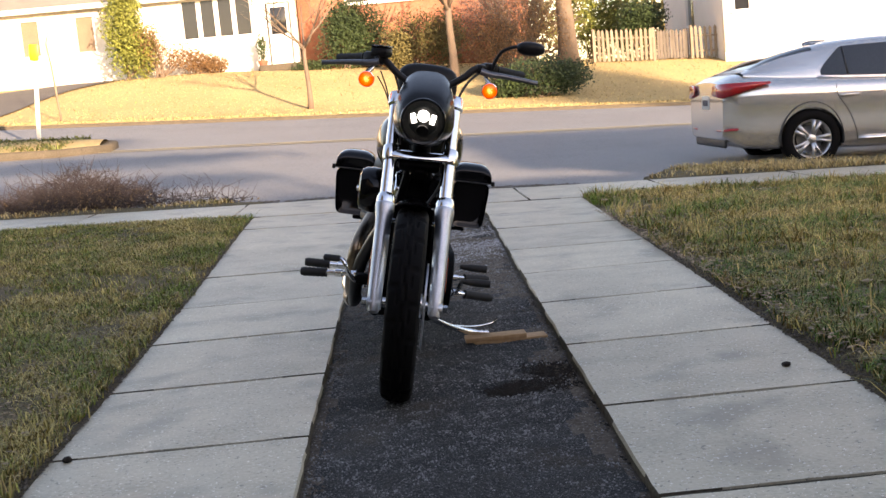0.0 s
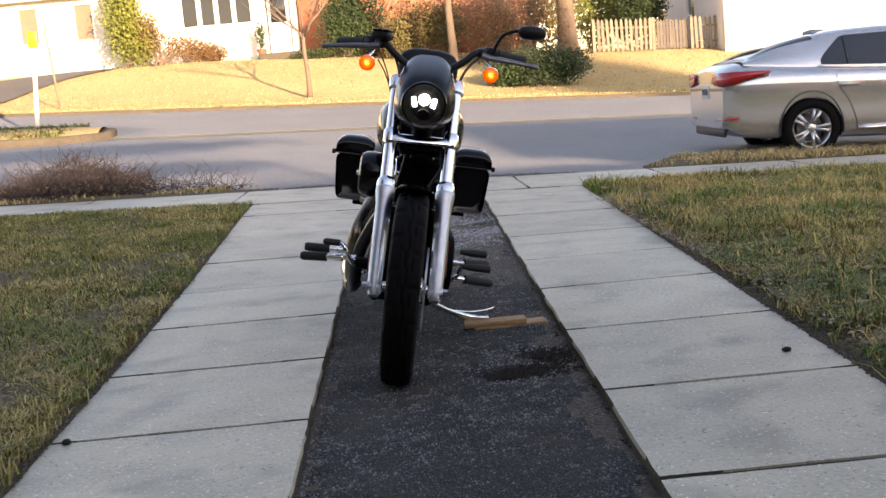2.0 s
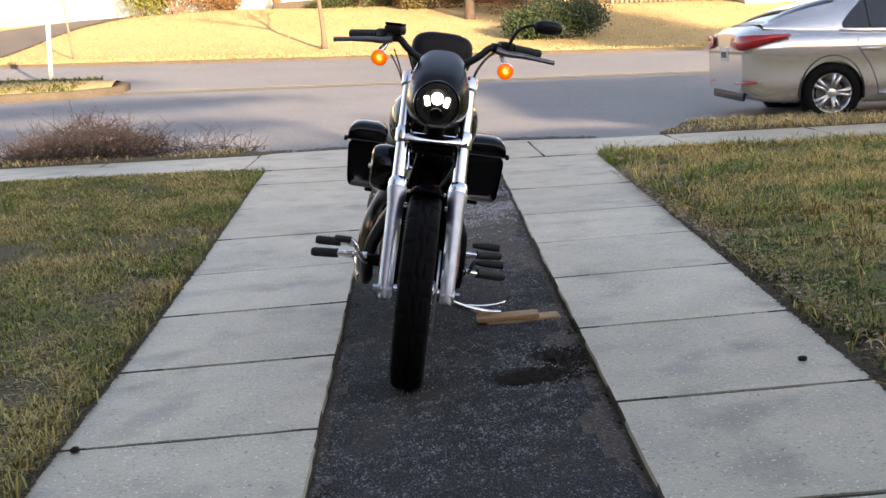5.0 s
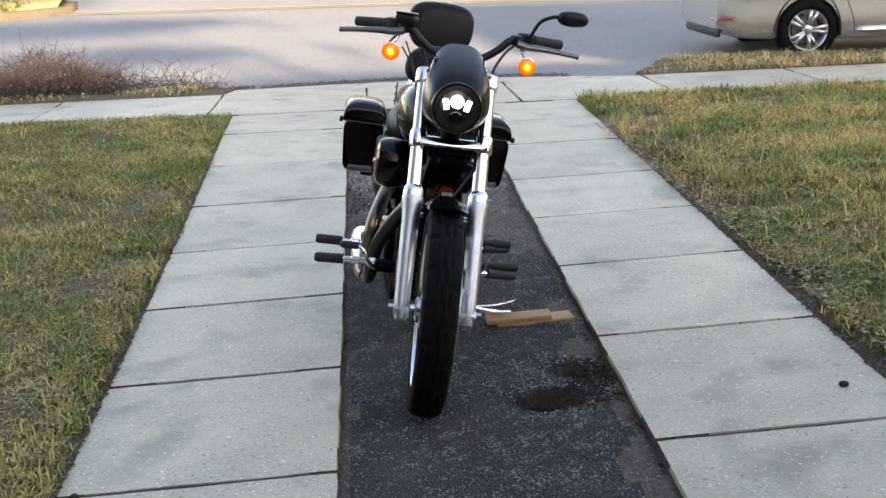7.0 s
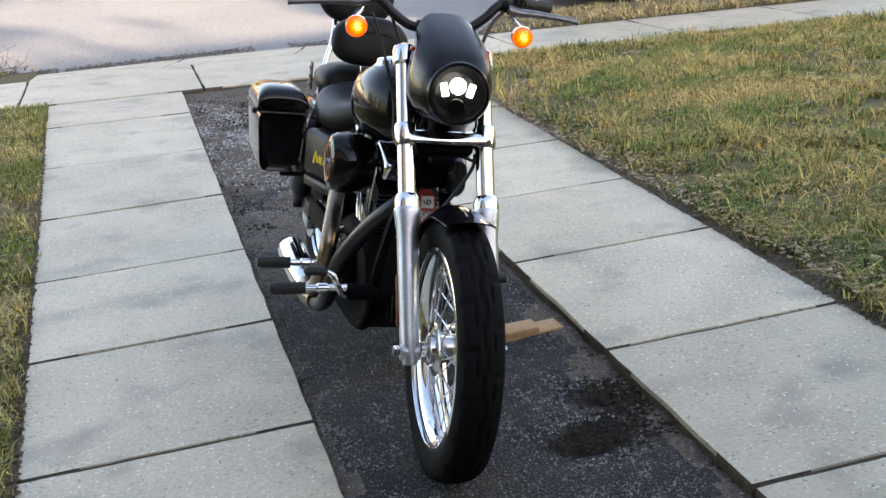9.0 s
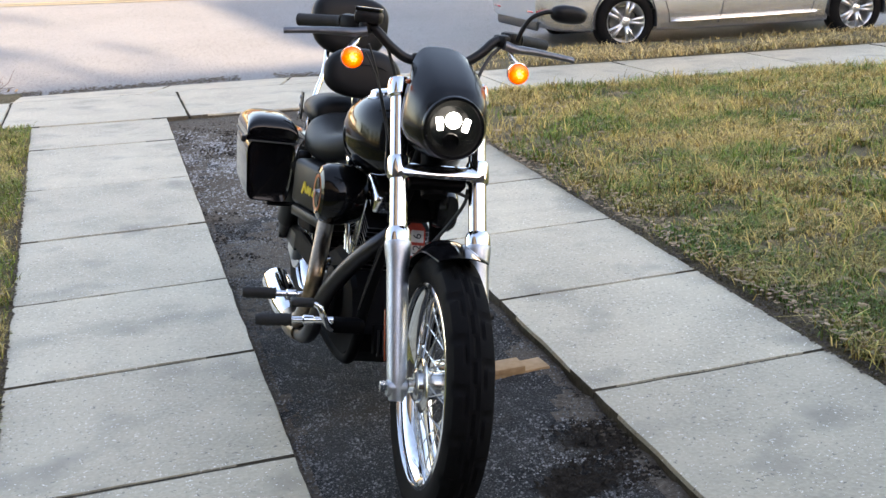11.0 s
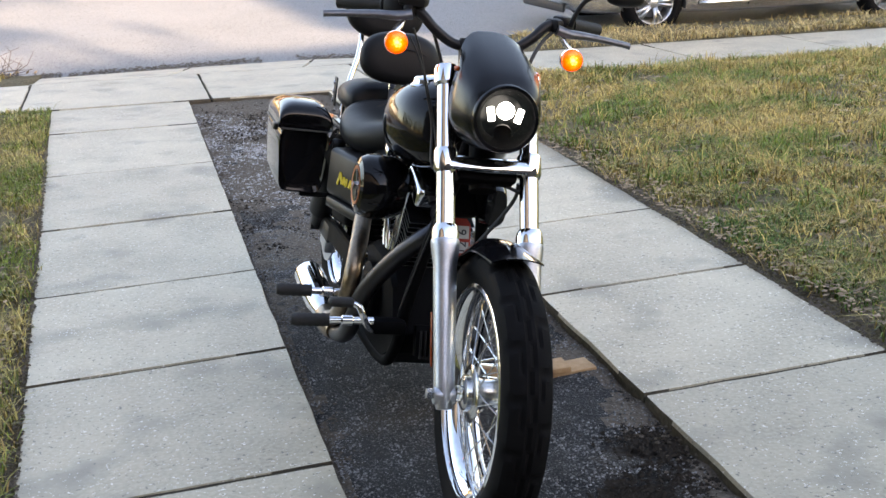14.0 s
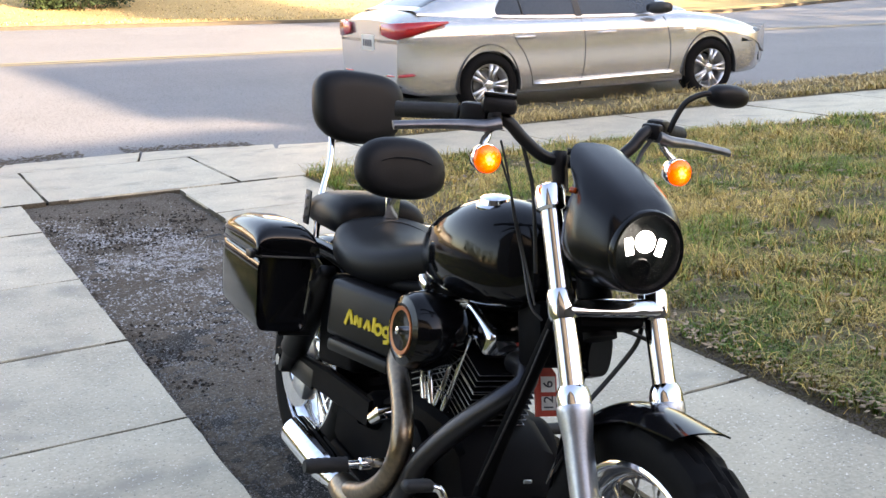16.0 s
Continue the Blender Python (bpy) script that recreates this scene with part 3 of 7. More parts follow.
# ---- grass ----
def grass(name, n, pick, height, material, label, seed, lean=1.7, wide=0.0016):
    """Tufts of bent blades, two triangles and a tip each."""
    r = np.random.RandomState(seed)
    pts = pick(r, n)
    x, y, z, k = pts
    n = len(x)
    h = height * (0.45 + 1.0 * r.rand(n) ** 1.6) * k
    swirl = np.array([noise.noise((a * 1.7, b * 1.7, 31)) for a, b in zip(x[::8], y[::8])]).repeat(8)[:n]
    t = swirl * 9 + r.randn(n) * 1.1 if n > 30000 else r.rand(n) * 2 * np.pi
    ln = lean * (0.15 + 1.35 * r.rand(n))
    w = wide * (0.7 + 0.8 * r.rand(n))
    dx, dy = np.cos(t), np.sin(t)
    sx, sy = -dy * w, dx * w
    mx, my, mz = x + dx * h * ln * 0.4, y + dy * h * ln * 0.4, z + h * 0.55
    tx, ty, tz = x + dx * h * ln, y + dy * h * ln, z + h * (0.4 + 0.5 * r.rand(n))
    V = np.stack([np.stack([x - sx, y - sy, z - 0.01], 1), np.stack([x + sx, y + sy, z - 0.01], 1),
                  np.stack([mx - sx * 0.8, my - sy * 0.8, mz], 1), np.stack([mx + sx * 0.8, my + sy * 0.8, mz], 1), np.stack([tx, ty, tz], 1)], 1).reshape(-1, 3)
    b = np.arange(n)[:, None] * 5
    loops = np.concatenate([b + np.array([[0, 1, 3, 2]]), b + np.array([[2, 3, 4]])], 1).astype(np.int32).ravel()
    me = bpy.data.meshes.new(name)
    me.vertices.add(len(V))
    me.vertices.foreach_set("co", V.astype(np.float32).ravel())
    me.loops.add(len(loops))
    me.loops.foreach_set("vertex_index", loops)
    me.polygons.add(n * 2)
    start = (np.arange(n)[:, None] * 7 + np.array([[0, 4]])).astype(np.int32).ravel()
    me.polygons.foreach_set("loop_start", start)
    me.update(calc_edges=True)
    me.validate()
    me.materials.append(material)
    return tagged(new(name, me), label, "grass", kind="stuff")


def tuft_factor(x, y, s=0.9):
    return np.array([noise.noise((a * s, b * s, 11)) + 0.6 * noise.noise((a * s * 4, b * s * 4, 13)) for a, b in zip(x, y)])


def smooth_np(a, b, v):
    u = np.clip((v - a) / (b - a), 0, 1)
    return u * u * (3 - 2 * u)


def lawn_pick(x0, x1, y0, y1, keep, fill=0.62):
    def pick(r, n):
        m = int(n * 1.2)
        x, y = x0 + (x1 - x0) * r.rand(m), y0 + (y1 - y0) * r.rand(m)
        ok = keep(x, y, r)
        x, y = x[ok], y[ok]
        f = tuft_factor(x, y)
        ok = r.rand(len(x)) < fill + 1.2 * f
        x, y, f = x[ok], y[ok], f[ok]
        return x, y, ground_h(x, y) + 0.018, 0.75 + 0.6 * np.clip(f + 0.3, 0, 1.2)
    return pick


def keep_right(x, y, r):
    edge = 1.36 + 0.033 * (y - 3)
    wn = walk_near(x)
    thin = 0.82 * (1 - smooth_np(0.25, 0.95, x - edge + 0.25 * np.sin(2.1 * y))) * (1 - smooth_np(6.2, 8.2, y))
    return (x > edge + 0.0 + 0.15 * r.rand(len(x)) ** 2.5) & (y < wn - 0.02 - 0.06 * r.rand(len(x))) & (r.rand(len(x)) > thin)


def keep_near_green(x, y, r):
    """The damp strip of lawn beside the slabs, with bare soil between its green clumps."""
    edge = 1.36 + 0.033 * (y - 3)
    full = (1 - smooth_np(0.3, 1.1, x - edge + 0.25 * np.sin(2.1 * y))) * (1 - smooth_np(6.6, 8.4, y))
    bare = np.array([noise.noise((a * 3.1, b * 3.1, 41)) for a, b in zip(x, y)])
    return (x > edge + 0.03 + 0.12 * r.rand(len(x))) & (r.rand(len(x)) < full) & (bare > -0.12 - 0.2 * r.rand(len(x)))


def keep_left(x, y, r):
    edge = -1.09 - 0.025 * (y - 3)
    wn = walk_near(x)
    return (x < edge - 0.0 - 0.12 * r.rand(len(x)) ** 2.5) & (y < wn - 0.02 - 0.06 * r.rand(len(x)))


def keep_verge_right(x, y, r):
    a, p = street(x, y)
    wf = walk_far(x)
    return (y > wf + 0.03) & (p < -0.14) & (x > 2.25 + 0.5 * (y - 11.5))


def keep_verge_left(x, y, r):
    a, p = street(x, y)
    wf = walk_far(x)
    return (y > wf + 0.03) & (p < -0.2) & (x < -1.75)


grass("lawn_grass", 330000, lawn_pick(1.3, 5.2, 2.0, 10.8, keep_right), 0.044, GRASS, "short dormant winter grass, straw and olive", 1, wide=0.0021)
grass("lawn_grass", 90000, lawn_pick(5.2, 12, 4.0, 10.6, keep_right), 0.050, GRASS, "short dormant winter grass, straw and olive", 2, wide=0.0042)
grass("lawn_grass", 260000, lawn_pick(-4.6, -1.0, 1.6, 11.5, keep_left, 0.85), 0.033, GRASS_MOSSY, "short patchy winter grass, green and straw", 3, wide=0.0021)
grass("lawn_grass", 40000, lawn_pick(-9, -4.6, 5.0, 12.5, keep_left, 0.9), 0.034, GRASS_MOSSY, "short patchy winter grass, green and straw", 4, wide=0.0038)
grass("verge_grass", 50000, lawn_pick(2.2, 12, 10.4, 13.6, keep_verge_right), 0.055, GRASS_FAR, "straw coloured grass on the verge by the street", 5, wide=0.004)
grass("verge_grass", 16000, lawn_pick(-9, -1.5, 11.8, 16, keep_verge_left), 0.045, GRASS_FAR, "dry thin grass on the verge by the street", 6, wide=0.005)


def tufts(name, n, blades, box_, keep, height, material, label, seed):
    """Clumps of longer blades that lean away from their root."""
    def pick(r, m):
        cx, cy = box_[0] + (box_[1] - box_[0]) * r.rand(n), box_[2] + (box_[3] - box_[2]) * r.rand(n)
        ok = keep(cx, cy, r)
        cx, cy = cx[ok], cy[ok]
        f = tuft_factor(cx, cy, 0.6)
        ok = r.rand(len(cx)) < 0.45 + 1.1 * f
        cx, cy = cx[ok], cy[ok]
        k = 0.6 + 0.9 * r.rand(len(cx))
        x = np.repeat(cx, blades) + r.randn(len(cx) * blades) * 0.016
        y = np.repeat(cy, blades) + r.randn(len(cx) * blades) * 0.016
        return x, y, ground_h(x, y) + 0.012, np.repeat(k, blades)
    return grass(name, n, pick, height, material, label, seed, lean=1.3, wide=0.0021)


tufts("grass_tufts", 12500, 11, (1.4, 5.6, 2.0, 10.7), keep_right, 0.082, GRASS, "longer clumps of straw and green winter grass", 21)
grass("lawn_grass", 110000, lawn_pick(1.38, 2.8, 2.4, 8.4, keep_near_green, 0.8), 0.034, GRASS_GREEN, "short damp green grass with bare soil between", 31, wide=0.0019)
tufts("grass_tufts", 2600, 12, (1.4, 2.8, 2.4, 8.4), keep_near_green, 0.055, GRASS_GREEN, "green clumps of winter grass beside the slabs", 32)
tufts("grass_tufts", 6000, 10, (-4.6, -1.0, 1.6, 11.5), keep_left, 0.050, GRASS_MOSSY, "longer clumps of straw and green winter grass", 22)
tufts("grass_tufts", 2600, 9, (5.6, 11, 4.0, 10.5), keep_right, 0.065, GRASS, "longer clumps of straw and green winter grass", 23)
tufts("grass_tufts", 2600, 9, (2.3, 11, 10.6, 13.6), keep_verge_right, 0.075, GRASS_FAR, "longer clumps of dry straw grass on the verge", 24)


# ---- far side of the street ----
def sweep_kerb(name, label, line, wide=0.15, high=0.12):
    bm = bmesh.new()
    rings = []
    pts = [Vector(p) for p in line]
    for i, p in enumerate(pts):
        d = (pts[min(i + 1, len(pts) - 1)] - pts[max(i - 1, 0)]).normalized()
        s = Vector((-d.y, d.x, 0)).normalized()
        rings.append([p - s * wide / 2 - Vector((0, 0, 0.15)), p - s * wide / 2 + Vector((0, 0, high * 0.8)), p - s * wide * 0.3 + Vector((0, 0, high)),
                      p + s * wide / 2 + Vector((0, 0, high)), p + s * wide / 2 - Vector((0, 0, 0.15))])
    skin(bm, rings)
    return tagged(part(name, bm, CONCRETE_EDGE), label, "kerb", kind="structure")


def street_point(a, p, lift=0.0):
    x, y = on_street(a, p)
    return (x, y, float(road_h(x, y)) + lift)


sweep_kerb("kerb", "low pale concrete kerb along the far side of the street", [street_point(a, KERB + 0.03) for a in np.linspace(-60, 60, 80)], 0.15, 0.07)
# corner island with a grass top
_isl = [street_point(-30 + 18.6 * k / 12, 6.75) for k in range(13)] + [street_point(-10.4, 6.95), street_point(-9.75, 7.45), street_point(-9.8, 8.2), street_point(-10.5, 8.9)] + [street_point(-11.2 - 18.8 * k / 12, 9.3 + 0.9 * k / 12) for k in range(13)]
sweep_kerb("kerb", "pale curved kerb round a grass island", _isl, 0.18, 0.13)
bm = bmesh.new()
_rows = []
for a in np.linspace(-30, -9.9, 44):
    w = 1.0 if a < -11.4 else max(0.12, 1 - ((a + 11.4) / 1.55) ** 2) ** 0.5
    _rows.append([bm.verts.new((*on_street(a, 8.0 + 1.12 * q * w), float(road_h(*on_street(a, 8.0 + 1.12 * q * w))) + 0.1 + 0.08 * (1 - q * q))) for q in (-1, -0.5, 0, 0.5, 1)])
for u, v in zip(_rows, _rows[1:]):
    for k in range(4):
        bm.faces.new((u[k], v[k], v[k + 1], u[k + 1]))
tagged(part("island_ground", bm, STRAW), "raised soil of a small grass island", "ground", kind="structure")


def island_pick(r, n):
    a, p = -22 + 11.6 * r.rand(n), 7.0 + 2.0 * r.rand(n)
    x, y = on_street(a, p)
    return x, y, road_h(x, y) + 0.12, 1 + 0 * x


grass("island_grass", 9000, island_pick, 0.10, mat("greener island grass", (0.17, 0.18, 0.05), (0.11, 0.13, 0.04), rough=0.8, bump=0, island=0.4), "short greenish grass on a kerbed island", 8, wide=0.012)


def bank_pick(lo, hi, a0, a1):
    def pick(r, n):
        a, p = a0 + (a1 - a0) * r.rand(n), lo + (hi - lo) * r.rand(n) ** 1.3
        x, y = on_street(a, p)
        return x, y, bank_h(x, y), 1 + 0 * x
    return pick


grass("bank_grass", 30000, bank_pick(KERB + 0.15, 26.5, -20, 9), 0.035, GRASS_FAR, "dry straw coloured lawn on the far bank", 9, wide=0.009)


def limb(bm, p, d, length, r, level, rd, out):
    """A branch that forks into thinner ones."""
    n = 5
    pts, rs = [p.copy()], [r]
    q = p.copy()
    v = d.copy()
    for k in range(n):
        v = (v + Vector((rd.gauss(0, 0.12), rd.gauss(0, 0.12), rd.gauss(0.03, 0.06)))).normalized()
        q = q + v * length / n
        pts.append(q.copy())
        rs.append(r * (1 - 0.55 * (k + 1) / n))
    tube(bm, pts, rs, 8 if level == 0 else (6 if level == 1 else 4))
    if level >= out:
        return
    for k in range(rd.randint(3, 5) if level else rd.randint(5, 7)):
        i = rd.randint(2, n)
        up = Vector((rd.gauss(0, 1), rd.gauss(0, 1), rd.uniform(0.2, 0.9))).normalized()
        nd = (v * 0.6 + up * 0.8).normalized()
        limb(bm, pts[i], nd, length * rd.uniform(0.5, 0.75), rs[i] * 0.6, level + 1, rd, out)


def bare_tree(x, y, height, r, seed, label, levels=3, spread=0.0, category="tree", z=None):
    z = float(ground_h(x, y)) if z is None else z
    base = thing("bare_tree", pose(x, y, z - 0.05), label, category)
    rd = random.Random(seed)
    bm = bmesh.new()
    h = height * 0.38
    pts = [Vector((0.02 * math.sin(k), 0.03 * math.cos(2 * k), h * k / 6)) for k in range(7)]
    tube(bm, pts, [r * 1.5, r * 1.15] + [r * (1 - 0.06 * k) for k in range(5)], 12)
    part("trunk", bm, BARK, base)
    bm = bmesh.new()
    for k in range(5):
        t = k * 2.4 + rd.random()
        d = Vector((math.cos(t) * (0.45 + spread), math.sin(t) * (0.45 + spread), 0.8)).normalized()
        limb(bm, pts[-1] - Vector((0, 0, 0.1 * k * h / 4)), d, height * rd.uniform(0.3, 0.42), r * 0.5, 1, rd, levels)
    part("branching", bm, BARK, base)
    return base


def leaf_cloud(n, lobes, size, seed, jitter=0.12):
    """Leaf quads on the skins of a few lobes: (x, y, z, rx, ry, rz)."""
    r = random.Random(seed)
    verts, faces = [], []
    for _ in range(n):
        cx, cy, cz, rx, ry, rz = r.choice(lobes)
        v = Vector((r.gauss(0, 1), r.gauss(0, 1), r.gauss(0, 1))).normalized()
        k = r.uniform(0.12, 1.0) ** 0.55 * (1 + 0.25 * noise.noise(v * 2.3 + Vector((seed, 0, 0)))) + r.gauss(0, jitter)
        p = Vector((cx + v.x * rx * k, cy + v.y * ry * k, max(0.02, cz + v.z * rz * k)))
        s = size * r.uniform(0.6, 1.4)
        a = Vector((r.gauss(0, 1), r.gauss(0, 1), r.gauss(0, 1))).normalized()
        b = a.orthogonal().normalized() * s * 0.45
        b2 = b
        i = len(verts)
        verts += [p - a * s / 2, p + b2 * 0.7, p + a * s / 2, p - b2 * 0.7]
        faces.append((i, i + 1, i + 2, i + 3))
    return verts, faces


def bush(name, x, y, lobes, n, size, material, seed, label, stems=6, z=None):
    z = float(ground_h(x, y)) if z is None else z
    base = thing(name, pose(x, y, z - 0.03), label, "bush")
    verts, faces = leaf_cloud(n, lobes, size, seed)
    from_arrays("crown", verts, faces, material, base)
    bm = bmesh.new()
    r = random.Random(seed + 1)
    for k in range(stems):
        cx, cy, cz, rx, ry, rz = r.choice(lobes)
        tube(bm, glide([(r.gauss(0, 0.08), r.gauss(0, 0.08), 0), (cx * 0.4 + r.gauss(0, 0.15), cy * 0.4, cz * 0.5), (cx + r.gauss(0, 0.3), cy + r.gauss(0, 0.2), cz + rz * 0.6)], 4), [0.035 * (1 - i / 10) for i in range(9)], 5)
    tagged(part("branching", bm, BARK, base), kind="stuff")
    return base


def wall_panel(bm, width, height, holes, thick):
    """An upright wall along x from 0, outer face at y = 0, with real openings (x0, z0, x1, z1)."""
    xs = sorted({0, width, *[h[0] for h in holes], *[h[2] for h in holes]})
    zs = sorted({0, height, *[h[1] for h in holes], *[h[3] for h in holes]})
    solid = {}
    for i in range(len(xs) - 1):
        for j in range(len(zs) - 1):
            cx, cz = (xs[i] + xs[i + 1]) / 2, (zs[j] + zs[j + 1]) / 2
            solid[i, j] = not any(h[0] < cx < h[2] and h[1] < cz < h[3] for h in holes)
    cache = {}

    def v(x, y, z):
        if (x, y, z) not in cache:
            cache[x, y, z] = bm.verts.new((x, y, z))
        return cache[x, y, z]
    for (i, j), s in solid.items():
        if not s:
            continue
        x0, x1, z0, z1 = xs[i], xs[i + 1], zs[j], zs[j + 1]
        bm.faces.new((v(x0, 0, z0), v(x1, 0, z0), v(x1, 0, z1), v(x0, 0, z1)))
        bm.faces.new((v(x0, thick, z0), v(x0, thick, z1), v(x1, thick, z1), v(x1, thick, z0)))
        if not solid.get((i - 1, j)):
            bm.faces.new((v(x0, 0, z0), v(x0, 0, z1), v(x0, thick, z1), v(x0, thick, z0)))
        if not solid.get((i + 1, j)):
            bm.faces.new((v(x1, 0, z0), v(x1, thick, z0), v(x1, thick, z1), v(x1, 0, z1)))
        if not solid.get((i, j - 1)):
            bm.faces.new((v(x0, 0, z0), v(x0, thick, z0), v(x1, thick, z0), v(x1, 0, z0)))
        if not solid.get((i, j + 1)):
            bm.faces.new((v(x0, 0, z1), v(x1, 0, z1), v(x1, thick, z1), v(x0, thick, z1)))


def window_in(parent, x0, z0, x1, z1, lights=1, material=None, y=0.0, sill=True, label="white framed window"):
    """A window with frame, mullions, panes and sill, set in a wall's opening."""
    bm = bmesh.new()
    t = 0.06
    step = (x1 - x0 - t) / lights
    wall_panel(bm, x1 - x0, z1 - z0, [(t / 2 + step * k + (t / 2 if k == 0 else 0.07), t, t / 2 + step * (k + 1) - (t / 2 if k == lights - 1 else 0.07), z1 - z0 - t) for k in range(lights)], 0.08)
    bmesh.ops.translate(bm, verts=bm.verts, vec=(x0, y + 0.02, z0))
    w = part("window", bm, TRIM, parent, label)
    for k in range(lights):
        a, b = x0 + t + (x1 - x0 - t) * k / lights, x0 + (x1 - x0 - t) * (k + 1) / lights
        bm = bmesh.new()
        box(bm, (b - a + 0.02, 0.012, z1 - z0 - 2 * t + 0.02), ((a + b) / 2, y + 0.085, (z0 + z1) / 2))
        part("pane", bm, material or DARK_GLASS, w)
    if sill:
        bm = bmesh.new()
        box(bm, (x1 - x0 + 0.16, 0.14, 0.06), ((x0 + x1) / 2, y - 0.03, z0 - 0.03), bevel=0.01)
        part("sill", bm, TRIM, w)


def gable_roof(parent, x0, x1, y0, y1, z, rise, over=0.35, along="x", material=None):
    bm = bmesh.new()
    t = 0.14
    if along == "x":
        ym = (y0 + y1) / 2
        prof = [(y0 - over, z - 0.1), (ym, z + rise), (y1 + over, z - 0.1), (y1 + over, z - 0.1 + t), (ym, z + rise + t * 1.2), (y0 - over, z - 0.1 + t)]
        skin(bm, [[Vector((x, p[0], p[1])) for p in prof] for x in (x0 - over, x1 + over)])
    else:
        xm = (x0 + x1) / 2
        prof = [(x0 - over, z - 0.1), (xm, z + rise), (x1 + over, z - 0.1), (x1 + over, z - 0.1 + t), (xm, z + rise + t * 1.2), (x0 - over, z - 0.1 + t)]
        skin(bm, [[Vector((p[0], y, p[1])) for p in prof] for y in (y0 - over, y1 + over)])
    return part("roof", bm, material or SHINGLE, parent)


def side_walls(parent, x0, x1, depth, height, material, thick=0.2):
    for size, at in (((thick, depth - thick, height), (x0 + thick / 2, thick + (depth - thick) / 2, height / 2)),
                     ((thick, depth - thick, height), (x1 - thick / 2, thick + (depth - thick) / 2, height / 2)),
                     ((x1 - x0 - 2 * thick, thick, height), ((x0 + x1) / 2, depth - thick / 2, height / 2))):
        bm = bmesh.new()
        box(bm, size, at)
        part("wall", bm, material, parent)


YAW = math.degrees(math.atan2(DY, DX))


def street_frame(a, p, z):
    x, y = on_street(a, p)
    return pose(x, y, z, 0, 0, YAW)


# the white brick house
A0 = -30.0
house = thing("brick_house", street_frame(A0, 25.75, 2.0), "low white painted brick house behind a dry lawn", "house")
H_W, H_H = 22.1, 2.92
_o = lambda x: x - HUB[0] - 0.37 - A0
holes = [(_o(-14.7), 1.40, _o(-14.05), 2.63), (_o(-11.76), 1.40, _o(-11.09), 2.63), (_o(-9.99), 1.40, _o(-9.32), 2.63), (_o(-6.55), 1.50, _o(-4.25), 2.8), (_o(-3.82), 0.48, _o(-3.03), 2.48)]
bm = bmesh.new()
wall_panel(bm, H_W, H_H, holes, 0.25)
part("wall", bm, WHITE_BRICK, house)
side_walls(house, 0, H_W, 8, H_H, WHITE_BRICK)
for h in holes[:3]:
    window_in(house, *h, lights=1, material=BLIND, label="narrow window with a closed brown blind", sill=False)
window_in(house, *holes[3], lights=4, label="wide picture window with four white framed lights")
bm = bmesh.new()
h = holes[4]
box(bm, (h[2] - h[0] - 0.1, 0.05, h[3] - h[1] - 0.06), ((h[0] + h[2]) / 2, 0.1, (h[1] + h[3]) / 2), bevel=0.01)
door = part("door", bm, GREY_DOOR, house, "pale grey front door")
bm = bmesh.new()
box(bm, (0.5, 0.02, 0.85), ((h[0] + h[2]) / 2, 0.065, h[1] + 1.42), bevel=0.01)
part("pane", bm, DARK_GLASS, door)
bm = bmesh.new()
box(bm, (1.3, 0.9, 0.48), ((h[0] + h[2]) / 2, -0.47, 0.24), bevel=0.02)
part("step", bm, CONCRETE_EDGE, house)
gable_roof(house, 0, H_W, 0, 8, H_H, 1.9)
bm = bmesh.new()
box(bm, (H_W + 0.7, 0.03, 0.16), (H_W / 2, -0.37, H_H - 0.06), bevel=0.008)
part("fascia", bm, TRIM, house, "white fascia board under the eaves")

# the red brick house behind the trees
house2 = thing("brick_house", street_frame(-7.85, 26.4, 1.7), "red brick house with white framed windows behind bare trees", "house")
bm = bmesh.new()
holes2 = [(1.55, 2.55, 4.85, 3.75)]
wall_panel(bm, 7.6, 4.2, holes2, 0.25)
part("wall", bm, RED_BRICK, house2)
side_walls(house2, 0, 7.6, 7, 4.2, RED_BRICK)
window_in(house2, *holes2[0], lights=4, label="wide white framed window band")
gable_roof(house2, 0, 7.6, 0, 7, 4.2, 1.8)

# the white house with siding, its shaded flank towards the fence
house3 = thing("siding_house", street_frame(5.2, 22.75, 1.2), "white house with pale siding and dark window openings", "house")
bm = bmesh.new()
_z = [(0.3, 1.5, 0.86, 2.6), (2.25, 1.65, 2.95, 2.75)]
wall_panel(bm, 7.0, 4.6, _z, 0.2)
part("wall", bm, WHITE_SIDING, house3)
for h in _z:
    window_in(house3, *h, lights=1, sill=True)
for size, at in (((0.2, 7.8, 4.6), (6.9, 4.1, 2.3)), ((7.0, 0.2, 4.6), (3.5, 8.1, 2.3))):
    bm = bmesh.new()
    box(bm, size, at)
    part("wall", bm, WHITE_SIDING, house3)
bm = bmesh.new()
wall_panel(bm, 7.8, 4.6, [(3.2, 1.3, 4.3, 2.7)], 0.2)
bmesh.ops.transform(bm, verts=bm.verts, matrix=Matrix.Translation((0, 8.0, 0)) @ Matrix.Rotation(radians(-90), 4, "Z"))
part("wall", bm, WHITE_SIDING, house3)
bm = bmesh.new()
box(bm, (0.05, 1.02, 1.32), (0.1, 4.25, 2.0), bevel=0.01)
part("pane", bm, DARK_GLASS, house3, "dark flank window")
gable_roof(house3, 0, 7, 0, 8.2, 4.6, 2.0, along="x")
bm = bmesh.new()
box(bm, (7.04, 0.03, 0.3), (3.5, -0.017, 0.17), bevel=0.006)
part("plinth", bm, WHITE_BRICK, house3)
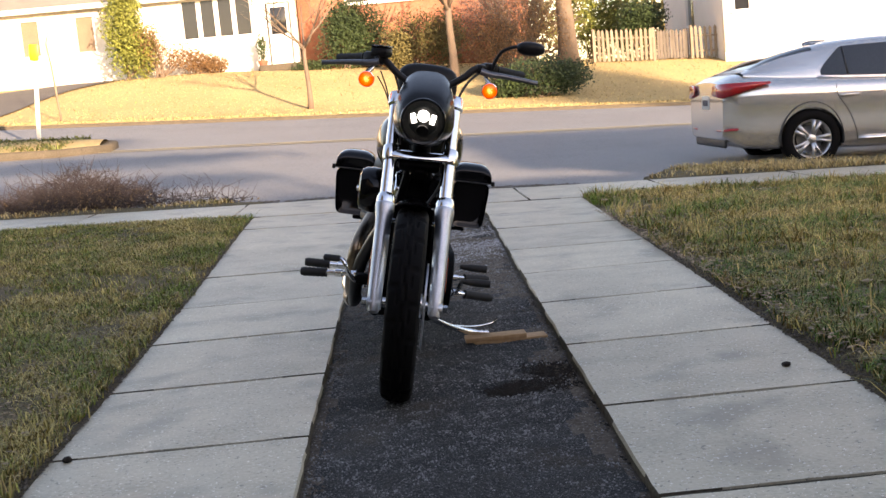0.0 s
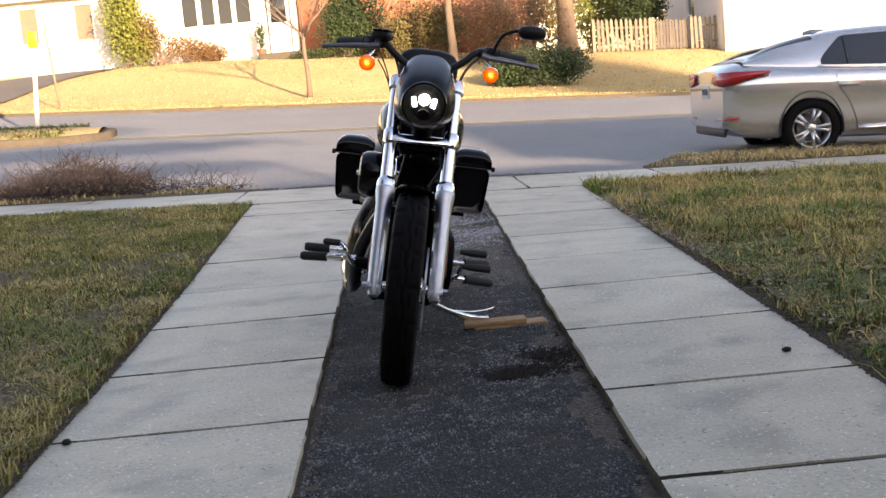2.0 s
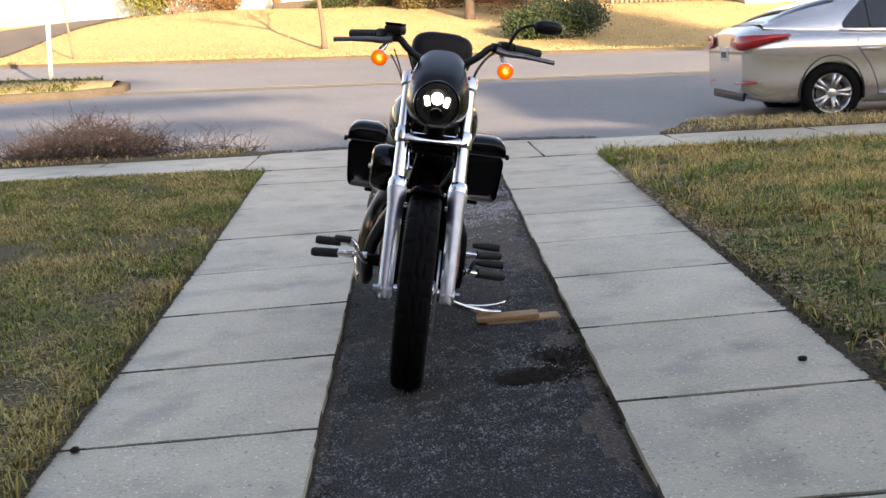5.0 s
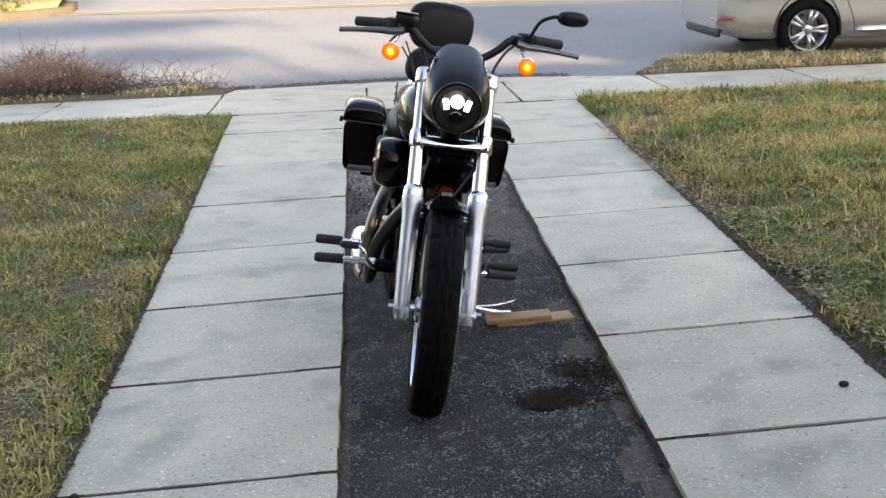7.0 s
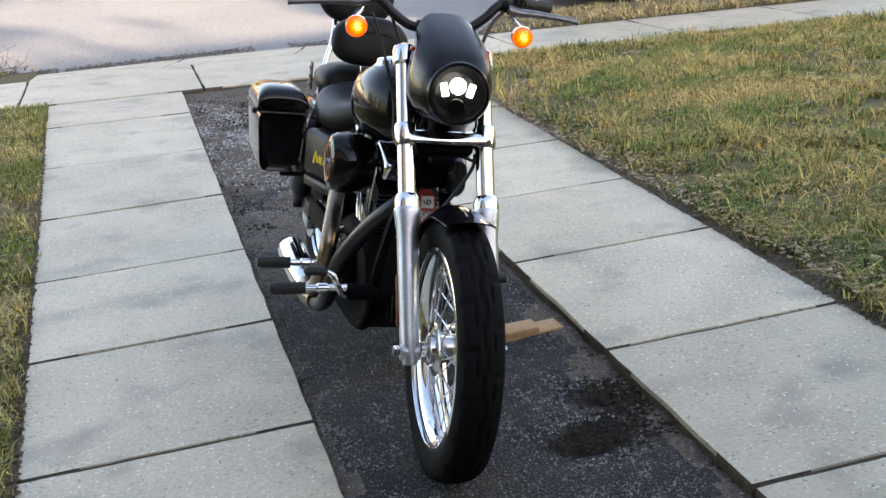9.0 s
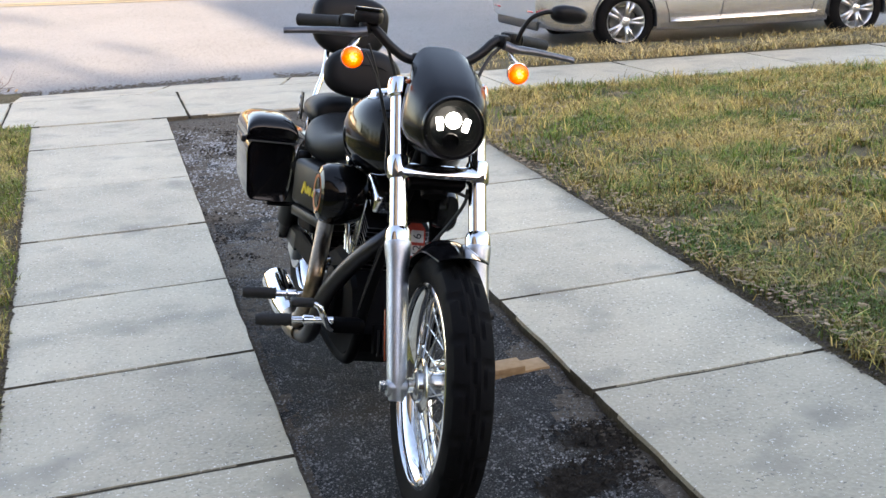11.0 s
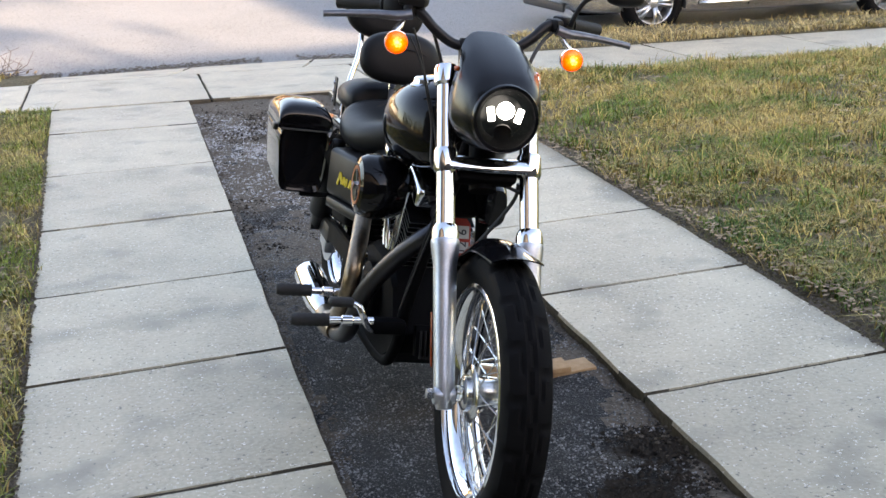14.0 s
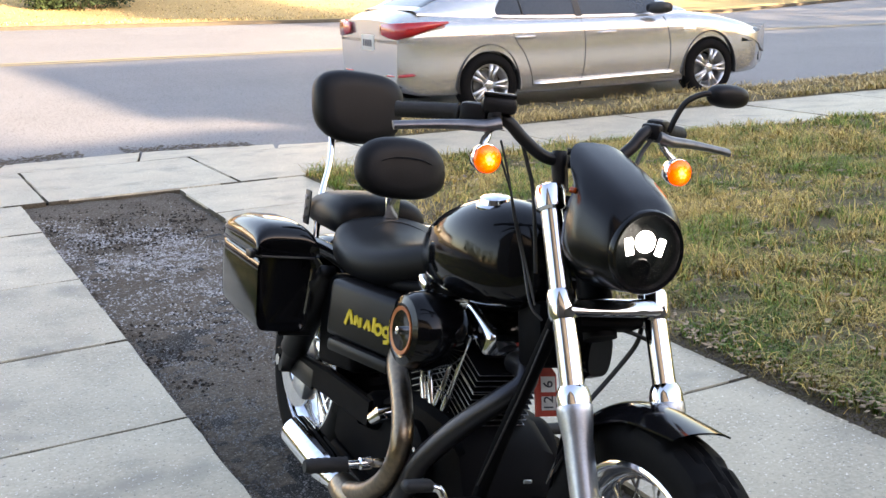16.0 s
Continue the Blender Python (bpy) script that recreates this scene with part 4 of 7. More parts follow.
for k in range(20):
    z = 0.42 + 0.2 * k
    cuts = [0.0] + [q for h in _z if h[1] - 0.12 < z < h[3] + 0.05 for q in (h[0] - 0.09, h[2] + 0.09)] + [7.0]
    for x0, x1 in zip(cuts[::2], cuts[1::2]):
        bm = bmesh.new()
        box(bm, (x1 - x0, 0.014, 0.02), ((x0 + x1) / 2, -0.008, z), bevel=0.004, seg=1)
        part("siding_edge", bm, WHITE_SIDING, house3)


# picket fences
def picket_fence(name, a0, a1, p, material, label, step=0.145, high=0.98, z0=None):
    base = thing(name, pose(0, 0, 0), label, "fence", group="picket fences")
    n = int((a1 - a0) / step)
    bm = bmesh.new()
    w, t = 0.085, 0.02
    prof = [(-w / 2, 0), (w / 2, 0), (w / 2, high - 0.07), (0, high), (-w / 2, high - 0.07)]
    skin(bm, [[Vector((q[0], s, q[1])) for q in prof] for s in (-t / 2, t / 2)])
    me = bpy.data.meshes.new("picket")
    bm.to_mesh(me)
    bm.free()
    me.materials.append(material)
    rd = random.Random(int(a0 * 10))
    for k in range(n + 1):
        x, y = on_street(a0 + k * step, p)
        ob = new("picket", me)
        ob.parent = base
        ob.matrix_world = pose(x, y, float(ground_h(x, y)) + 0.03 + rd.uniform(-0.015, 0.015), 0, rd.uniform(-1.5, 1.5), YAW)
    for hz in (0.25, 0.72):
        bm = bmesh.new()
        x0, y0 = on_street(a0, p + 0.04)
        x1, y1 = on_street(a1, p + 0.04)
        tube(bm, [(x0, y0, float(ground_h(x0, y0)) + hz), (x1, y1, float(ground_h(x1, y1)) + hz)], 0.035, 4)
        part("rail", bm, material, base)
    for a in np.linspace(a0, a1, max(2, int((a1 - a0) / 1.6) + 1)):
        x, y = on_street(a, p + 0.09)
        bm = bmesh.new()
        box(bm, (0.09, 0.09, high + 0.05), (0, 0, (high + 0.05) / 2), bevel=0.01)
        o = part("post", bm, material, base)
        o.matrix_world = pose(x, y, float(ground_h(x, y)) - 0.02, 0, 0, YAW)


picket_fence("picket_fence", 1.35, 3.2, 23.5, FENCE_WOOD, "weathered tan wooden picket fence")
picket_fence("picket_gate", 3.28, 4.28, 23.75, FENCE_GREY, "grey weathered wooden picket gate, toned dark for shade", step=0.1, high=0.9)
picket_fence("picket_fence", 4.4, 5.45, 23.6, FENCE_WOOD, "sunlit tan wooden picket fence by the white house", high=1.0)

# trees and bushes of the far bank
bare_tree(*on_street(-6.97, 17.05), 4.3, 0.062, 21, "young bare street tree on a dry lawn", 4, 0.3)
bare_tree(*on_street(-3.1, 21.3), 5.6, 0.12, 22, "bare tree behind the street", 3, 0.15)
bare_tree(*on_street(0.45, 23.0), 8.5, 0.27, 23, "large bare tree with a thick trunk", 3, 0.1)
bush("evergreen_bush", *on_street(-1.0, 17.9), [(0, 0, 0.55, 0.9, 0.6, 0.56), (-0.8, 0.1, 0.45, 0.65, 0.5, 0.46), (0.75, 0, 0.52, 0.6, 0.5, 0.46)], 9000, 0.075, LEAF_GREEN, 31, "low rounded dark evergreen bush on the bank")
bush("evergreen_bush", *on_street(-13.25, 24.6), [(0, 0, 1.5, 0.6, 0.55, 1.4), (0.25, 0, 2.3, 0.45, 0.45, 1.2), (0.45, 0.1, 0.9, 0.65, 0.55, 0.8)], 11000, 0.085, LEAF_GOLD, 32, "tall yellow green evergreen beside the house")
bush("bare_bush", *on_street(-12.2, 24.6), [(0, 0, 0.85, 0.8, 0.5, 0.75), (0.75, 0, 0.55, 0.55, 0.4, 0.5), (-0.3, 0, 1.2, 0.5, 0.4, 0.6)], 2600, 0.06, LEAF_BROWN, 33, "sparse brown bush with pale stems under the window", 18)
bush("brown_bush", *on_street(-11.0, 24.9), [(0, 0, 0.4, 0.6, 0.4, 0.4), (0.5, 0, 0.25, 0.5, 0.35, 0.3)], 3400, 0.06, LEAF_BROWN, 34, "low russet bush beside the house wall")
bush("evergreen_bush", *on_street(-6.35, 24.7), [(0, 0, 0.9, 0.85, 0.6, 0.95), (0.75, 0.2, 1.0, 0.7, 0.6, 1.1), (0.1, 0.2, 1.5, 0.6, 0.5, 0.7)], 11000, 0.08, LEAF_GREEN, 35, "large dark evergreen shrub near the front door")
bush("evergreen_bush", *on_street(-7.4, 24.6), [(0, 0, 0.16, 0.7, 0.3, 0.2)], 1400, 0.06, LEAF_GREEN, 44, "low green ground cover by the door step", 2)
bush("olive_bush", *on_street(-4.1, 23.6), [(0, 0, 0.9, 0.9, 0.6, 0.95), (0.9, 0, 0.9, 0.7, 0.5, 0.9), (-0.6, 0, 0.6, 0.5, 0.45, 0.65)], 9000, 0.08, LEAF_OLIVE, 36, "olive brown shrub on the bank")
bush("bare_bush", *on_street(-1.4, 21.8), [(0, 0, 1.1, 1.1, 0.6, 1.1), (1.1, 0.3, 1.4, 0.8, 0.6, 1.4), (-0.6, 0, 0.9, 0.8, 0.5, 0.9)], 6500, 0.06, LEAF_BROWN, 37, "tangle of brown bare shrubs on the bank", 46)
bush("bare_bush", *on_street(-0.4, 24.6), [(0, 0, 1.8, 1.5, 0.6, 1.8), (-1.3, 0.3, 1.4, 1.2, 0.6, 1.4)], 9000, 0.06, mat("grey purple twigs", (0.13, 0.085, 0.07), rough=0.9, bump=0, island=0.35), 38, "tall grey brown bare hedge", 40)
bush("evergreen_bush", *on_street(2.0, 29), [(0, 0, 1.5, 1.4, 0.8, 1.5), (1.3, 0, 1.3, 1.0, 0.8, 1.2)], 7500, 0.1, LEAF_GOLD, 39, "sunlit yellow green hedge behind the fence")
bush("evergreen_bush", *on_street(3.45, 26.2), [(0, 0, 1.35, 0.85, 0.6, 0.6)], 4500, 0.08, LEAF_GREEN, 40, "clipped dark evergreen behind the fence")
bush("evergreen_bush", *on_street(-9.0, 25.1), [(0, 0, 0.8, 0.17, 0.17, 0.45)], 420, 0.07, LEAF_GREEN, 41, "small clipped conical evergreen in a pot", 2)
bush("evergreen_bush", *on_street(11.5, 29), [(0, 0, 1.6, 1.6, 0.8, 1.7)], 1500, 0.2, LEAF_GOLD, 43, "yellow green shrub beyond the white house")
for k in range(26):
    a = -46 + 3.4 * k
    _l = [(rnd.gauss(0, 0.8), 0, 2.6 + rnd.uniform(-0.5, 1.5), 2.2, 1.0, 2.6), (rnd.gauss(0, 1), 0, 1.6, 2.2, 1.0, 1.7)]
    bush("distant_trees", *on_street(a, 48 + rnd.uniform(-2, 3)), _l, 500, 0.42, LEAF_OLIVE if k % 3 else LEAF_GOLD, 60 + k, "far belt of brown and olive woods", 5)
bm = bmesh.new()
lathe(bm, [(0.1, 0), (0.16, 0.32), (0.17, 0.33), (0.14, 0.34), (0.13, 0.3)], seg=16)
_p = thing("flower_pot", pose(*on_street(-9.0, 25.1), float(ground_h(*on_street(-9.0, 25.1))) - 0.01), "terracotta pot by the front door", "pot")
part("pot_body", bm, RED_BRICK, _p)
# the neighbour's drive
bm = bmesh.new()
_r = []
for k in range(40):
    p = 24.6 - (24.6 - KERB - 0.1) * k / 39
    r = []
    for w in range(6):
        e0 = float(np.interp(p, (13.7, 18, 22, 24.6), (-20.5, -19.5, -17.6, -15.0)))
        e1 = float(np.interp(p, (13.7, 17.9, 20.3, 22.3, 24.6), (-15.2, -15.0, -14.8, -14.4, -13.4)))
        x, y = on_street(e0 + (e1 - e0) * w / 5, p)
        r.append(bm.verts.new((x, y, float(bank_h(x, y)) + 0.04)))
    _r.append(r)
for u, v in zip(_r, _r[1:]):
    for w in range(5):
        bm.faces.new((u[w], u[w + 1], v[w + 1], v[w]))
tagged(part("neighbour_driveway", bm, ASPHALT_DRIVE), "dark asphalt driveway climbing to the white house", "driveway", kind="structure")

# marker post on the island
_x, _y = on_street(-11.35, 9.0)
post = thing("marker_post", pose(_x, _y, float(road_h(_x, _y)) + 0.12, 0, 4.5, 0), "white marker post with a yellow cap plate", "post")
bm = bmesh.new()
box(bm, (0.075, 0.05, 1.55), (0, 0, 0.77), bevel=0.008)
part("pole", bm, POST_WHITE, post)
bm = bmesh.new()
box(bm, (0.17, 0.02, 0.3), (0, -0.04, 1.62), bevel=0.02)
part("plate", bm, SIGN_YELLOW, post)
_x, _y = on_street(-13.0, 16.2)
stake = thing("stake", pose(_x, _y, float(bank_h(_x, _y)), 0, -4, 0), "thin brown leaning stake", "stake")
bm = bmesh.new()
tube(bm, [(0, 0, 0), (0.02, 0, 1.3), (0.0, 0, 1.9), (0.12, 0, 2.2)], [0.03, 0.028, 0.02, 0.01], 7)
part("pole", bm, FENCE_WOOD, stake)


# ---- brush pile on the verge ----
def brush_pile(cx, cy, rx, ry, n, high, seed, label):
    base = thing("brush_pile", pose(cx, cy, float(ground_h(cx, cy)) + 0.0), label, "brush pile")
    r = random.Random(seed)
    bm = bmesh.new()
    for _ in range(n):
        t = r.uniform(0, 6.28)
        k = r.random() ** 0.6
        p = Vector((rx * k * math.cos(t), ry * k * math.sin(t), r.uniform(0, high * (1 - k * 0.8))))
        d = Vector((r.gauss(0, 1), r.gauss(0, 0.8), r.gauss(0.55, 0.6))).normalized()
        L = r.uniform(0.10, 0.36)
        q = p + d * L
        q.z = max(0.01, q.z)
        m = (p + q) / 2 + Vector((r.gauss(0, 0.04), r.gauss(0, 0.04), r.gauss(0.02, 0.03)))
        tube(bm, [p, m, q], [0.0042, 0.003, 0.0012], 3, cap=False)
        if r.random() < 0.35:
            e = m + Vector((r.gauss(0, 0.12), r.gauss(0, 0.12), abs(r.gauss(0.06, 0.06))))
            tube(bm, [m, e], [0.003, 0.0015], 3, cap=False)
    tagged(part("twig_tangle", bm, TWIG, base), kind="stuff")
    v, f = leaf_cloud(int(n * 0.8), [(0, 0, high * 0.2, rx * 0.9, ry * 0.9, high * 0.35)], 0.045, seed + 1)
    tagged(from_arrays("leaf_litter", v, f, DEAD_LEAF, base), kind="stuff")


brush_pile(-3.4, 12.75, 0.9, 0.45, 1600, 0.44, 71, "heap of dry cut twigs and brown leaves on the verge")
brush_pile(-2.35, 13.05, 0.75, 0.22, 160, 0.13, 72, "thin scatter of dry twigs on the verge")
# ---- unseen houses and trees round the yard, placed for the shade they cast ----
def plain_house(x0, x1, y0, y1, eaves, rise, label, at=None):
    home = thing("plain_house", at or pose(0, 0, 0), label, "house")
    bm = bmesh.new()
    box(bm, (x1 - x0, y1 - y0, eaves), ((x0 + x1) / 2, (y0 + y1) / 2, eaves / 2))
    part("wall", bm, DARK_WALL, home)
    gable_roof(home, x0, x1, y0, y1, eaves, rise, along="x")
    return home


plain_house(-14, 11.3, -10.7, -1.6, 3.45, 1.48, "plain low house that closes the yard behind")
# Out of view: added to hold sky light off the near left slabs.
plain_house(-9.0, -2.7, -8.0, 3.2, 5.6, 1.2, "unseen plain house added to keep sky light off the near slabs")
# Out of view: a lower ridge, added so sun reaches the verge.
plain_house(11.3, 14.7, -9.7, -4.0, 2.7, 1.87, "unseen low wing added to shape the yard's shadow edge")
plain_house(0, 16, -2.6, 2.6, 7.9, 0.8, "plain tall house beside the yard", pose(17.4, -13, 0, 0, 0, -10.8))
for k, (x, y, h, sd) in enumerate(((11.5, -17.5, 10.5, 81), (7.5, -19, 11.5, 82), (2.5, -18, 10, 83), (14.5, -21, 12, 84))):
    bare_tree(x, y, h, 0.2, sd, "tall bare tree behind the house", 3, 0.1, z=0)
# Flat leaf layers out of view, added only for streaked shade on the street.
bush("oak_tree", 13.0, -18.0, [(-1, 0, 7.9, 4.0, 0.8, 0.2), (-1.8, 0, 8.9, 3.6, 0.8, 0.25), (-0.4, 0, 9.9, 3.4, 0.8, 0.22), (-1.5, 0, 11.2, 3.2, 0.8, 0.22)], 6500, 0.3, LEAF_BROWN, 305, "unseen flat layers of brown leaves added to cast streaks on the street", 8, z=0)
# Out of view: high crowns added to throw shade on the far fence.
for x, y, sd in ((29.0, -17.5, 301), (31.0, -19, 302)):
    bush("evergreen_tree", x, y, [(0, 0, 15.0, 1.7, 1.7, 2.2), (0.4, 0.2, 13.0, 2.0, 2.0, 2.0), (-0.3, 0, 16.8, 1.0, 1.0, 1.3)], 2600, 0.4, LEAF_GREEN, sd, "unseen tall evergreen added to shade the far fence", 5, z=0)
# Unseen dark woods at both sides, added to darken reflections on the bike.
for k in range(22):
    side = -1 if k % 2 else 1
    x, y = side * (24 + rnd.uniform(-2, 3)), -16 + 1.9 * k
    if side > 0 and y < -4:
        continue
    _l = [(rnd.gauss(0, 0.8), 0, 2.4 + rnd.uniform(-0.5, 1.5), 1.6, 2.4, 2.6), (rnd.gauss(0, 1), 0, 1.5, 1.4, 2.2, 1.6)]
    bush("distant_trees", x, y, _l, 450, 0.42, LEAF_GREEN, 160 + k, "far belt of brown and olive woods", 5)

# ---- parked car ----
SILVER = mat("silver car paint", (0.65, 0.65, 0.64), (0.62, 0.62, 0.61), (0.69, 0.69, 0.68), rough=0.20, metal=0.75, scale=3, fine=300, bump=0.0, coat=0.0, rough_var=0.02)
CAR_GLASS = mat("tinted car glass", (0.025, 0.03, 0.035), rough=0.04, scale=2, bump=0, rough_var=0.02, spec=0.7)
BLACK_TRIM = mat("black plastic trim", (0.02, 0.02, 0.021), rough=0.5, scale=20, bump=0.05)
CHROME = mat("chrome", (0.82, 0.83, 0.85), (0.76, 0.77, 0.79), rough=0.08, metal=1.0, scale=9, fine=60, bump=0.0, rough_var=0.05)
ALLOY = mat("silver alloy", (0.62, 0.62, 0.63), (0.54, 0.54, 0.55), rough=0.3, metal=0.9, scale=6, bump=0.0)
RUBBER = mat("black tyre rubber", (0.0055, 0.0055, 0.006), (0.010, 0.0095, 0.0095), spec=0.06, rough=0.7, scale=9, fine=90, bump=0.12, depth=0.003)
TAIL_RED = mat("red tail lamp plastic", (0.42, 0.012, 0.015), (0.30, 0.01, 0.012), rough=0.15, scale=12, bump=0, coat=0.5)
PLATE = mat("pale plate", (0.55, 0.55, 0.52), rough=0.5, scale=12, bump=0)
BAR_INK = mat("dark ink", (0.03, 0.03, 0.05), rough=0.6, scale=12, bump=0)


def cut_away(ob, cutters):
    """Takes shapes out of a mesh for good."""
    for c in cutters:
        md = ob.modifiers.new("cut", "BOOLEAN")
        md.operation, md.object, md.solver = "DIFFERENCE", c, "EXACT"
    bpy.context.view_layer.update()
    dg = bpy.context.evaluated_depsgraph_get()
    me = bpy.data.meshes.new_from_object(ob.evaluated_get(dg))
    ob.modifiers.clear()
    old = ob.data
    ob.data = me
    bpy.data.meshes.remove(old)
    for c in cutters:
        d = c.data
        bpy.data.objects.remove(c)
        bpy.data.meshes.remove(d)


def lerp_table(table, x):
    xs = [t[0] for t in table]
    return [float(np.interp(x, xs, [t[k] for t in table])) for k in range(1, len(table[0]))]


def smooth_table(table, x):
    """Like lerp_table, but rounded over the neighbouring stations."""
    w = [lerp_table(table, x + d) for d in (-0.12, -0.06, 0, 0.06, 0.12)]
    return [sum(v) / 5 for v in zip(*w)]


_cx, _cy = on_street(0, 0.90)
car = thing("sedan", pose(_cx, _cy, -0.196, 0, 1.79, YAW), "silver four-door sedan parked along the street verge", "car")
#          x     half-w  bottom  top   shoulder
BODY = [(-1.09, 0.74, 0.42, 0.98, 0.90), (-1.05, 0.80, 0.34, 1.06, 0.95), (-0.9, 0.85, 0.27, 1.10, 0.97), (-0.55, 0.895, 0.24, 1.12, 0.975), (0.0, 0.912, 0.22, 1.08, 0.965),
        (0.8, 0.915, 0.2, 1.02, 0.95), (1.8, 0.915, 0.2, 0.99, 0.935), (2.5, 0.91, 0.2, 0.99, 0.92), (3.0, 0.895, 0.22, 0.93, 0.87), (3.4, 0.86, 0.23, 0.84, 0.78), (3.62, 0.79, 0.25, 0.74, 0.68), (3.73, 0.70, 0.30, 0.64, 0.6), (3.755, 0.62, 0.36, 0.58, 0.54)]


def body_ring(x):
    w, b, t, s = smooth_table(BODY, x)
    half = [(0, b), (w * 0.80, b), (w * 0.92, b + 0.025), (w * 0.958, b + 0.10), (w * 0.972, b + 0.2), (w * 0.985, b + 0.32), (w * 0.996, b + 0.45), (w * 1.0, s - 0.13), (w * 0.985, s - 0.04), (w * 0.945, s), (w * 0.88, s + (t - s) * 0.45), (w * 0.7, s + (t - s) * 0.85), (w * 0.4, t), (0, t + 0.008)]
    return [Vector((x, -y, z)) for y, z in half] + [Vector((x, y, z)) for y, z in half[-2:0:-1]]


bm = bmesh.new()
_st = [-1.09, -1.075, -1.05, -1.0, -0.92] + list(np.linspace(-0.8, 3.4, 43)) + [3.5, 3.58, 3.64, 3.69, 3.73, 3.75, 3.755]
skin(bm, [body_ring(x) for x in _st])
bmesh.ops.recalc_face_normals(bm, faces=bm.faces)
car_body = part("body", bm, SILVER, car, sharp=50)
_cuts = []
for x in (0, 2.795):
    for s in (-1, 1):
        bm = bmesh.new()
        lathe(bm, [(0.352, -0.16), (0.352, 0.16)], Matrix.Translation((x, s * 0.83, 0.335)) @ Matrix.Rotation(radians(90), 4, "X"), 40)
        bmesh.ops.recalc_face_normals(bm, faces=bm.faces)
        c = part("cutter", bm, BLACK_TRIM)
        c.parent = car
        _cuts.append(c)
cut_away(car_body, _cuts)
for f in car_body.data.polygons:
    f.use_smooth = True
car_body.data.set_sharp_from_angle(angle=radians(40))
for x in (0, 2.795):
    for s in (-1, 1):
        bm = bmesh.new()
        rings = []
        for k in range(25):
            t = math.pi * (-0.06 + 1.12 * k / 24)
            rings.append([Vector((x + r * math.cos(t), s * y, 0.335 + r * math.sin(t) * (1.16 if math.sin(t) > 0 else 1))) for r, y in ((0.347, 0.70), (0.347, 0.895), (0.354, 0.913), (0.362, 0.908))])
        skin(bm, rings, wrap=False)
        part("wheel_arch", bm, BLACK_TRIM, car, "black wheel arch liner")

CABIN = [(-0.78, 0.70, 1.095, 0.60, 1.10), (-0.45, 0.755, 1.07, 0.56, 1.23), (-0.1, 0.79, 1.035, 0.545, 1.335), (0.35, 0.81, 1.0, 0.55, 1.42), (0.9, 0.825, 0.975, 0.56, 1.452), (1.4, 0.825, 0.96, 0.56, 1.445), (1.75, 0.82, 0.955, 0.55, 1.40), (2.1, 0.80, 0.96, 0.56, 1.25), (2.45, 0.76, 0.985, 0.60, 1.06), (2.58, 0.72, 0.985, 0.60, 0.99)]


def cabin_ring(x):
    wb, zb, wr, zt = smooth_table(CABIN, x)
    zt = max(zt, zb + 0.005)
    h = zt - zb
    half = [(wb, zb - 0.03), (wb, zb), (wb + (wr - wb) * 0.5, zb + h * 0.5), (wb + (wr - wb) * 0.86, zb + h * 0.84), (wr * 0.97, zb + h * 0.93), (wr * 0.75, zb + h * 0.985), (wr * 0.4, zt), (0, zt + 0.004)]
    return [Vector((x, -y, z)) for y, z in half] + [Vector((x, y, z)) for y, z in half[-2::-1]]


_cs = list(np.linspace(-0.78, 2.58, 57))
_rings = [cabin_ring(x) for x in _cs]
bg, bf, bs = bmesh.new(), bmesh.new(), bmesh.new()
vg, vf, vs = {}, {}, {}


def _vert(bmx, store, i, k):
    if (i, k) not in store:
        store[i, k] = bmx.verts.new(_rings[i][k])
    return store[i, k]


_m = len(_rings[0])
for i in range(len(_cs) - 1):
    xm = (_cs[i] + _cs[i + 1]) / 2
    for k in range(_m - 1):
        kk = min(k, _m - 2 - k)
        roof_row = kk >= 3
        paint = kk < 3 or (roof_row and 0.28 < xm < 1.62) or (kk == 3 and 0.14 < xm < 2.4) or (kk == 4 and 0.1 < xm < 2.0) or xm < -0.66
        bmx, st = (bs, vs) if paint else ((bg, vg) if xm < 1 else (bf, vf))
        bmx.faces.new((_vert(bmx, st, i, k), _vert(bmx, st, i, k + 1), _vert(bmx, st, i + 1, k + 1), _vert(bmx, st, i + 1, k)))
part("roof", bs, SILVER, car, sharp=60)
part("rear_window", bg, CAR_GLASS, car, "dark tinted rear glass", sharp=60)
part("windscreen", bf, CAR_GLASS, car, "dark windscreen glass", sharp=60)


def on_cabin(x, f, s, out):
    """A point on the cabin's side at a share f of its height."""
    wb, zb, wr, zt = smooth_table(CABIN, x)
    h = zt - zb
    return Vector((x, s * (float(np.interp(f, (0, 0.5, 0.84), (wb, wb + (wr - wb) * 0.5, wb + (wr - wb) * 0.86))) + out), zb + h * f))


for s in (-1, 1):
    bm = bmesh.new()
    rows = []
    for x in np.linspace(0.15, 2.2, 42):
        f0 = 0.06 + 0.5 * max(0, (x - 2.0) / 0.2) ** 2 * 0.3
        f1 = 0.20 + 0.62 * min(1, (x - 0.15) / 0.27) ** 0.8
        rows.append([on_cabin(x, f0 + (f1 - f0) * k / 5, s, 0.007) for k in range(6)])
    skin(bm, rows, wrap=False)
    part("window_glass", bm, CAR_GLASS, car, "dark tinted side window glass", sharp=60)
    bm = bmesh.new()
    tube(bm, [on_cabin(0.45, f, s, 0.006) for f in (0.08, 0.4, 0.8)], 0.012, 5)
    part("window_divider", bm, BLACK_TRIM, car)
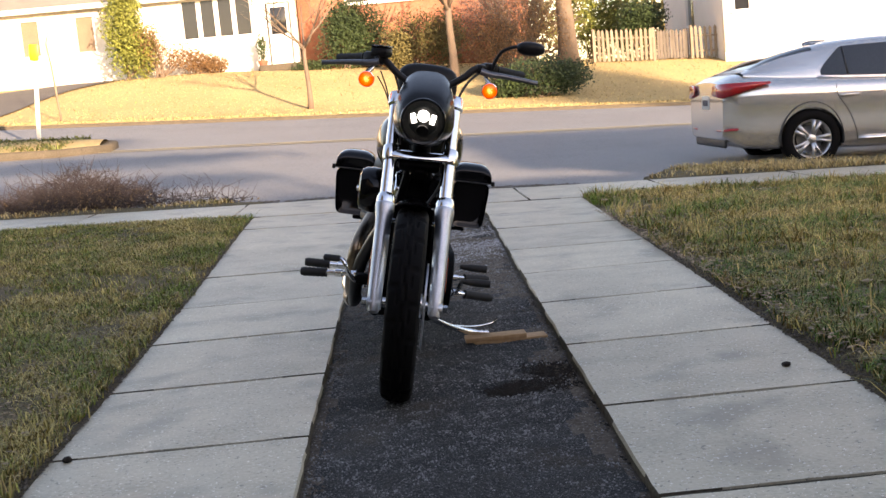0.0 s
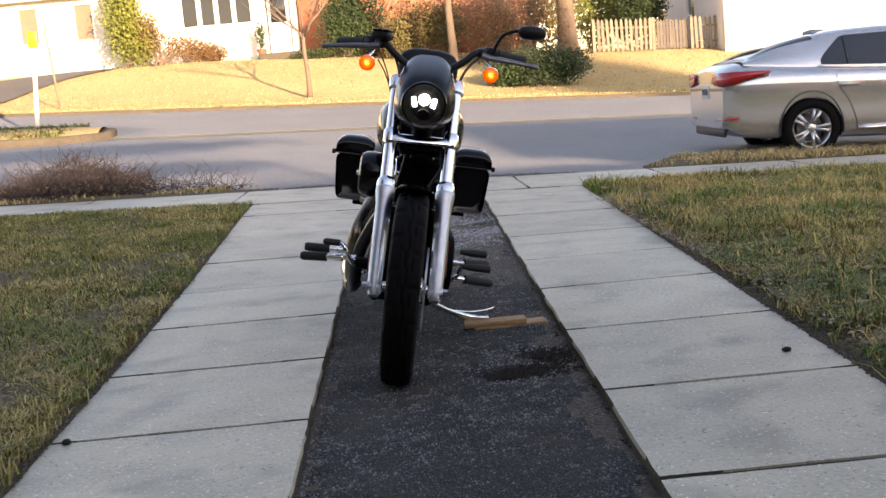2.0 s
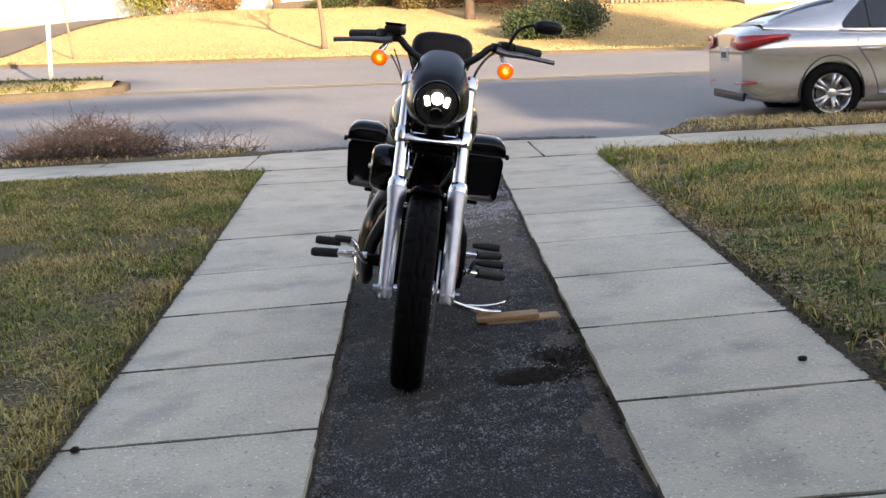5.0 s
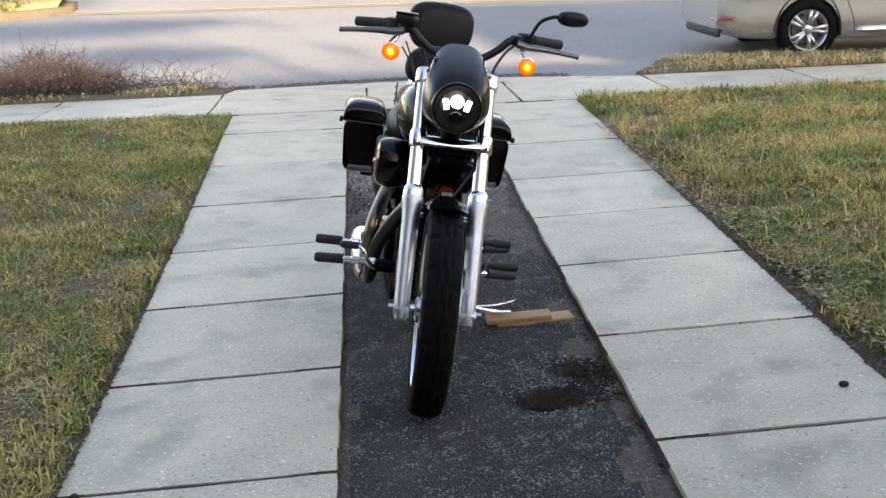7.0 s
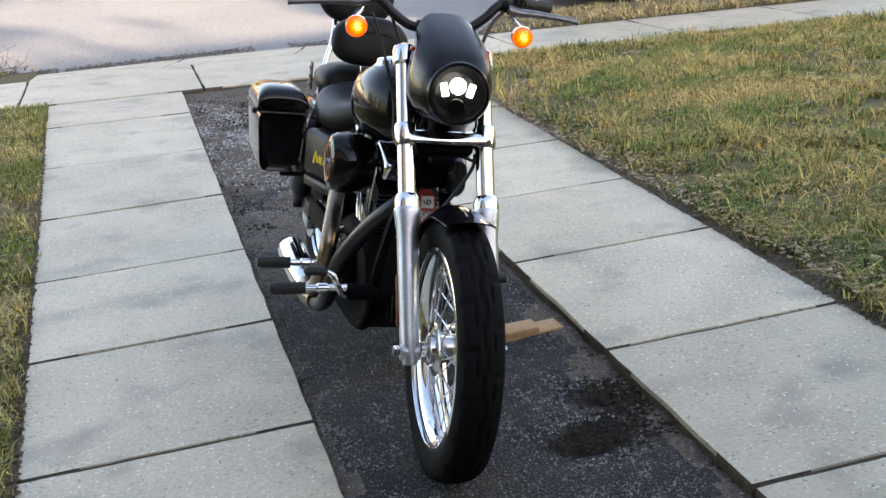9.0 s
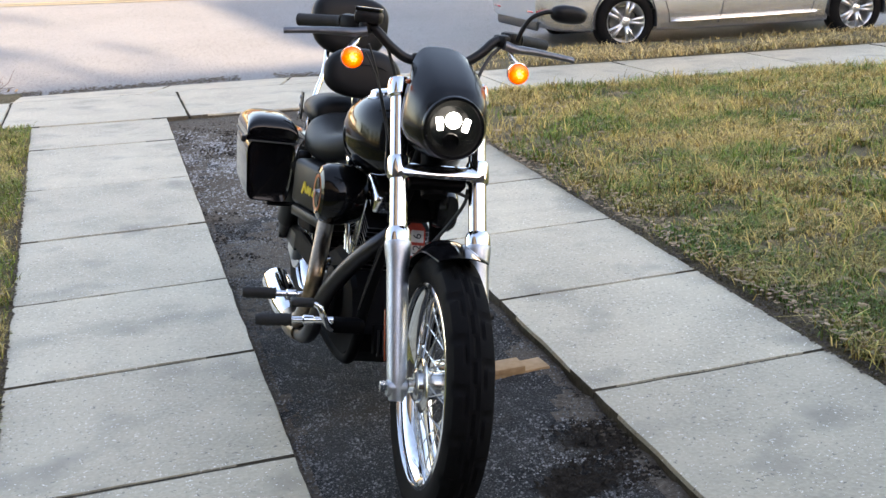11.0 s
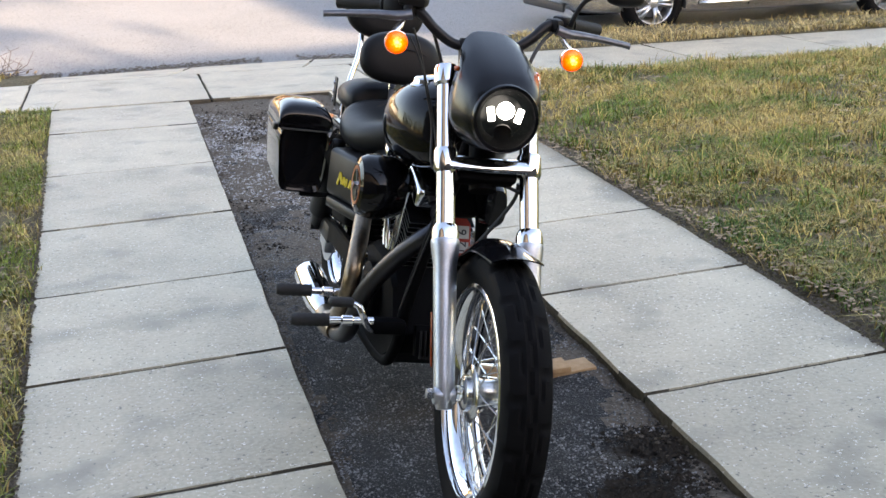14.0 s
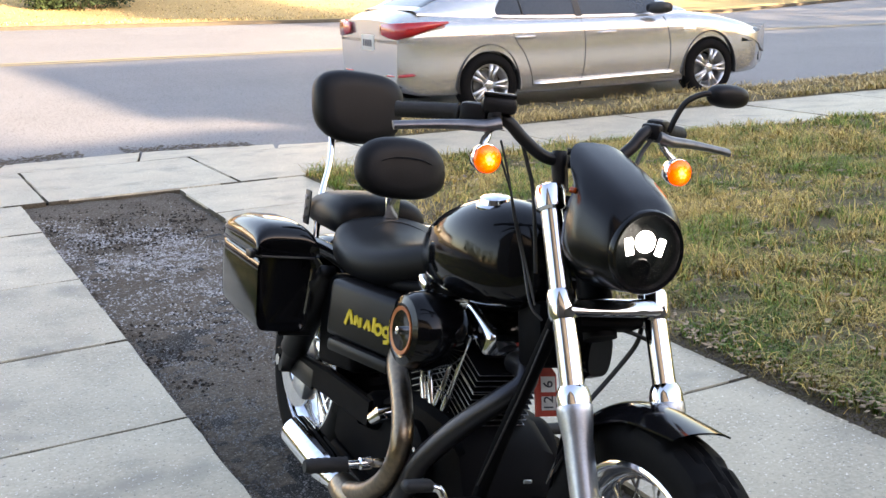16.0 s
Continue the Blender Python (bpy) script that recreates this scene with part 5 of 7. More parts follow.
for s in (-1, 1):
    bm = bmesh.new()
    for xa in (1.12,):
        r = [cabin_ring(xa + d) for d in (-0.04, 0.04)]
        skin(bm, [[Vector((p.x, p.y * 1.016 if (p.y * s) > 0 else p.y, p.z)) for p in (q[0:4] if s < 0 else q[-1:-5:-1])] for q in r], wrap=False)
    part("door_pillar", bm, BLACK_TRIM, car, "black pillar between the doors")
    bm = bmesh.new()
    tube(bm, [(x, s * (lerp_table(CABIN, x)[0] + 0.012), lerp_table(CABIN, x)[1] + 0.004) for x in np.linspace(0.1, 2.2, 24)], 0.009, 6)
    part("belt_strip", bm, CHROME, car, "chrome strip under the windows")
    # sill strip
    bm = bmesh.new()
    tube(bm, [(x, s * (lerp_table(BODY, x)[0] * 0.985 + 0.008), 0.315 + 0.02 * (x / 2.4)) for x in np.linspace(0.52, 2.34, 20)], [0.006] + [0.022] * 18 + [0.006], 8, squash=0.5)
    part("sill_strip", bm, CHROME, car, "bright sill strip")
    # seams of the doors
    for line in ([(0.28, 0.93), (0.30, 0.8), (0.42, 0.62), (0.5, 0.42), (0.52, 0.3)], [(1.12, 0.94), (1.15, 0.7), (1.14, 0.45), (1.1, 0.27)], [(2.18, 0.93), (2.24, 0.7), (2.26, 0.45), (2.22, 0.3)]):
        bm = bmesh.new()
        pts = glide([(x, 0, z) for x, z in line], 5)
        def _yy(x, z):
            w, b, t, sh = smooth_table(BODY, x)
            return float(np.interp(z, [b + 0.1, b + 0.2, b + 0.32, b + 0.45, sh - 0.13, sh - 0.04, sh], [w * 0.958, w * 0.972, w * 0.985, w * 0.996, w, w * 0.985, w * 0.945]))
        tube(bm, [(p.x, s * (_yy(p.x, p.z) - 0.002), p.z) for p in pts], 0.006, 5)
        part("door_seam", bm, BLACK_TRIM, car)
    for xh in (0.42, 1.42):
        bm = bmesh.new()
        tube(bm, glide([(xh - 0.11, s * 0.905, 0.80), (xh - 0.08, s * 0.935, 0.805), (xh + 0.08, s * 0.935, 0.805), (xh + 0.11, s * 0.905, 0.80)], 4), 0.015, 8)
        part("door_handle", bm, SILVER, car)
    bm = bmesh.new()
    rings = [oval(2.02, 0, 1.03, 0.085 * k, 0.065 * k, 16, 2.6) for k in (0.75, 1, 1, 0.8)]
    skin(bm, [[Vector((p.x + 0.03 * j, s * (0.86 + 0.06 * j), p.z)) for p in r] for j, r in enumerate(rings)])
    part("side_mirror", bm, BLACK_TRIM, car, "dark side mirror housing")
    # tail lamp, wrapping the corner
    bm = bmesh.new()
    top = [(-1.115, 0.44), (-1.11, 0.6), (-1.09, 0.765), (-0.98, 0.875), (-0.74, 0.903), (-0.48, 0.910)]
    z1 = [0.985, 0.995, 1.0, 1.005, 1.005, 1.0]
    z0 = [0.885, 0.855, 0.84, 0.87, 0.93, 0.98]
    rings = []
    for (x, y), a, b in zip(top, z0, z1):
        rings.append([Vector((x - 0.012 * (x < -1), s * (y - 0.05), a)), Vector((x - 0.014 * (x < -1), s * (y + 0.012), a)), Vector((x - 0.016 * (x < -1), s * (y + 0.016), (a + b) / 2)), Vector((x - 0.012 * (x < -1), s * (y + 0.006), b)), Vector((x, s * (y - 0.05), b))])
    skin(bm, rings)
    part("tail_lamp", bm, TAIL_RED, car, "red wrap-round tail lamp")
    bm = bmesh.new()
    tube(bm, glide([(-1.092, s * 0.45, 0.47), (-1.08, s * 0.66, 0.475), (-1.045, s * 0.79, 0.48), (-0.9, s * 0.845, 0.485)], 5), [0.004] + [0.016] * 14 + [0.004], 6, squash=0.7)
    part("reflector", bm, TAIL_RED, car)
    bm = bmesh.new()
    box(bm, (0.16, 0.03, 0.04), (2.5, s * 0.905, 0.775), None, 0.008)
    part("fender_vent", bm, CHROME, car)
    bm = bmesh.new()
    rings = [[Vector((x, s * y, z)) for y, z in ((w, 0.6), (w - 0.02, 0.73), (w - 0.12, 0.75), (w - 0.1, 0.62))] for x, w in ((3.28, 0.872), (3.45, 0.832), (3.58, 0.775), (3.65, 0.725))]
    skin(bm, rings)
    part("head_lamp", bm, CAR_GLASS, car)
# rear details
bm = bmesh.new()
box(bm, (0.012, 0.33, 0.16), (-1.093, 0, 0.79), None, 0.003)
lp = part("plate", bm, PLATE, car, "pale number plate")
for k in range(5):
    bm = bmesh.new()
    box(bm, (0.004, 0.03, 0.07), (-1.101, -0.1 + 0.05 * k, 0.785))
    part("plate_bar", bm, BAR_INK, lp)
bm = bmesh.new()
box(bm, (0.05, 1.35, 0.12), (-1.03, 0, 0.33), None, 0.03)
part("rear_valance", bm, BLACK_TRIM, car)
for s in (-1, 1):
    bm = bmesh.new()
    lathe(bm, [(0.038, 0), (0.045, 0.12), (0.04, 0.12), (0.034, 0.02)], Matrix.Translation((-0.90, s * 0.5, 0.335)) @ Matrix.Rotation(radians(-90), 4, "Y"), 16)
    part("tailpipe", bm, CHROME, car)
bm = bmesh.new()
skin(bm, [[Vector((x, y, z)) for y, z in ((-w, h - 0.09), (0, h), (w, h - 0.09))] for x, w, h in ((0.2, 0.03, 1.425), (0.3, 0.04, 1.45), (0.48, 0.02, 1.445))])
part("antenna_fin", bm, SILVER, car)
bm = bmesh.new()
box(bm, (0.14, 0.02, 0.11), (3.655, -0.69, 0.42), Matrix.Rotation(radians(50), 3, "Z"), 0.02)
part("fog_lamp_recess", bm, BLACK_TRIM, car)


def car_wheel(x, s):
    base_m = Matrix.Translation((x, s * 0.80, 0.335)) @ Matrix.Rotation(radians(-90 * s), 4, "X")
    bm = bmesh.new()
    lathe(bm, [(0.215, -0.1), (0.27, -0.105), (0.318, -0.09), (0.333, -0.05), (0.335, 0.0), (0.333, 0.05), (0.318, 0.09), (0.27, 0.105), (0.218, 0.1), (0.215, 0)], base_m, 48, cap=False)
    w = part("wheel", bm, RUBBER, car)
    bm = bmesh.new()
    lathe(bm, [(0.19, -0.09), (0.19, 0.06), (0.212, 0.092), (0.222, 0.1), (0.222, 0.09)], base_m, 40, cap=False)
    part("rim", bm, ALLOY, w)
    bm = bmesh.new()
    for k in range(5):
        for d in (-0.17, 0.17):
            t = 2 * math.pi * k / 5
            a0, a1 = t + d * 0.9, t + d
            p0 = base_m @ Vector((0.05 * math.cos(a0), 0.05 * math.sin(a0), 0.078))
            p1 = base_m @ Vector((0.208 * math.cos(a1), 0.208 * math.sin(a1), 0.086))
            tube(bm, [p0, p0.lerp(p1, 0.5), p1], [0.02, 0.02, 0.025], 6)
    lathe(bm, [(0.06, 0.05), (0.06, 0.085), (0.04, 0.095), (0.0001, 0.097)], base_m, 20, cap=False)
    part("spokes", bm, ALLOY, w, "five twin alloy spokes")
    bm = bmesh.new()
    lathe(bm, [(0.15, 0.0), (0.15, 0.01), (0.0001, 0.01)], base_m, 24, cap=False)
    part("brake_disc", bm, mat("dull steel", (0.25, 0.25, 0.25), rough=0.45, metal=0.8, bump=0) if "dull steel" not in bpy.data.materials else bpy.data.materials["dull steel"], w)


for x in (0, 2.795):
    for s in (-1, 1):
        car_wheel(x, s)

# a short tail
for ob in car.children_recursive:
    if not ob.name.startswith("wheel"):
        for v in ob.data.vertices:
            if v.co.x < -0.38:
                v.co.x = -0.38 + (v.co.x + 0.38) * 0.82

# ---- motorcycle ----
# Local frame: y runs back from the front tyre's contact, x to the rider's left, z up.
GLOSS = mat("gloss black paint", (0.004, 0.004, 0.005), (0.005, 0.005, 0.006), rough=0.09, spec=0.27, scale=4, fine=40, bump=0.0, coat=0.06, rough_var=0.04)
ENGINE = mat("matt black engine coat", (0.003, 0.003, 0.0038), (0.005, 0.005, 0.0055), spec=0.035, rough=0.55, scale=9, fine=160, bump=0.1, depth=0.001)
SATIN = mat("satin black fairing", (0.004, 0.004, 0.005), (0.006, 0.006, 0.007), spec=0.30, rough=0.21, scale=5, fine=400, bump=0.03, depth=0.001, rough_var=0.05)
BLACK_METAL = mat("black powder coat", (0.007, 0.007, 0.008), (0.010, 0.009, 0.010), spec=0.26, rough=0.42, scale=8, fine=200, bump=0.05, depth=0.001)
LEATHER = mat("black vinyl seat cover", (0.007, 0.007, 0.008), (0.010, 0.010, 0.011), spec=0.18, rough=0.45, scale=6, fine=260, bump=0.22, depth=0.0015, coords="obj")
ALU = mat("cast fork aluminium", (0.54, 0.56, 0.60), (0.42, 0.44, 0.47), (0.62, 0.64, 0.68), rough=0.40, metal=1.0, scale=14, fine=180, bump=0.12, depth=0.001, rough_var=0.1, coords="obj")
STEEL = mat("polished steel", (0.62, 0.62, 0.61), (0.5, 0.5, 0.49), rough=0.18, metal=1.0, scale=10, bump=0.0, coords="obj")
EXHAUST = mat("heat browned exhaust", (0.25, 0.185, 0.12), (0.13, 0.115, 0.105), (0.36, 0.27, 0.18), rough=0.32, metal=0.95, scale=6, fine=60, bump=0.06, coords="obj")
EXHAUST_DARK = mat("dark exhaust pipe", (0.032, 0.034, 0.042), (0.06, 0.054, 0.052), rough=0.36, metal=0.8, scale=6, bump=0.04, coords="obj")
GRIP = mat("ribbed black rubber grip", (0.018, 0.018, 0.018), rough=0.7, scale=30, fine=220, bump=0.4, depth=0.002)
AMBER = bpy.data.materials.new("lit amber lens")
AMBER.use_nodes = True
_t = AMBER.node_tree
_c = _t.nodes.new("ShaderNodeTexCoord")
_flat, _len, _cells = _t.nodes.new("ShaderNodeVectorMath"), _t.nodes.new("ShaderNodeVectorMath"), _t.nodes.new("ShaderNodeTexVoronoi")
_off = _t.nodes.new("ShaderNodeVectorMath")
_off.inputs[1].default_value = (-0.5, -0.5, -0.5)
_flat.operation, _flat.inputs[1].default_value, _len.operation = "MULTIPLY", (1, 0, 1), "LENGTH"
_cells.inputs["Scale"].default_value = 9
_ramp, _wave, _sum = _t.nodes.new("ShaderNodeValToRGB"), _t.nodes.new("ShaderNodeMath"), _t.nodes.new("ShaderNodeMath")
_wave.operation, _wave.inputs[1].default_value = "MULTIPLY", 0.22
_t.links.new(_c.outputs["Generated"], _off.inputs[0])
_t.links.new(_off.outputs[0], _flat.inputs[0])
_t.links.new(_flat.outputs[0], _len.inputs[0])
_t.links.new(_c.outputs["Generated"], _cells.inputs["Vector"])
_t.links.new(_cells.outputs["Distance"], _wave.inputs[0])
_t.links.new(_len.outputs["Value"], _sum.inputs[0])
_t.links.new(_wave.outputs[0], _sum.inputs[1])
_t.links.new(_sum.outputs[0], _ramp.inputs[0])
_ramp.color_ramp.elements[0].position, _ramp.color_ramp.elements[0].color = 0.15, (1.0, 0.62, 0.13, 1)
_ramp.color_ramp.elements[1].position, _ramp.color_ramp.elements[1].color = 0.52, (0.26, 0.024, 0.0, 1)
_e = _ramp.color_ramp.elements.new(0.30)
_e.color = (0.62, 0.125, 0.004, 1)
_b = _t.nodes["Principled BSDF"]
_b.inputs["Base Color"].default_value, _b.inputs["Roughness"].default_value = (0.5, 0.10, 0.004, 1), 0.2
_t.links.new(_ramp.outputs[0], _b.inputs["Emission Color"])
_b.inputs["Emission Strength"].default_value = 0.95
AMBER_OFF = mat("amber side marker", (0.30, 0.04, 0.004), rough=0.2, bump=0)
LED = mat("lit white led", (0.9, 0.95, 0.95), rough=0.3, bump=0, emit=((0.93, 1.0, 0.96), 3.2))
LAMP_BLACK = mat("black lamp insert", (0.003, 0.004, 0.0045), rough=0.25, bump=0, spec=0.12)
RED_STICK = mat("red sticker", (0.5, 0.05, 0.03), rough=0.5, bump=0)
WHITE_STICK = mat("white sticker", (0.7, 0.7, 0.7), rough=0.5, bump=0)
YELLOW_STICK = mat("yellow sticker", (0.75, 0.55, 0.02), rough=0.5, bump=0)
ORANGE_RING = mat("orange ring decal", (0.55, 0.16, 0.05), rough=0.35, bump=0)
LENS = bpy.data.materials.new("clear lens")
LENS.use_nodes = True
_b = LENS.node_tree.nodes["Principled BSDF"]
_b.inputs["Transmission Weight"].default_value, _b.inputs["Roughness"].default_value, _b.inputs["IOR"].default_value = 1.0, 0.02, 1.14

LEAN = 12.0
bike = thing("motorcycle", pose(-0.060, 4.2, -0.031, 0, LEAN, -0.5), "black cruiser motorcycle leaning on its kickstand, lamps lit", "motorcycle")
RAKE = math.atan(0.505)
_axis = Vector((0, math.sin(RAKE), math.cos(RAKE)))
_hub = Vector((0, 0.0, 0.335))
_pivot = Vector((0, 0.30, 0.86))
STEER = Matrix.Translation(_pivot) @ Matrix.Rotation(radians(-2.5), 4, _axis) @ Matrix.Translation(-_pivot)


def bpart(name, bm, material, label="", parent=None, sharp=38):
    bmesh.ops.recalc_face_normals(bm, faces=bm.faces)
    return part(name, bm, material, parent or bike, label, sharp)


def spart(name, bm, material, label="", sharp=38):
    """A part that turns with the handlebar."""
    ob = bpart(name, bm, material, label, None, sharp)
    ob.matrix_basis = STEER
    return ob


def along_x(x, y, z):
    return Matrix.Translation((x, y, z)) @ Matrix.Rotation(radians(90), 4, "Y")


def fork_at(z, x=0.0, off=0.0):
    """A point on the fork's centre line at that height, off metres ahead of it."""
    return Vector((x, 0.505 * (z - 0.335) - off, z))


# -- wheels --
def tyre_mesh(bm, cx, cy, cz, R, W, H, tread, seg=216, cross=26):
    """A tyre round the x axis: outer radius, width, wall height, with cut grooves."""
    rows = []
    for i in range(seg):
        t = 2 * math.pi * i / seg
        row = []
        for k in range(cross):
            u = -1 + 2 * k / (cross - 1)
            a = u * 2.0
            x = W / 2 * math.sin(max(-math.pi / 2, min(math.pi / 2, a * 0.9))) * (1 if abs(u) < 0.72 else 1 - 0.9 * (abs(u) - 0.72))
            r = R - (1 - math.cos(min(1.35, abs(a) * 0.72))) * W * 0.42 - (H * 0.56 * max(0, abs(u) - 0.55) / 0.45)
            q = x / (W / 2)
            if abs(q) < 0.93 and abs(u) < 0.6:
                n = i % 12
                zig = 0.10 * (1 if n < 6 else -1)
                g = abs(q - zig) < 0.045
                if tread and not g:
                    for side in (-1, 1):
                        ph = (i + (6 if side > 0 else 0)) % 12
                        if 0 <= ph < 2 and 0.30 < q * side < 0.85:
                            g = True
                        if 0.30 < q * side < 0.37 and ph < 7:
                            g = True
                if g:
                    r -= 0.006
            row.append(bm.verts.new((cx + x, cy + r * math.cos(t), cz + r * math.sin(t))))
        rows.append(row)
    for i in range(seg):
        a, b = rows[i], rows[(i + 1) % seg]
        for k in range(cross - 1):
            bm.faces.new((a[k], a[k + 1], b[k + 1], b[k]))


def wheel_at(name, c, R, W, H, steer, spokes=40):
    mk = spart if steer else bpart
    bm = bmesh.new()
    ri = R - H
    M = along_x(*c)
    w = W * 0.37
    lathe(bm, [(ri - 0.010, -w + 0.005), (ri - 0.009, -w - 0.002), (ri - 0.006, -w - 0.0055), (ri - 0.002, -w - 0.006), (ri + 0.006, -w - 0.002), (ri + 0.006, -w), (ri - 0.016, -w * 0.7), (ri - 0.028, -w * 0.45), (ri - 0.032, 0), (ri - 0.028, w * 0.45), (ri - 0.016, w * 0.7), (ri + 0.006, w), (ri + 0.006, w + 0.002), (ri - 0.002, w + 0.006), (ri - 0.006, w + 0.0055), (ri - 0.009, w + 0.002), (ri - 0.010, w - 0.005)], M, 72, cap=False)
    rim = mk(name, bm, CHROME, "chrome spoked wheel")
    bm = bmesh.new()
    tyre_mesh(bm, *c, R, W, H, True)
    bpart("tyre", bm, RUBBER, "black tyre with zigzag tread", rim, 30)
    bm = bmesh.new()
    half = [(0.012, 0.078), (0.018, 0.078), (0.019, 0.064), (0.034, 0.063), (0.041, 0.058), (0.043, 0.048), (0.066, 0.045), (0.069, 0.042), (0.066, 0.038), (0.04, 0.032), (0.034, 0.015)]
    lathe(bm, [(r, -x) for r, x in half] + [(r, x) for r, x in half[::-1]], M, 40)
    bpart("hub", bm, STEEL, "polished hub with wide spoke flanges", rim)
    for k in range(spokes):
        s = 1 if k % 2 else -1
        t = 2 * math.pi * k / spokes
        d = 0.42 * (1 if (k // 2) % 2 else -1)
        p0 = Vector((c[0] + s * 0.042, c[1] + 0.062 * math.cos(t + d), c[2] + 0.062 * math.sin(t + d)))
        p1 = Vector((c[0] + s * 0.004, c[1] + (ri - 0.03) * math.cos(t), c[2] + (ri - 0.03) * math.sin(t)))
        bm = bmesh.new()
        tube(bm, [p0, p1], 0.0019, 5)
        tube(bm, [p1 + (p0 - p1).normalized() * 0.018, p1], 0.0034, 5)
        bpart("spoke", bm, STEEL, "", rim)
    return rim


def disc_at(parent_fn, c, r0, r1, label):
    bm = bmesh.new()
    M = along_x(*c)
    lathe(bm, [(r0, -0.003), (r1, -0.003), (r1, 0.003), (r0, 0.003), (r0, -0.003)], M, 48, cap=False)
    return parent_fn("brake_disc", bm, ALU, label)


front_wheel = wheel_at("front_wheel", (0, 0, 0.335), 0.334, 0.117, 0.082, True)
disc_at(spart, (0.068, 0, 0.335), 0.085, 0.146, "steel brake disc")
rear_wheel = wheel_at("rear_wheel", (0, 1.66, 0.325), 0.324, 0.152, 0.095, False, 32)
disc_at(bpart, (-0.095, 1.66, 0.325), 0.085, 0.145, "steel rear brake disc")

# -- fork --
for s in (-1, 1):
    x = 0.105 * s
    bm = bmesh.new()
    zs = [0.30, 0.315, 0.36, 0.46, 0.56, 0.60, 0.625, 0.645, 0.655, 0.662]
    rs = [0.018, 0.023, 0.025, 0.0265, 0.028, 0.0285, 0.032, 0.0345, 0.0345, 0.031]
    tube(bm, [fork_at(z, x, -0.0) + Vector((0, 0.0, 0)) for z in zs], rs, 24)
    leg = spart("fork_leg", bm, ALU, "cast aluminium fork lower leg", 50)
    bm = bmesh.new()
    lathe(bm, [(0.0001, -0.025), (0.019, -0.025), (0.022, -0.021), (0.022, 0.021), (0.019, 0.025), (0.0001, 0.025)], along_x(x, -0.004, 0.328), 20)
    bpart("axle_clamp", bm, ALU, "", leg)
    bm = bmesh.new()
    lathe(bm, [(0.0001, -0.012), (0.013, -0.012), (0.013, 0.012), (0.0001, 0.012)], along_x(x + s * 0.03, -0.002, 0.332), 6)
    bpart("axle_nut", bm, STEEL, "", leg)
    bm = bmesh.new()
    tube(bm, [fork_at(0.655, x), fork_at(0.672, x), fork_at(0.682, x), fork_at(0.69, x)], [0.0335, 0.0335, 0.031, 0.026], 24)
    bpart("dust_collar", bm, CHROME, "chrome collar", leg)
    bm = bmesh.new()
    tube(bm, [fork_at(0.66, x), fork_at(0.8, x), fork_at(0.95, x), fork_at(1.03, x)], 0.0235, 24)
    spart("fork_tube", bm, CHROME, "chrome fork tube")
    bm = bmesh.new()
    tube(bm, [fork_at(1.0, x), fork_at(1.005, x), fork_at(1.035, x), fork_at(1.045, x), fork_at(1.052, x)], [0.026, 0.0315, 0.0315, 0.028, 0.014], 24)
    spart("fork_cap", bm, CHROME, "chrome fork cap")
    bm = bmesh.new()
    tube(bm, [fork_at(0.805, x), fork_at(0.812, x), fork_at(0.85, x), fork_at(0.857, x)], [0.027, 0.0305, 0.0305, 0.027], 24)
    spart("clamp_collar", bm, CHROME, "chrome clamp round the fork tube")
    bm = bmesh.new()
    box(bm, (0.004, 0.009, 0.13), (x + s * 0.0285, 0.066, 0.44), Matrix.Rotation(-RAKE, 3, "X"), 0.003)
    spart("reflector", bm, AMBER_OFF, "narrow amber reflector on the fork leg")
bm = bmesh.new()
rings = []
for k in range(13):
    u = -1 + 2 * k / 12
    f = fork_at(0.832, 0.105 * u, 0.012 + 0.012 * (1 - u * u))
    rings.append([f + Vector((0, 0.022 * math.cos(t), 0.0)) * 1.0 + _axis * 0.019 * math.sin(t) for t in [2 * math.pi * j / 14 for j in range(14)]])
skin(bm, rings)
spart("lower_clamp", bm, CHROME, "polished lower fork bridge")
bm = bmesh.new()
f = fork_at(0.80)
box(bm, (0.15, 0.06, 0.035), f + Vector((0, 0.02, -0.002)), Matrix.Rotation(-RAKE, 3, "X"), 0.012)
spart("clamp_underside", bm, ENGINE)
bm = bmesh.new()
box(bm, (0.22, 0.05, 0.026), fork_at(1.015), Matrix.Rotation(-RAKE, 3, "X"), 0.01)
spart("upper_clamp", bm, BLACK_METAL)
bm = bmesh.new()
tube(bm, [fork_at(0.76, 0, -0.05), fork_at(1.02, 0, -0.05)], 0.034, 20)
bpart("steering_head", bm, ENGINE)
bm = bmesh.new()
tube(bm, [(-0.125, 0, 0.335), (0.125, 0, 0.335)], 0.0095, 14)
spart("front_axle", bm, BLACK_METAL)
bm = bmesh.new()
box(bm, (0.035, 0.10, 0.075), (0.085, 0.125, 0.40), Matrix.Rotation(-0.5, 3, "X"), 0.014)
spart("brake_caliper", bm, BLACK_METAL)

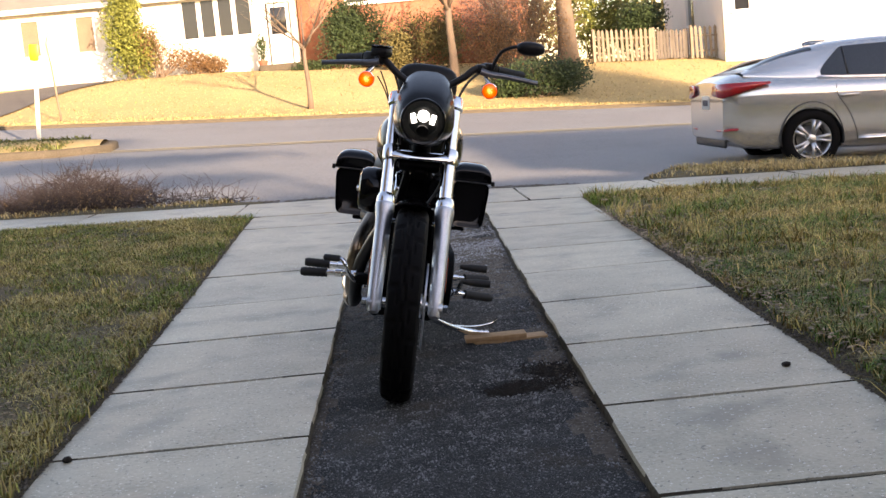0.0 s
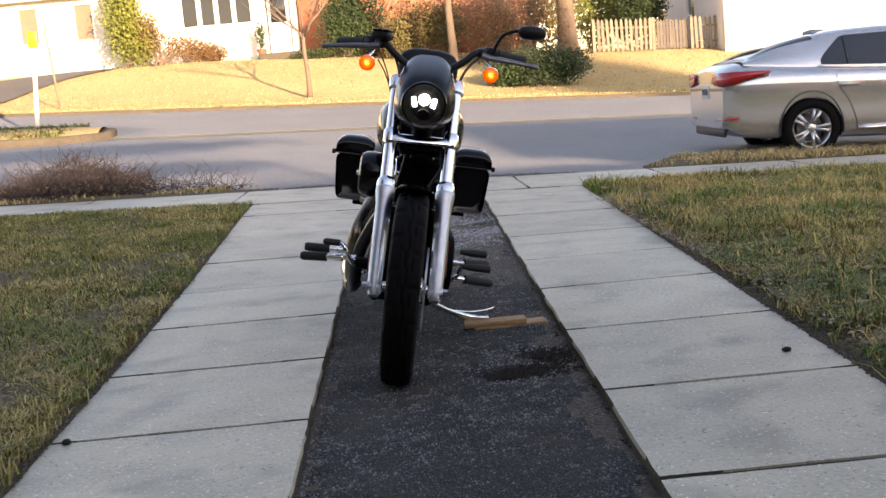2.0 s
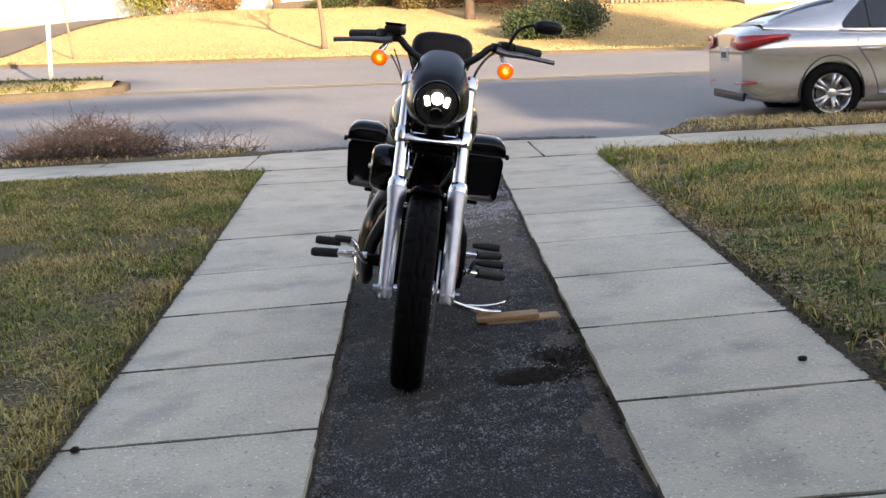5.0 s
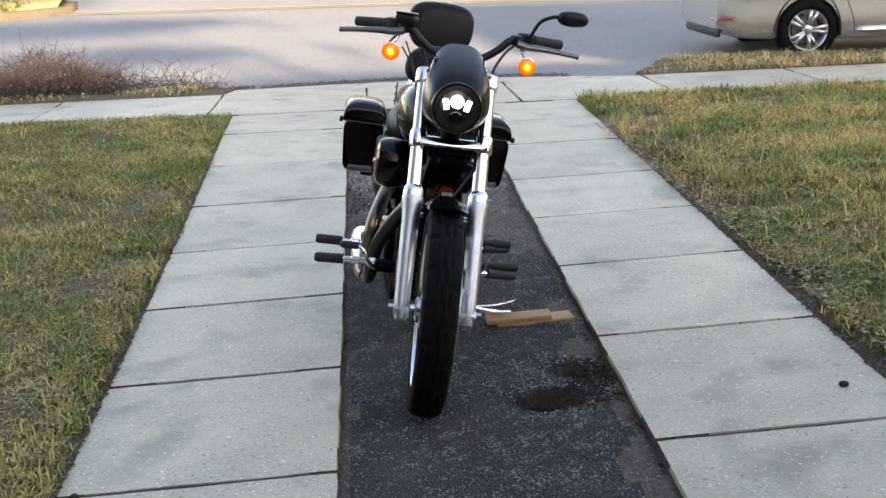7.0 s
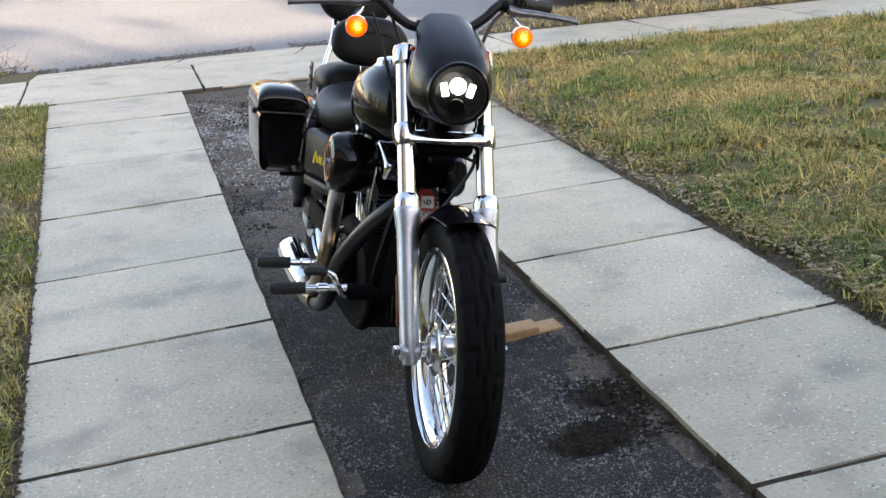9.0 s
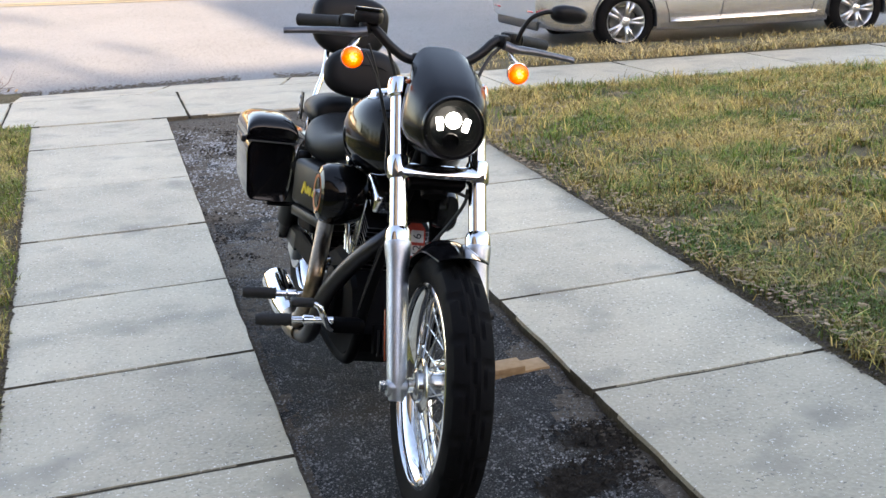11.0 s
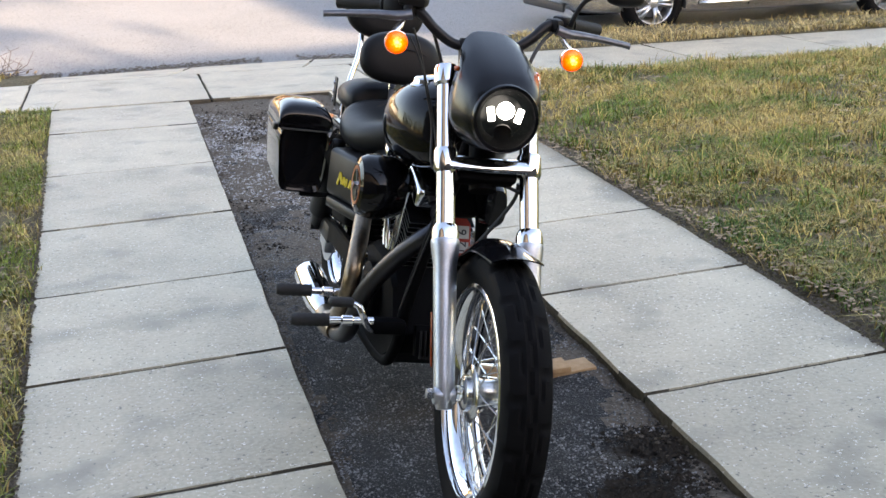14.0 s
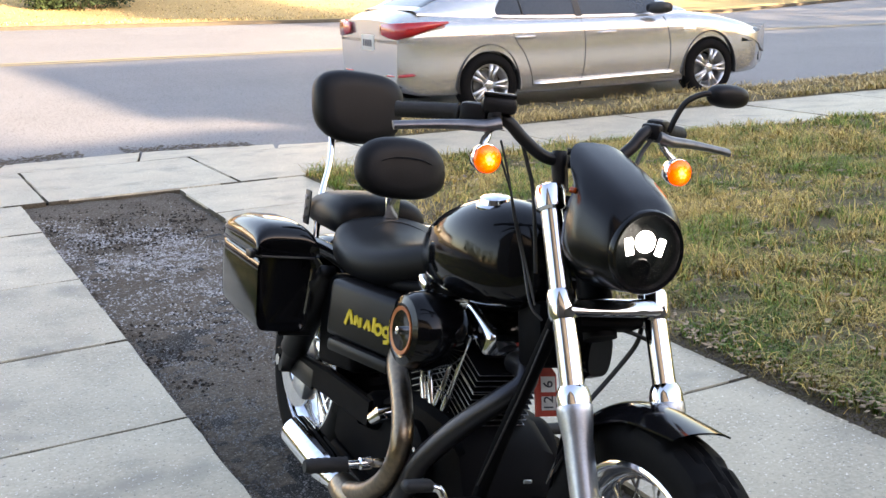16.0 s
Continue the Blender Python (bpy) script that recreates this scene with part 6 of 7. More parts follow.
# -- front fender --
bm = bmesh.new()
rings = []
for k in range(25):
    u = k / 24
    t = radians(100 - 0) - u * radians(92) + radians(8)
    t = radians(105) - u * radians(83)
    R = 0.353 + 0.012 * math.sin(u * math.pi)
    w = 0.066 * (0.92 + 0.08 * min(1, u * 4))
    ring = []
    for j in range(9):
        v = -1 + j / 4
        rr = R - 0.038 * abs(v) ** 2.4 * (0.30 + 0.70 * min(1, u * 2.2)) + 0.014 * max(0, 1 - u * 5) ** 2
        ring.append(Vector((w * v, rr * math.cos(t), 0.335 + rr * math.sin(t))))
    rings.append(ring + [p * 1 + Vector((0, -0.004 * math.cos(t), -0.004 * math.sin(t))) for p in ring[::-1]])
skin(bm, rings)
spart("front_fender", bm, GLOSS, "short gloss black front fender")
for s in (-1, 1):
    bm = bmesh.new()
    tube(bm, [(s * 0.06, 0.17, 0.60), (s * 0.085, 0.165, 0.60)], 0.008, 8)
    spart("fender_bolt", bm, CHROME)

# -- headlamp fairing --
bm = bmesh.new()
LZ, LY = 0.958, 0.150
rings = []
N = 48
for k in range(13):
    u = k / 12
    ring = []
    for j in range(N):
        t = 2 * math.pi * j / N
        c, s = math.cos(t), math.sin(t)
        back = 0.285 + (0.105 * s ** 3 if s > 0 else -0.03 * s * s)
        if s > 0.0:
            back -= 0.02 * math.exp(-((s - 0.55) / 0.16) ** 2)
        y = LY + (back - LY) * u
        e = u ** 0.62
        rx = 0.077 + (0.110 - 0.077) * min(1, e * 1.25) - 0.008 * max(0, u - 0.7)
        rzt = 0.076 + (0.180 - 0.076) * u ** 0.72
        rzb = 0.077 + 0.016 * e
        ring.append(Vector((rx * math.copysign(abs(c) ** (0.62 if s > 0 else 0.85), c), y, LZ + (rzt if s > 0 else rzb) * s)))
    rings.append(ring)
inner = [[Vector((p.x * 0.95, p.y + 0.004, LZ + (p.z - LZ) * 0.95)) for p in r] for r in rings[::-1]]
skin(bm, rings + inner, cap=False)
fairing = spart("headlamp_fairing", bm, SATIN, "satin black headlamp fairing", 60)
M = Matrix.Translation((0, LY, LZ)) @ Matrix.Rotation(radians(90), 4, "X")
bm = bmesh.new()
lathe(bm, [(0.080, -0.012), (0.0815, 0.002), (0.078, 0.008), (0.071, 0.006), (0.068, -0.008)], M, 48, cap=False)
ring = spart("lamp_bezel", bm, GLOSS, "gloss black headlamp ring")
bm = bmesh.new()
lathe(bm, [(0.0001, -0.045), (0.05, -0.04), (0.069, -0.01), (0.0695, -0.006)], M, 40, cap=False)
lampb = spart("headlamp", bm, LAMP_BLACK, "black led headlamp insert")
bm = bmesh.new()
lathe(bm, [(0.0695, -0.004), (0.05, 0.004), (0.025, 0.0075), (0.0001, 0.0085)], M, 40, cap=False)
_l = bpart("lens", bm, LENS, "", lampb)
_l.visible_shadow = False
bm = bmesh.new()
lathe(bm, [(0.0205, -0.014), (0.0205, -0.008), (0.015, -0.003), (0.0001, -0.001)], M @ Matrix.Translation((0, 0.018, 0)), 24, cap=False)
bpart("led_projector", bm, LED, "lit white led projector", lampb)
for s in (-1, 1):
    bm = bmesh.new()
    box(bm, (0.017, 0.006, 0.034), (s * 0.034, LY + 0.010, LZ + 0.008), Matrix.Rotation(radians(s * 14), 3, "Y"), 0.003)
    bpart("led_bar", bm, LED, "lit white led bar", lampb)
bm = bmesh.new()
lathe(bm, [(0.021, -0.02), (0.021, -0.012), (0.019, -0.010), (0.017, -0.016), (0.0001, -0.013)], M @ Matrix.Translation((0, -0.034, 0)), 24, cap=False)
bpart("low_projector", bm, GLOSS, "", lampb)
for s in (-1, 1):
    bm = bmesh.new()
    box(bm, (0.010, 0.016, 0.012), (s * 0.100, 0.275, 1.052), Matrix.Rotation(radians(s * -20), 3, "Z"), 0.004)
    spart("side_marker", bm, AMBER_OFF, "small amber marker")
bm = bmesh.new()
tube(bm, [(-0.05, 0.40, 1.115), (-0.02, 0.385, 1.118), (0.03, 0.385, 1.118), (0.06, 0.40, 1.115)], 0.007, 8)
spart("fairing_bracket", bm, BLACK_METAL)

# -- handlebar --
bm = bmesh.new()
half = [(0.0, 0.435, 1.090), (0.045, 0.435, 1.092), (0.085, 0.437, 1.100), (0.130, 0.444, 1.130), (0.165, 0.456, 1.162), (0.205, 0.480, 1.172), (0.26, 0.520, 1.169), (0.345, 0.585, 1.160)]
pts = [(-x, y, z) for x, y, z in half[:0:-1]] + half
tube(bm, glide(pts, 6), 0.0132, 16)
handlebar = spart("handlebar", bm, BLACK_METAL, "black handlebar with a low rise")
for s in (-1, 1):
    bm = bmesh.new()
    tube(bm, [(s * 0.045, 0.415, 1.03), (s * 0.045, 0.43, 1.075), (s * 0.045, 0.435, 1.10), (s * 0.045, 0.437, 1.112)], [0.016, 0.017, 0.021, 0.016], 14)
    bpart("riser", bm, BLACK_METAL, "", handlebar)
    bm = bmesh.new()
    d = (Vector((s * 0.345, 0.585, 1.160)) - Vector((s * 0.26, 0.520, 1.169))).normalized()
    p = Vector((s * 0.248, 0.511, 1.170))
    q = Vector((s * 0.352, 0.590, 1.160))
    tube(bm, [p.lerp(q, k / 26) for k in range(27)], [0.0195 if k == 0 else (0.0172 if k % 2 else 0.0160) for k in range(26)] + [0.017], 16)
    bpart("grip", bm, GRIP, "ribbed black rubber grip", handlebar)
    # switch housing and control perch
    bm = bmesh.new()
    c = Vector((s * 0.222, 0.492, 1.168))
    t = Matrix.Rotation(radians(s * 37), 3, "Z")
    box(bm, (0.058, 0.042, 0.050), c, t, 0.011)
    sw = bpart("switch_housing", bm, BLACK_METAL, "", handlebar)
    for k in range(2):
        bm = bmesh.new()
        box(bm, (0.012, 0.01, 0.010), c + Vector((s * (-0.012 + 0.02 * k), 0.018, 0.012 - 0.016 * k)), t, 0.003)
        bpart("button", bm, BLACK_TRIM, "", sw)
    bm = bmesh.new()
    box(bm, (0.03, 0.045, 0.036), Vector((s * 0.188, 0.462, 1.166)), t, 0.009)
    perch = bpart("lever_perch", bm, BLACK_METAL, "", handlebar)
    bm = bmesh.new()
    lp0 = [(s * 0.190, 0.438, 1.158), (s * 0.225, 0.440, 1.150), (s * 0.27, 0.452, 1.148), (s * 0.33, 0.462, 1.143), (s * 0.392, 0.470, 1.136), (s * 0.404, 0.472, 1.134)]
    tube(bm, glide(lp0, 5), [0.0155 - 0.006 * min(1, k / 16) for k in range(24)] + [0.0095, 0.0105], 10, squash=0.75)
    bpart("lever", bm, mat("grey lever", (0.17, 0.17, 0.18), rough=0.36, metal=0.9, bump=0) if s < 0 else bpy.data.materials["grey lever"], "grey metal control lever", handlebar)
    # turn signal
    sx, sy, sz = s * 0.228, 0.402, 1.088
    bm = bmesh.new()
    tube(bm, [(s * 0.205, 0.452, 1.150), (s * 0.215, 0.436, 1.125), (sx, 0.428, 1.112), (sx, 0.425, 1.10)], [0.008, 0.007, 0.008, 0.009], 10)
    bpart("signal_stalk", bm, STEEL, "", handlebar)
    bm = bmesh.new()
    SM = Matrix.Translation((sx, sy, sz)) @ Matrix.Rotation(radians(90), 4, "X")
    lathe(bm, [(0.0001, -0.040), (0.016, -0.038), (0.026, -0.026), (0.0295, -0.008), (0.0295, 0.0), (0.027, 0.001)], SM, 28, cap=False)
    sig = spart("turn_signal", bm, CHROME, "chrome turn signal, lit amber")
    bm = bmesh.new()
    lathe(bm, [(0.0285, 0.0), (0.0275, 0.008), (0.021, 0.013), (0.0001, 0.015)], SM, 28, cap=False)
    bpart("lens", bm, AMBER, "lit amber lens", sig)
# master cylinder on the rider's right
bm = bmesh.new()
box(bm, (0.072, 0.052, 0.034), (-0.184, 0.462, 1.192), Matrix.Rotation(radians(-25), 3, "Z"), 0.011)
mc = spart("master_cylinder", bm, BLACK_METAL)
bm = bmesh.new()
box(bm, (0.066, 0.046, 0.010), (-0.184, 0.462, 1.212), Matrix.Rotation(radians(-25), 3, "Z"), 0.003)
bpart("cap", bm, GLOSS, "", mc)
# mirror on the rider's left
bm = bmesh.new()
tube(bm, glide([(0.232, 0.462, 1.168), (0.240, 0.458, 1.20), (0.262, 0.455, 1.238), (0.302, 0.452, 1.258), (0.33, 0.450, 1.258)], 6), 0.0065, 10)
mirror = spart("mirror", bm, BLACK_METAL, "black oval mirror on a curved stalk")
bm = bmesh.new()
rings = []
for k, (q, sc) in enumerate(((-0.020, 0.45), (-0.016, 0.72), (-0.006, 0.93), (0.006, 1.0), (0.012, 0.98))):
    rings.append([Vector((0.366 + 0.053 * sc * math.copysign(abs(math.cos(t)) ** 0.8, math.cos(t)), 0.448 + q, 1.258 + 0.026 * sc * math.copysign(abs(math.sin(t)) ** 0.8, math.sin(t)))) for t in [2 * math.pi * j / 32 for j in range(32)]])
skin(bm, rings)
bpart("housing", bm, BLACK_METAL, "", mirror)
bm = bmesh.new()
skin(bm, [[Vector((0.366 + 0.049 * math.copysign(abs(math.cos(t)) ** 0.8, math.cos(t)), 0.4605 + d, 1.258 + 0.022 * math.copysign(abs(math.sin(t)) ** 0.8, math.sin(t)))) for t in [2 * math.pi * j / 32 for j in range(32)]] for d in (0, 0.002)])
bpart("mirror_glass", bm, CHROME, "", mirror)

# -- cables --
def cable(pts, r=0.0042, name="cable", material=None, steer=False, label=""):
    bm = bmesh.new()
    tube(bm, glide(pts, 7), r, 8)
    return (spart if steer else bpart)(name, bm, material or BLACK_TRIM, label)


cable([(-0.150, 0.452, 1.150), (-0.132, 0.452, 1.125), (-0.112, 0.450, 1.08), (-0.094, 0.445, 1.03), (-0.085, 0.43, 0.95), (-0.08, 0.41, 0.86)], 0.0045, label="black brake hose")
cable([(-0.190, 0.44, 1.10), (-0.165, 0.45, 1.065), (-0.142, 0.45, 1.02), (-0.125, 0.45, 0.967), (-0.106, 0.425, 0.884), (-0.114, 0.36, 0.806), (-0.10, 0.33, 0.78)], 0.0026, label="thin black throttle cable")
cable([(-0.180, 0.45, 1.12), (-0.154, 0.455, 1.065), (-0.135, 0.455, 1.01), (-0.118, 0.452, 0.96), (-0.098, 0.43, 0.884), (-0.09, 0.38, 0.80)], 0.0026, label="thin black throttle cable")
cable([(-0.143, 0.4525, 1.143), (-0.134, 0.4525, 1.128)], 0.0072, "cable_ferrule", CHROME)
cable([(0.185, 0.448, 1.155), (0.15, 0.43, 1.12), (0.12, 0.41, 1.06), (0.10, 0.40, 0.95), (0.08, 0.40, 0.85)], 0.005, label="black clutch cable")
cable([(-0.205, 0.44, 1.14), (-0.225, 0.44, 1.125), (-0.235, 0.428, 1.108), (-0.225, 0.42, 1.10)], 0.003, "wire")
cable([(0.205, 0.44, 1.14), (0.222, 0.43, 1.12), (0.226, 0.424, 1.10)], 0.003, "wire")
cable([(0.02, 0.27, 0.785), (0.07, 0.25, 0.775), (0.112, 0.22, 0.755), (0.122, 0.20, 0.72), (0.126, 0.17, 0.65), (0.122, 0.12, 0.52), (0.10, 0.10, 0.44)], 0.0045, "brake_hose", label="black front brake hose")
cable([(0.085, 0.25, 0.79), (0.085, 0.26, 0.75), (0.06, 0.28, 0.69), (0.02, 0.30, 0.62), (0.0, 0.32, 0.58)], 0.005, "brake_hose", label="black hose below the fork bridge")
cable([(-0.052, 0.375, 0.75), (-0.075, 0.40, 0.62), (-0.10, 0.44, 0.47), (-0.112, 0.47, 0.38)], 0.0026, "brake_pipe", EXHAUST_DARK, label="thin steel line down the frame")
cable([(0.01, 0.27, 0.78), (0.03, 0.265, 0.776)], 0.010, "hose_joint")

# -- tank --
bm = bmesh.new()
TANK = [(0.43, 0.035, 0.865, 0.04), (0.445, 0.075, 0.865, 0.075), (0.48, 0.118, 0.866, 0.103), (0.54, 0.152, 0.866, 0.122), (0.62, 0.168, 0.862, 0.128), (0.70, 0.168, 0.852, 0.122), (0.78, 0.152, 0.838, 0.108), (0.86, 0.122, 0.822, 0.088), (0.92, 0.09, 0.808, 0.066), (0.96, 0.05, 0.80, 0.04), (0.968, 0.02, 0.80, 0.02)]
rings = []
for y, rx, cz, rz in TANK:
    ring = []
    for j in range(40):
        t = 2 * math.pi * j / 40
        c, s = math.cos(t), math.sin(t)
        x = rx * math.copysign(abs(c) ** 0.78, c)
        z = cz + rz * math.copysign(abs(s) ** 0.78, s)
        if s > 0:
            z -= 0.012 * math.exp(-(x / 0.02) ** 2)
        ring.append(Vector((x, y, z)))
    rings.append(ring)
fine = []
for j in range(40):
    fine.append(glide([r[j] for r in rings], 3))
rings = [[fine[j][i] for j in range(40)] for i in range(len(fine[0]))]
skin(bm, rings)
bpart("fuel_tank", bm, GLOSS, "gloss black fuel tank", sharp=60)
for s in (-1, 1):
    bm = bmesh.new()
    M = Matrix.Translation((s * 0.088, 0.60, 0.975)) @ Matrix.Rotation(radians(s * 10), 4, "Y") @ Matrix.Rotation(radians(3), 4, "X")
    lathe(bm, [(0.042, -0.02), (0.043, -0.004), (0.036, 0.001), (0.033, 0.012), (0.028, 0.015), (0.0001, 0.017)], M, 32, cap=False)
    bpart("fuel_cap", bm, CHROME, "polished fuel cap")
bm = bmesh.new()
box(bm, (0.03, 0.34, 0.012), (0, 0.70, 0.962), Matrix.Rotation(radians(-8), 3, "X"), 0.005)
bpart("tank_console", bm, BLACK_METAL)

# -- frame --
for s in (-1, 1):
    bm = bmesh.new()
    tube(bm, glide([(s * 0.02, 0.37, 0.86), (s * 0.04, 0.385, 0.74), (s * 0.075, 0.43, 0.55), (s * 0.095, 0.475, 0.38), (s * 0.10, 0.51, 0.26), (s * 0.105, 0.60, 0.19), (s * 0.11, 0.9, 0.175), (s * 0.115, 1.25, 0.20)], 5), 0.0165, 12)
    bpart("frame_tube", bm, ENGINE, "black frame tube")
    bm = bmesh.new()
    tube(bm, glide([(s * 0.02, 0.42, 0.84), (s * 0.05, 0.7, 0.76), (s * 0.09, 1.0, 0.70), (s * 0.11, 1.3, 0.68), (s * 0.12, 1.62, 0.70), (s * 0.12, 1.85, 0.68)], 5), 0.016, 12)
    bpart("frame_rail", bm, ENGINE)
    bm = bmesh.new()
    skin(bm, [[Vector((s * (0.132 + dx), y, z + dz)) for dx, dz in ((-0.014, -h + 0.006), (-0.008, -h), (0.008, -h), (0.014, -h + 0.006), (0.014, h - 0.006), (0.008, h), (-0.008, h), (-0.014, h - 0.006))] for y, z, h in ((1.00, 0.366, 0.036), (1.30, 0.358, 0.038), (1.52, 0.342, 0.036), (1.64, 0.330, 0.034), (1.71, 0.325, 0.026))])
    bmesh.ops.recalc_face_normals(bm, faces=bm.faces)
    arm = bpart("swingarm", bm, ENGINE)
    bm = bmesh.new()
    lathe(bm, [(0.0001, -0.012), (0.018, -0.012), (0.018, 0.012), (0.0001, 0.012)], along_x(s * 0.152, 1.655, 0.325), 6)
    bpart("axle_nut", bm, STEEL, "", arm)
    # shock
    a, b = Vector((s * 0.155, 1.36, 0.655)), Vector((s * 0.155, 1.59, 0.325))
    bm = bmesh.new()
    tube(bm, [a, a.lerp(b, 0.06), a.lerp(b, 0.10), a.lerp(b, 0.80), a.lerp(b, 0.84), b], [0.024, 0.030, 0.040, 0.041, 0.030, 0.022], 20)
    sh = bpart("shock_absorber", bm, BLACK_METAL, "black rear shock absorber")
    for q in (a, b):
        bm = bmesh.new()
        lathe(bm, [(0.0001, -0.022), (0.016, -0.022), (0.02, -0.016), (0.02, 0.016), (0.016, 0.022), (0.0001, 0.022)], along_x(*q), 16)
        bpart("mount_bolt", bm, BLACK_METAL, "", sh)
bm = bmesh.new()
box(bm, (0.012, 0.20, 0.06), (-0.142, 1.50, 0.335), None, 0.006)
bpart("brake_bracket", bm, BLACK_METAL)
bm = bmesh.new()
box(bm, (0.05, 0.10, 0.075), (-0.115, 1.53, 0.29), Matrix.Rotation(0.2, 3, "X"), 0.014)
bpart("rear_caliper", bm, ALU)

# -- engine --
bm = bmesh.new()
prof = [(0.52, 0.24), (0.50, 0.30), (0.56, 0.42), (0.66, 0.47), (0.86, 0.47), (0.98, 0.42), (1.02, 0.32), (1.12, 0.30), (1.20, 0.36), (1.26, 0.34), (1.27, 0.22), (1.2, 0.18), (0.62, 0.175)]
skin(bm, [[Vector((x, y, 0.31 + (z - 0.31) * k)) for y, z in prof] for x, k in ((-0.115, 0.9), (-0.10, 1.0), (0.10, 1.0), (0.13, 0.9))])
bpart("crankcase", bm, ENGINE, "black engine crankcase")
CRANK = Vector((0, 0.76, 0.36))


def cylinder(ang, name):
    d = Vector((0, -math.sin(ang), math.cos(ang)))
    side = Vector((1, 0, 0))
    fwd = d.cross(side)
    rot = Matrix((side, fwd, d)).transposed()
    bm = bmesh.new()
    tube(bm, [CRANK + d * 0.08, CRANK + d * 0.36], 0.058, 24)
    core = bpart("cylinder", bm, ENGINE, "black finned engine cylinder")
    for k in range(13):
        h = 0.11 + 0.0155 * k
        bm = bmesh.new()
        w = 0.082 if k < 9 else 0.092
        box(bm, (2 * w, 2 * w * 1.02, 0.0056), CRANK + d * h, rot, 0.0015, 1)
        bpart("fin", bm, ENGINE, "", core)
        bm = bmesh.new()
        box(bm, (2 * w + 0.0016, 2 * w * 1.02 + 0.0016, 0.0018), CRANK + d * h, rot)
        bpart("fin_edge", bm, ALU, "thin machined fin edge", core)
    bm = bmesh.new()
    box(bm, (0.17, 0.15, 0.07), CRANK + d * 0.355, rot, 0.02, 3)
    bpart("rocker_box", bm, CHROME, "chrome rocker cover", core)
    for s in (-0.02, 0.02):
        bm = bmesh.new()
        p = CRANK + Vector((-0.088, s * 1.0 - 0.03 * math.sin(ang), 0.06))
        tube(bm, [p, p + d * 0.10, p + d * 0.10, p + d * 0.27], [0.011, 0.011, 0.008, 0.008], 10)
        bpart("pushrod_tube", bm, CHROME, "chrome pushrod tube", core)


cylinder(radians(22.5), "front")
cylinder(radians(-22.5), "rear")
bm = bmesh.new()
lathe(bm, [(0.0001, -0.03), (0.07, -0.03), (0.088, -0.018), (0.09, 0.0), (0.09, 0.02)], along_x(-0.118, 0.77, 0.335), 36)
cam_cover = bpart("cam_cover", bm, ENGINE, "black round engine side cover")
for k in range(5):
    t = 2 * math.pi * k / 5
    bm = bmesh.new()
    lathe(bm, [(0.0001, -0.004), (0.006, -0.004), (0.006, 0.004), (0.0001, 0.004)], along_x(-0.146, 0.77 + 0.068 * math.cos(t), 0.335 + 0.068 * math.sin(t)), 8)
    bpart("bolt", bm, CHROME, "", cam_cover)
bm = bmesh.new()
lathe(bm, [(0.0001, -0.035), (0.04, -0.035), (0.05, -0.02), (0.05, 0.03)], along_x(-0.10, 1.02, 0.37), 28)
bpart("gearbox_cover", bm, ENGINE)
bm = bmesh.new()
tube(bm, [(-0.10, 0.92, 0.40), (-0.145, 0.93, 0.39), (-0.155, 0.95, 0.37)], [0.02, 0.022, 0.016], 12)
bpart("oil_filler", bm, CHROME)
# primary cover on the rider's left
bm = bmesh.new()
rings = []
for x, k in ((0.10, 0.98), (0.165, 1.0), (0.185, 0.93), (0.19, 0.8)):
    r = []
    for j in range(40):
        t = 2 * math.pi * j / 40
        cy = 0.72 if math.cos(t) < 0 else 1.06
        rr = (0.125 if math.cos(t) < 0 else 0.115) * k
        r.append(Vector((x, cy + rr * math.cos(t), 0.33 + rr * math.sin(t))))
    rings.append(r)
skin(bm, rings)
bpart("primary_cover", bm, ENGINE, "black primary drive cover")
# voltage regulator with fins, ahead of the crankcase
bm = bmesh.new()
box(bm, (0.13, 0.03, 0.085), (0, 0.455, 0.30), Matrix.Rotation(-0.35, 3, "X"), 0.006)
reg = bpart("regulator", bm, ENGINE)
for k in range(9):
    bm = bmesh.new()
    box(bm, (0.005, 0.018, 0.075), (-0.052 + 0.013 * k, 0.437, 0.294), Matrix.Rotation(-0.35, 3, "X"), 0.001, 1)
    bpart("fin", bm, BLACK_METAL, "", reg)
bm = bmesh.new()
box(bm, (0.02, 0.006, 0.008), (-0.03, 0.405, 0.41), None, 0.002)
bpart("spark_clip", bm, ALU)
# horn cover hung on the rider's left
bm = bmesh.new()
rings = [oval(0.075, 0.36 + 0.03 * k, 0.70, 0.038 * q, 0.062 * q, 20, 3) for k, q in enumerate((0.75, 0.97, 1.0, 0.9))]
skin(bm, rings)
bpart("horn_cover", bm, GLOSS)
# coil and wiring block behind the fork
bm = bmesh.new()
box(bm, (0.11, 0.10, 0.14), (0, 0.45, 0.72), Matrix.Rotation(-0.3, 3, "X"), 0.02)
bpart("ignition_module", bm, ENGINE)

# -- air cleaner --
bm = bmesh.new()
AC = Vector((-0.146, 0.718, 0.657))
rings = []
for x, ry, rz, sh in ((0.06, 0.075, 0.07, 0.0), (0.03, 0.088, 0.086, 0.0), (-0.02, 0.092, 0.092, 0.0), (-0.05, 0.088, 0.088, 0.0), (-0.068, 0.078, 0.078, 0.0), (-0.074, 0.062, 0.062, 0), (-0.072, 0.058, 0.058, 0)):
    rings.append([AC + Vector((x, ry * math.cos(t) * (1.12 if math.cos(t) < 0 and x > -0.04 else 1), rz * math.sin(t))) for t in [2 * math.pi * j / 36 for j in range(36)]])
skin(bm, rings)
ac = bpart("air_cleaner", bm, GLOSS, "round gloss black air cleaner")
bm = bmesh.new()
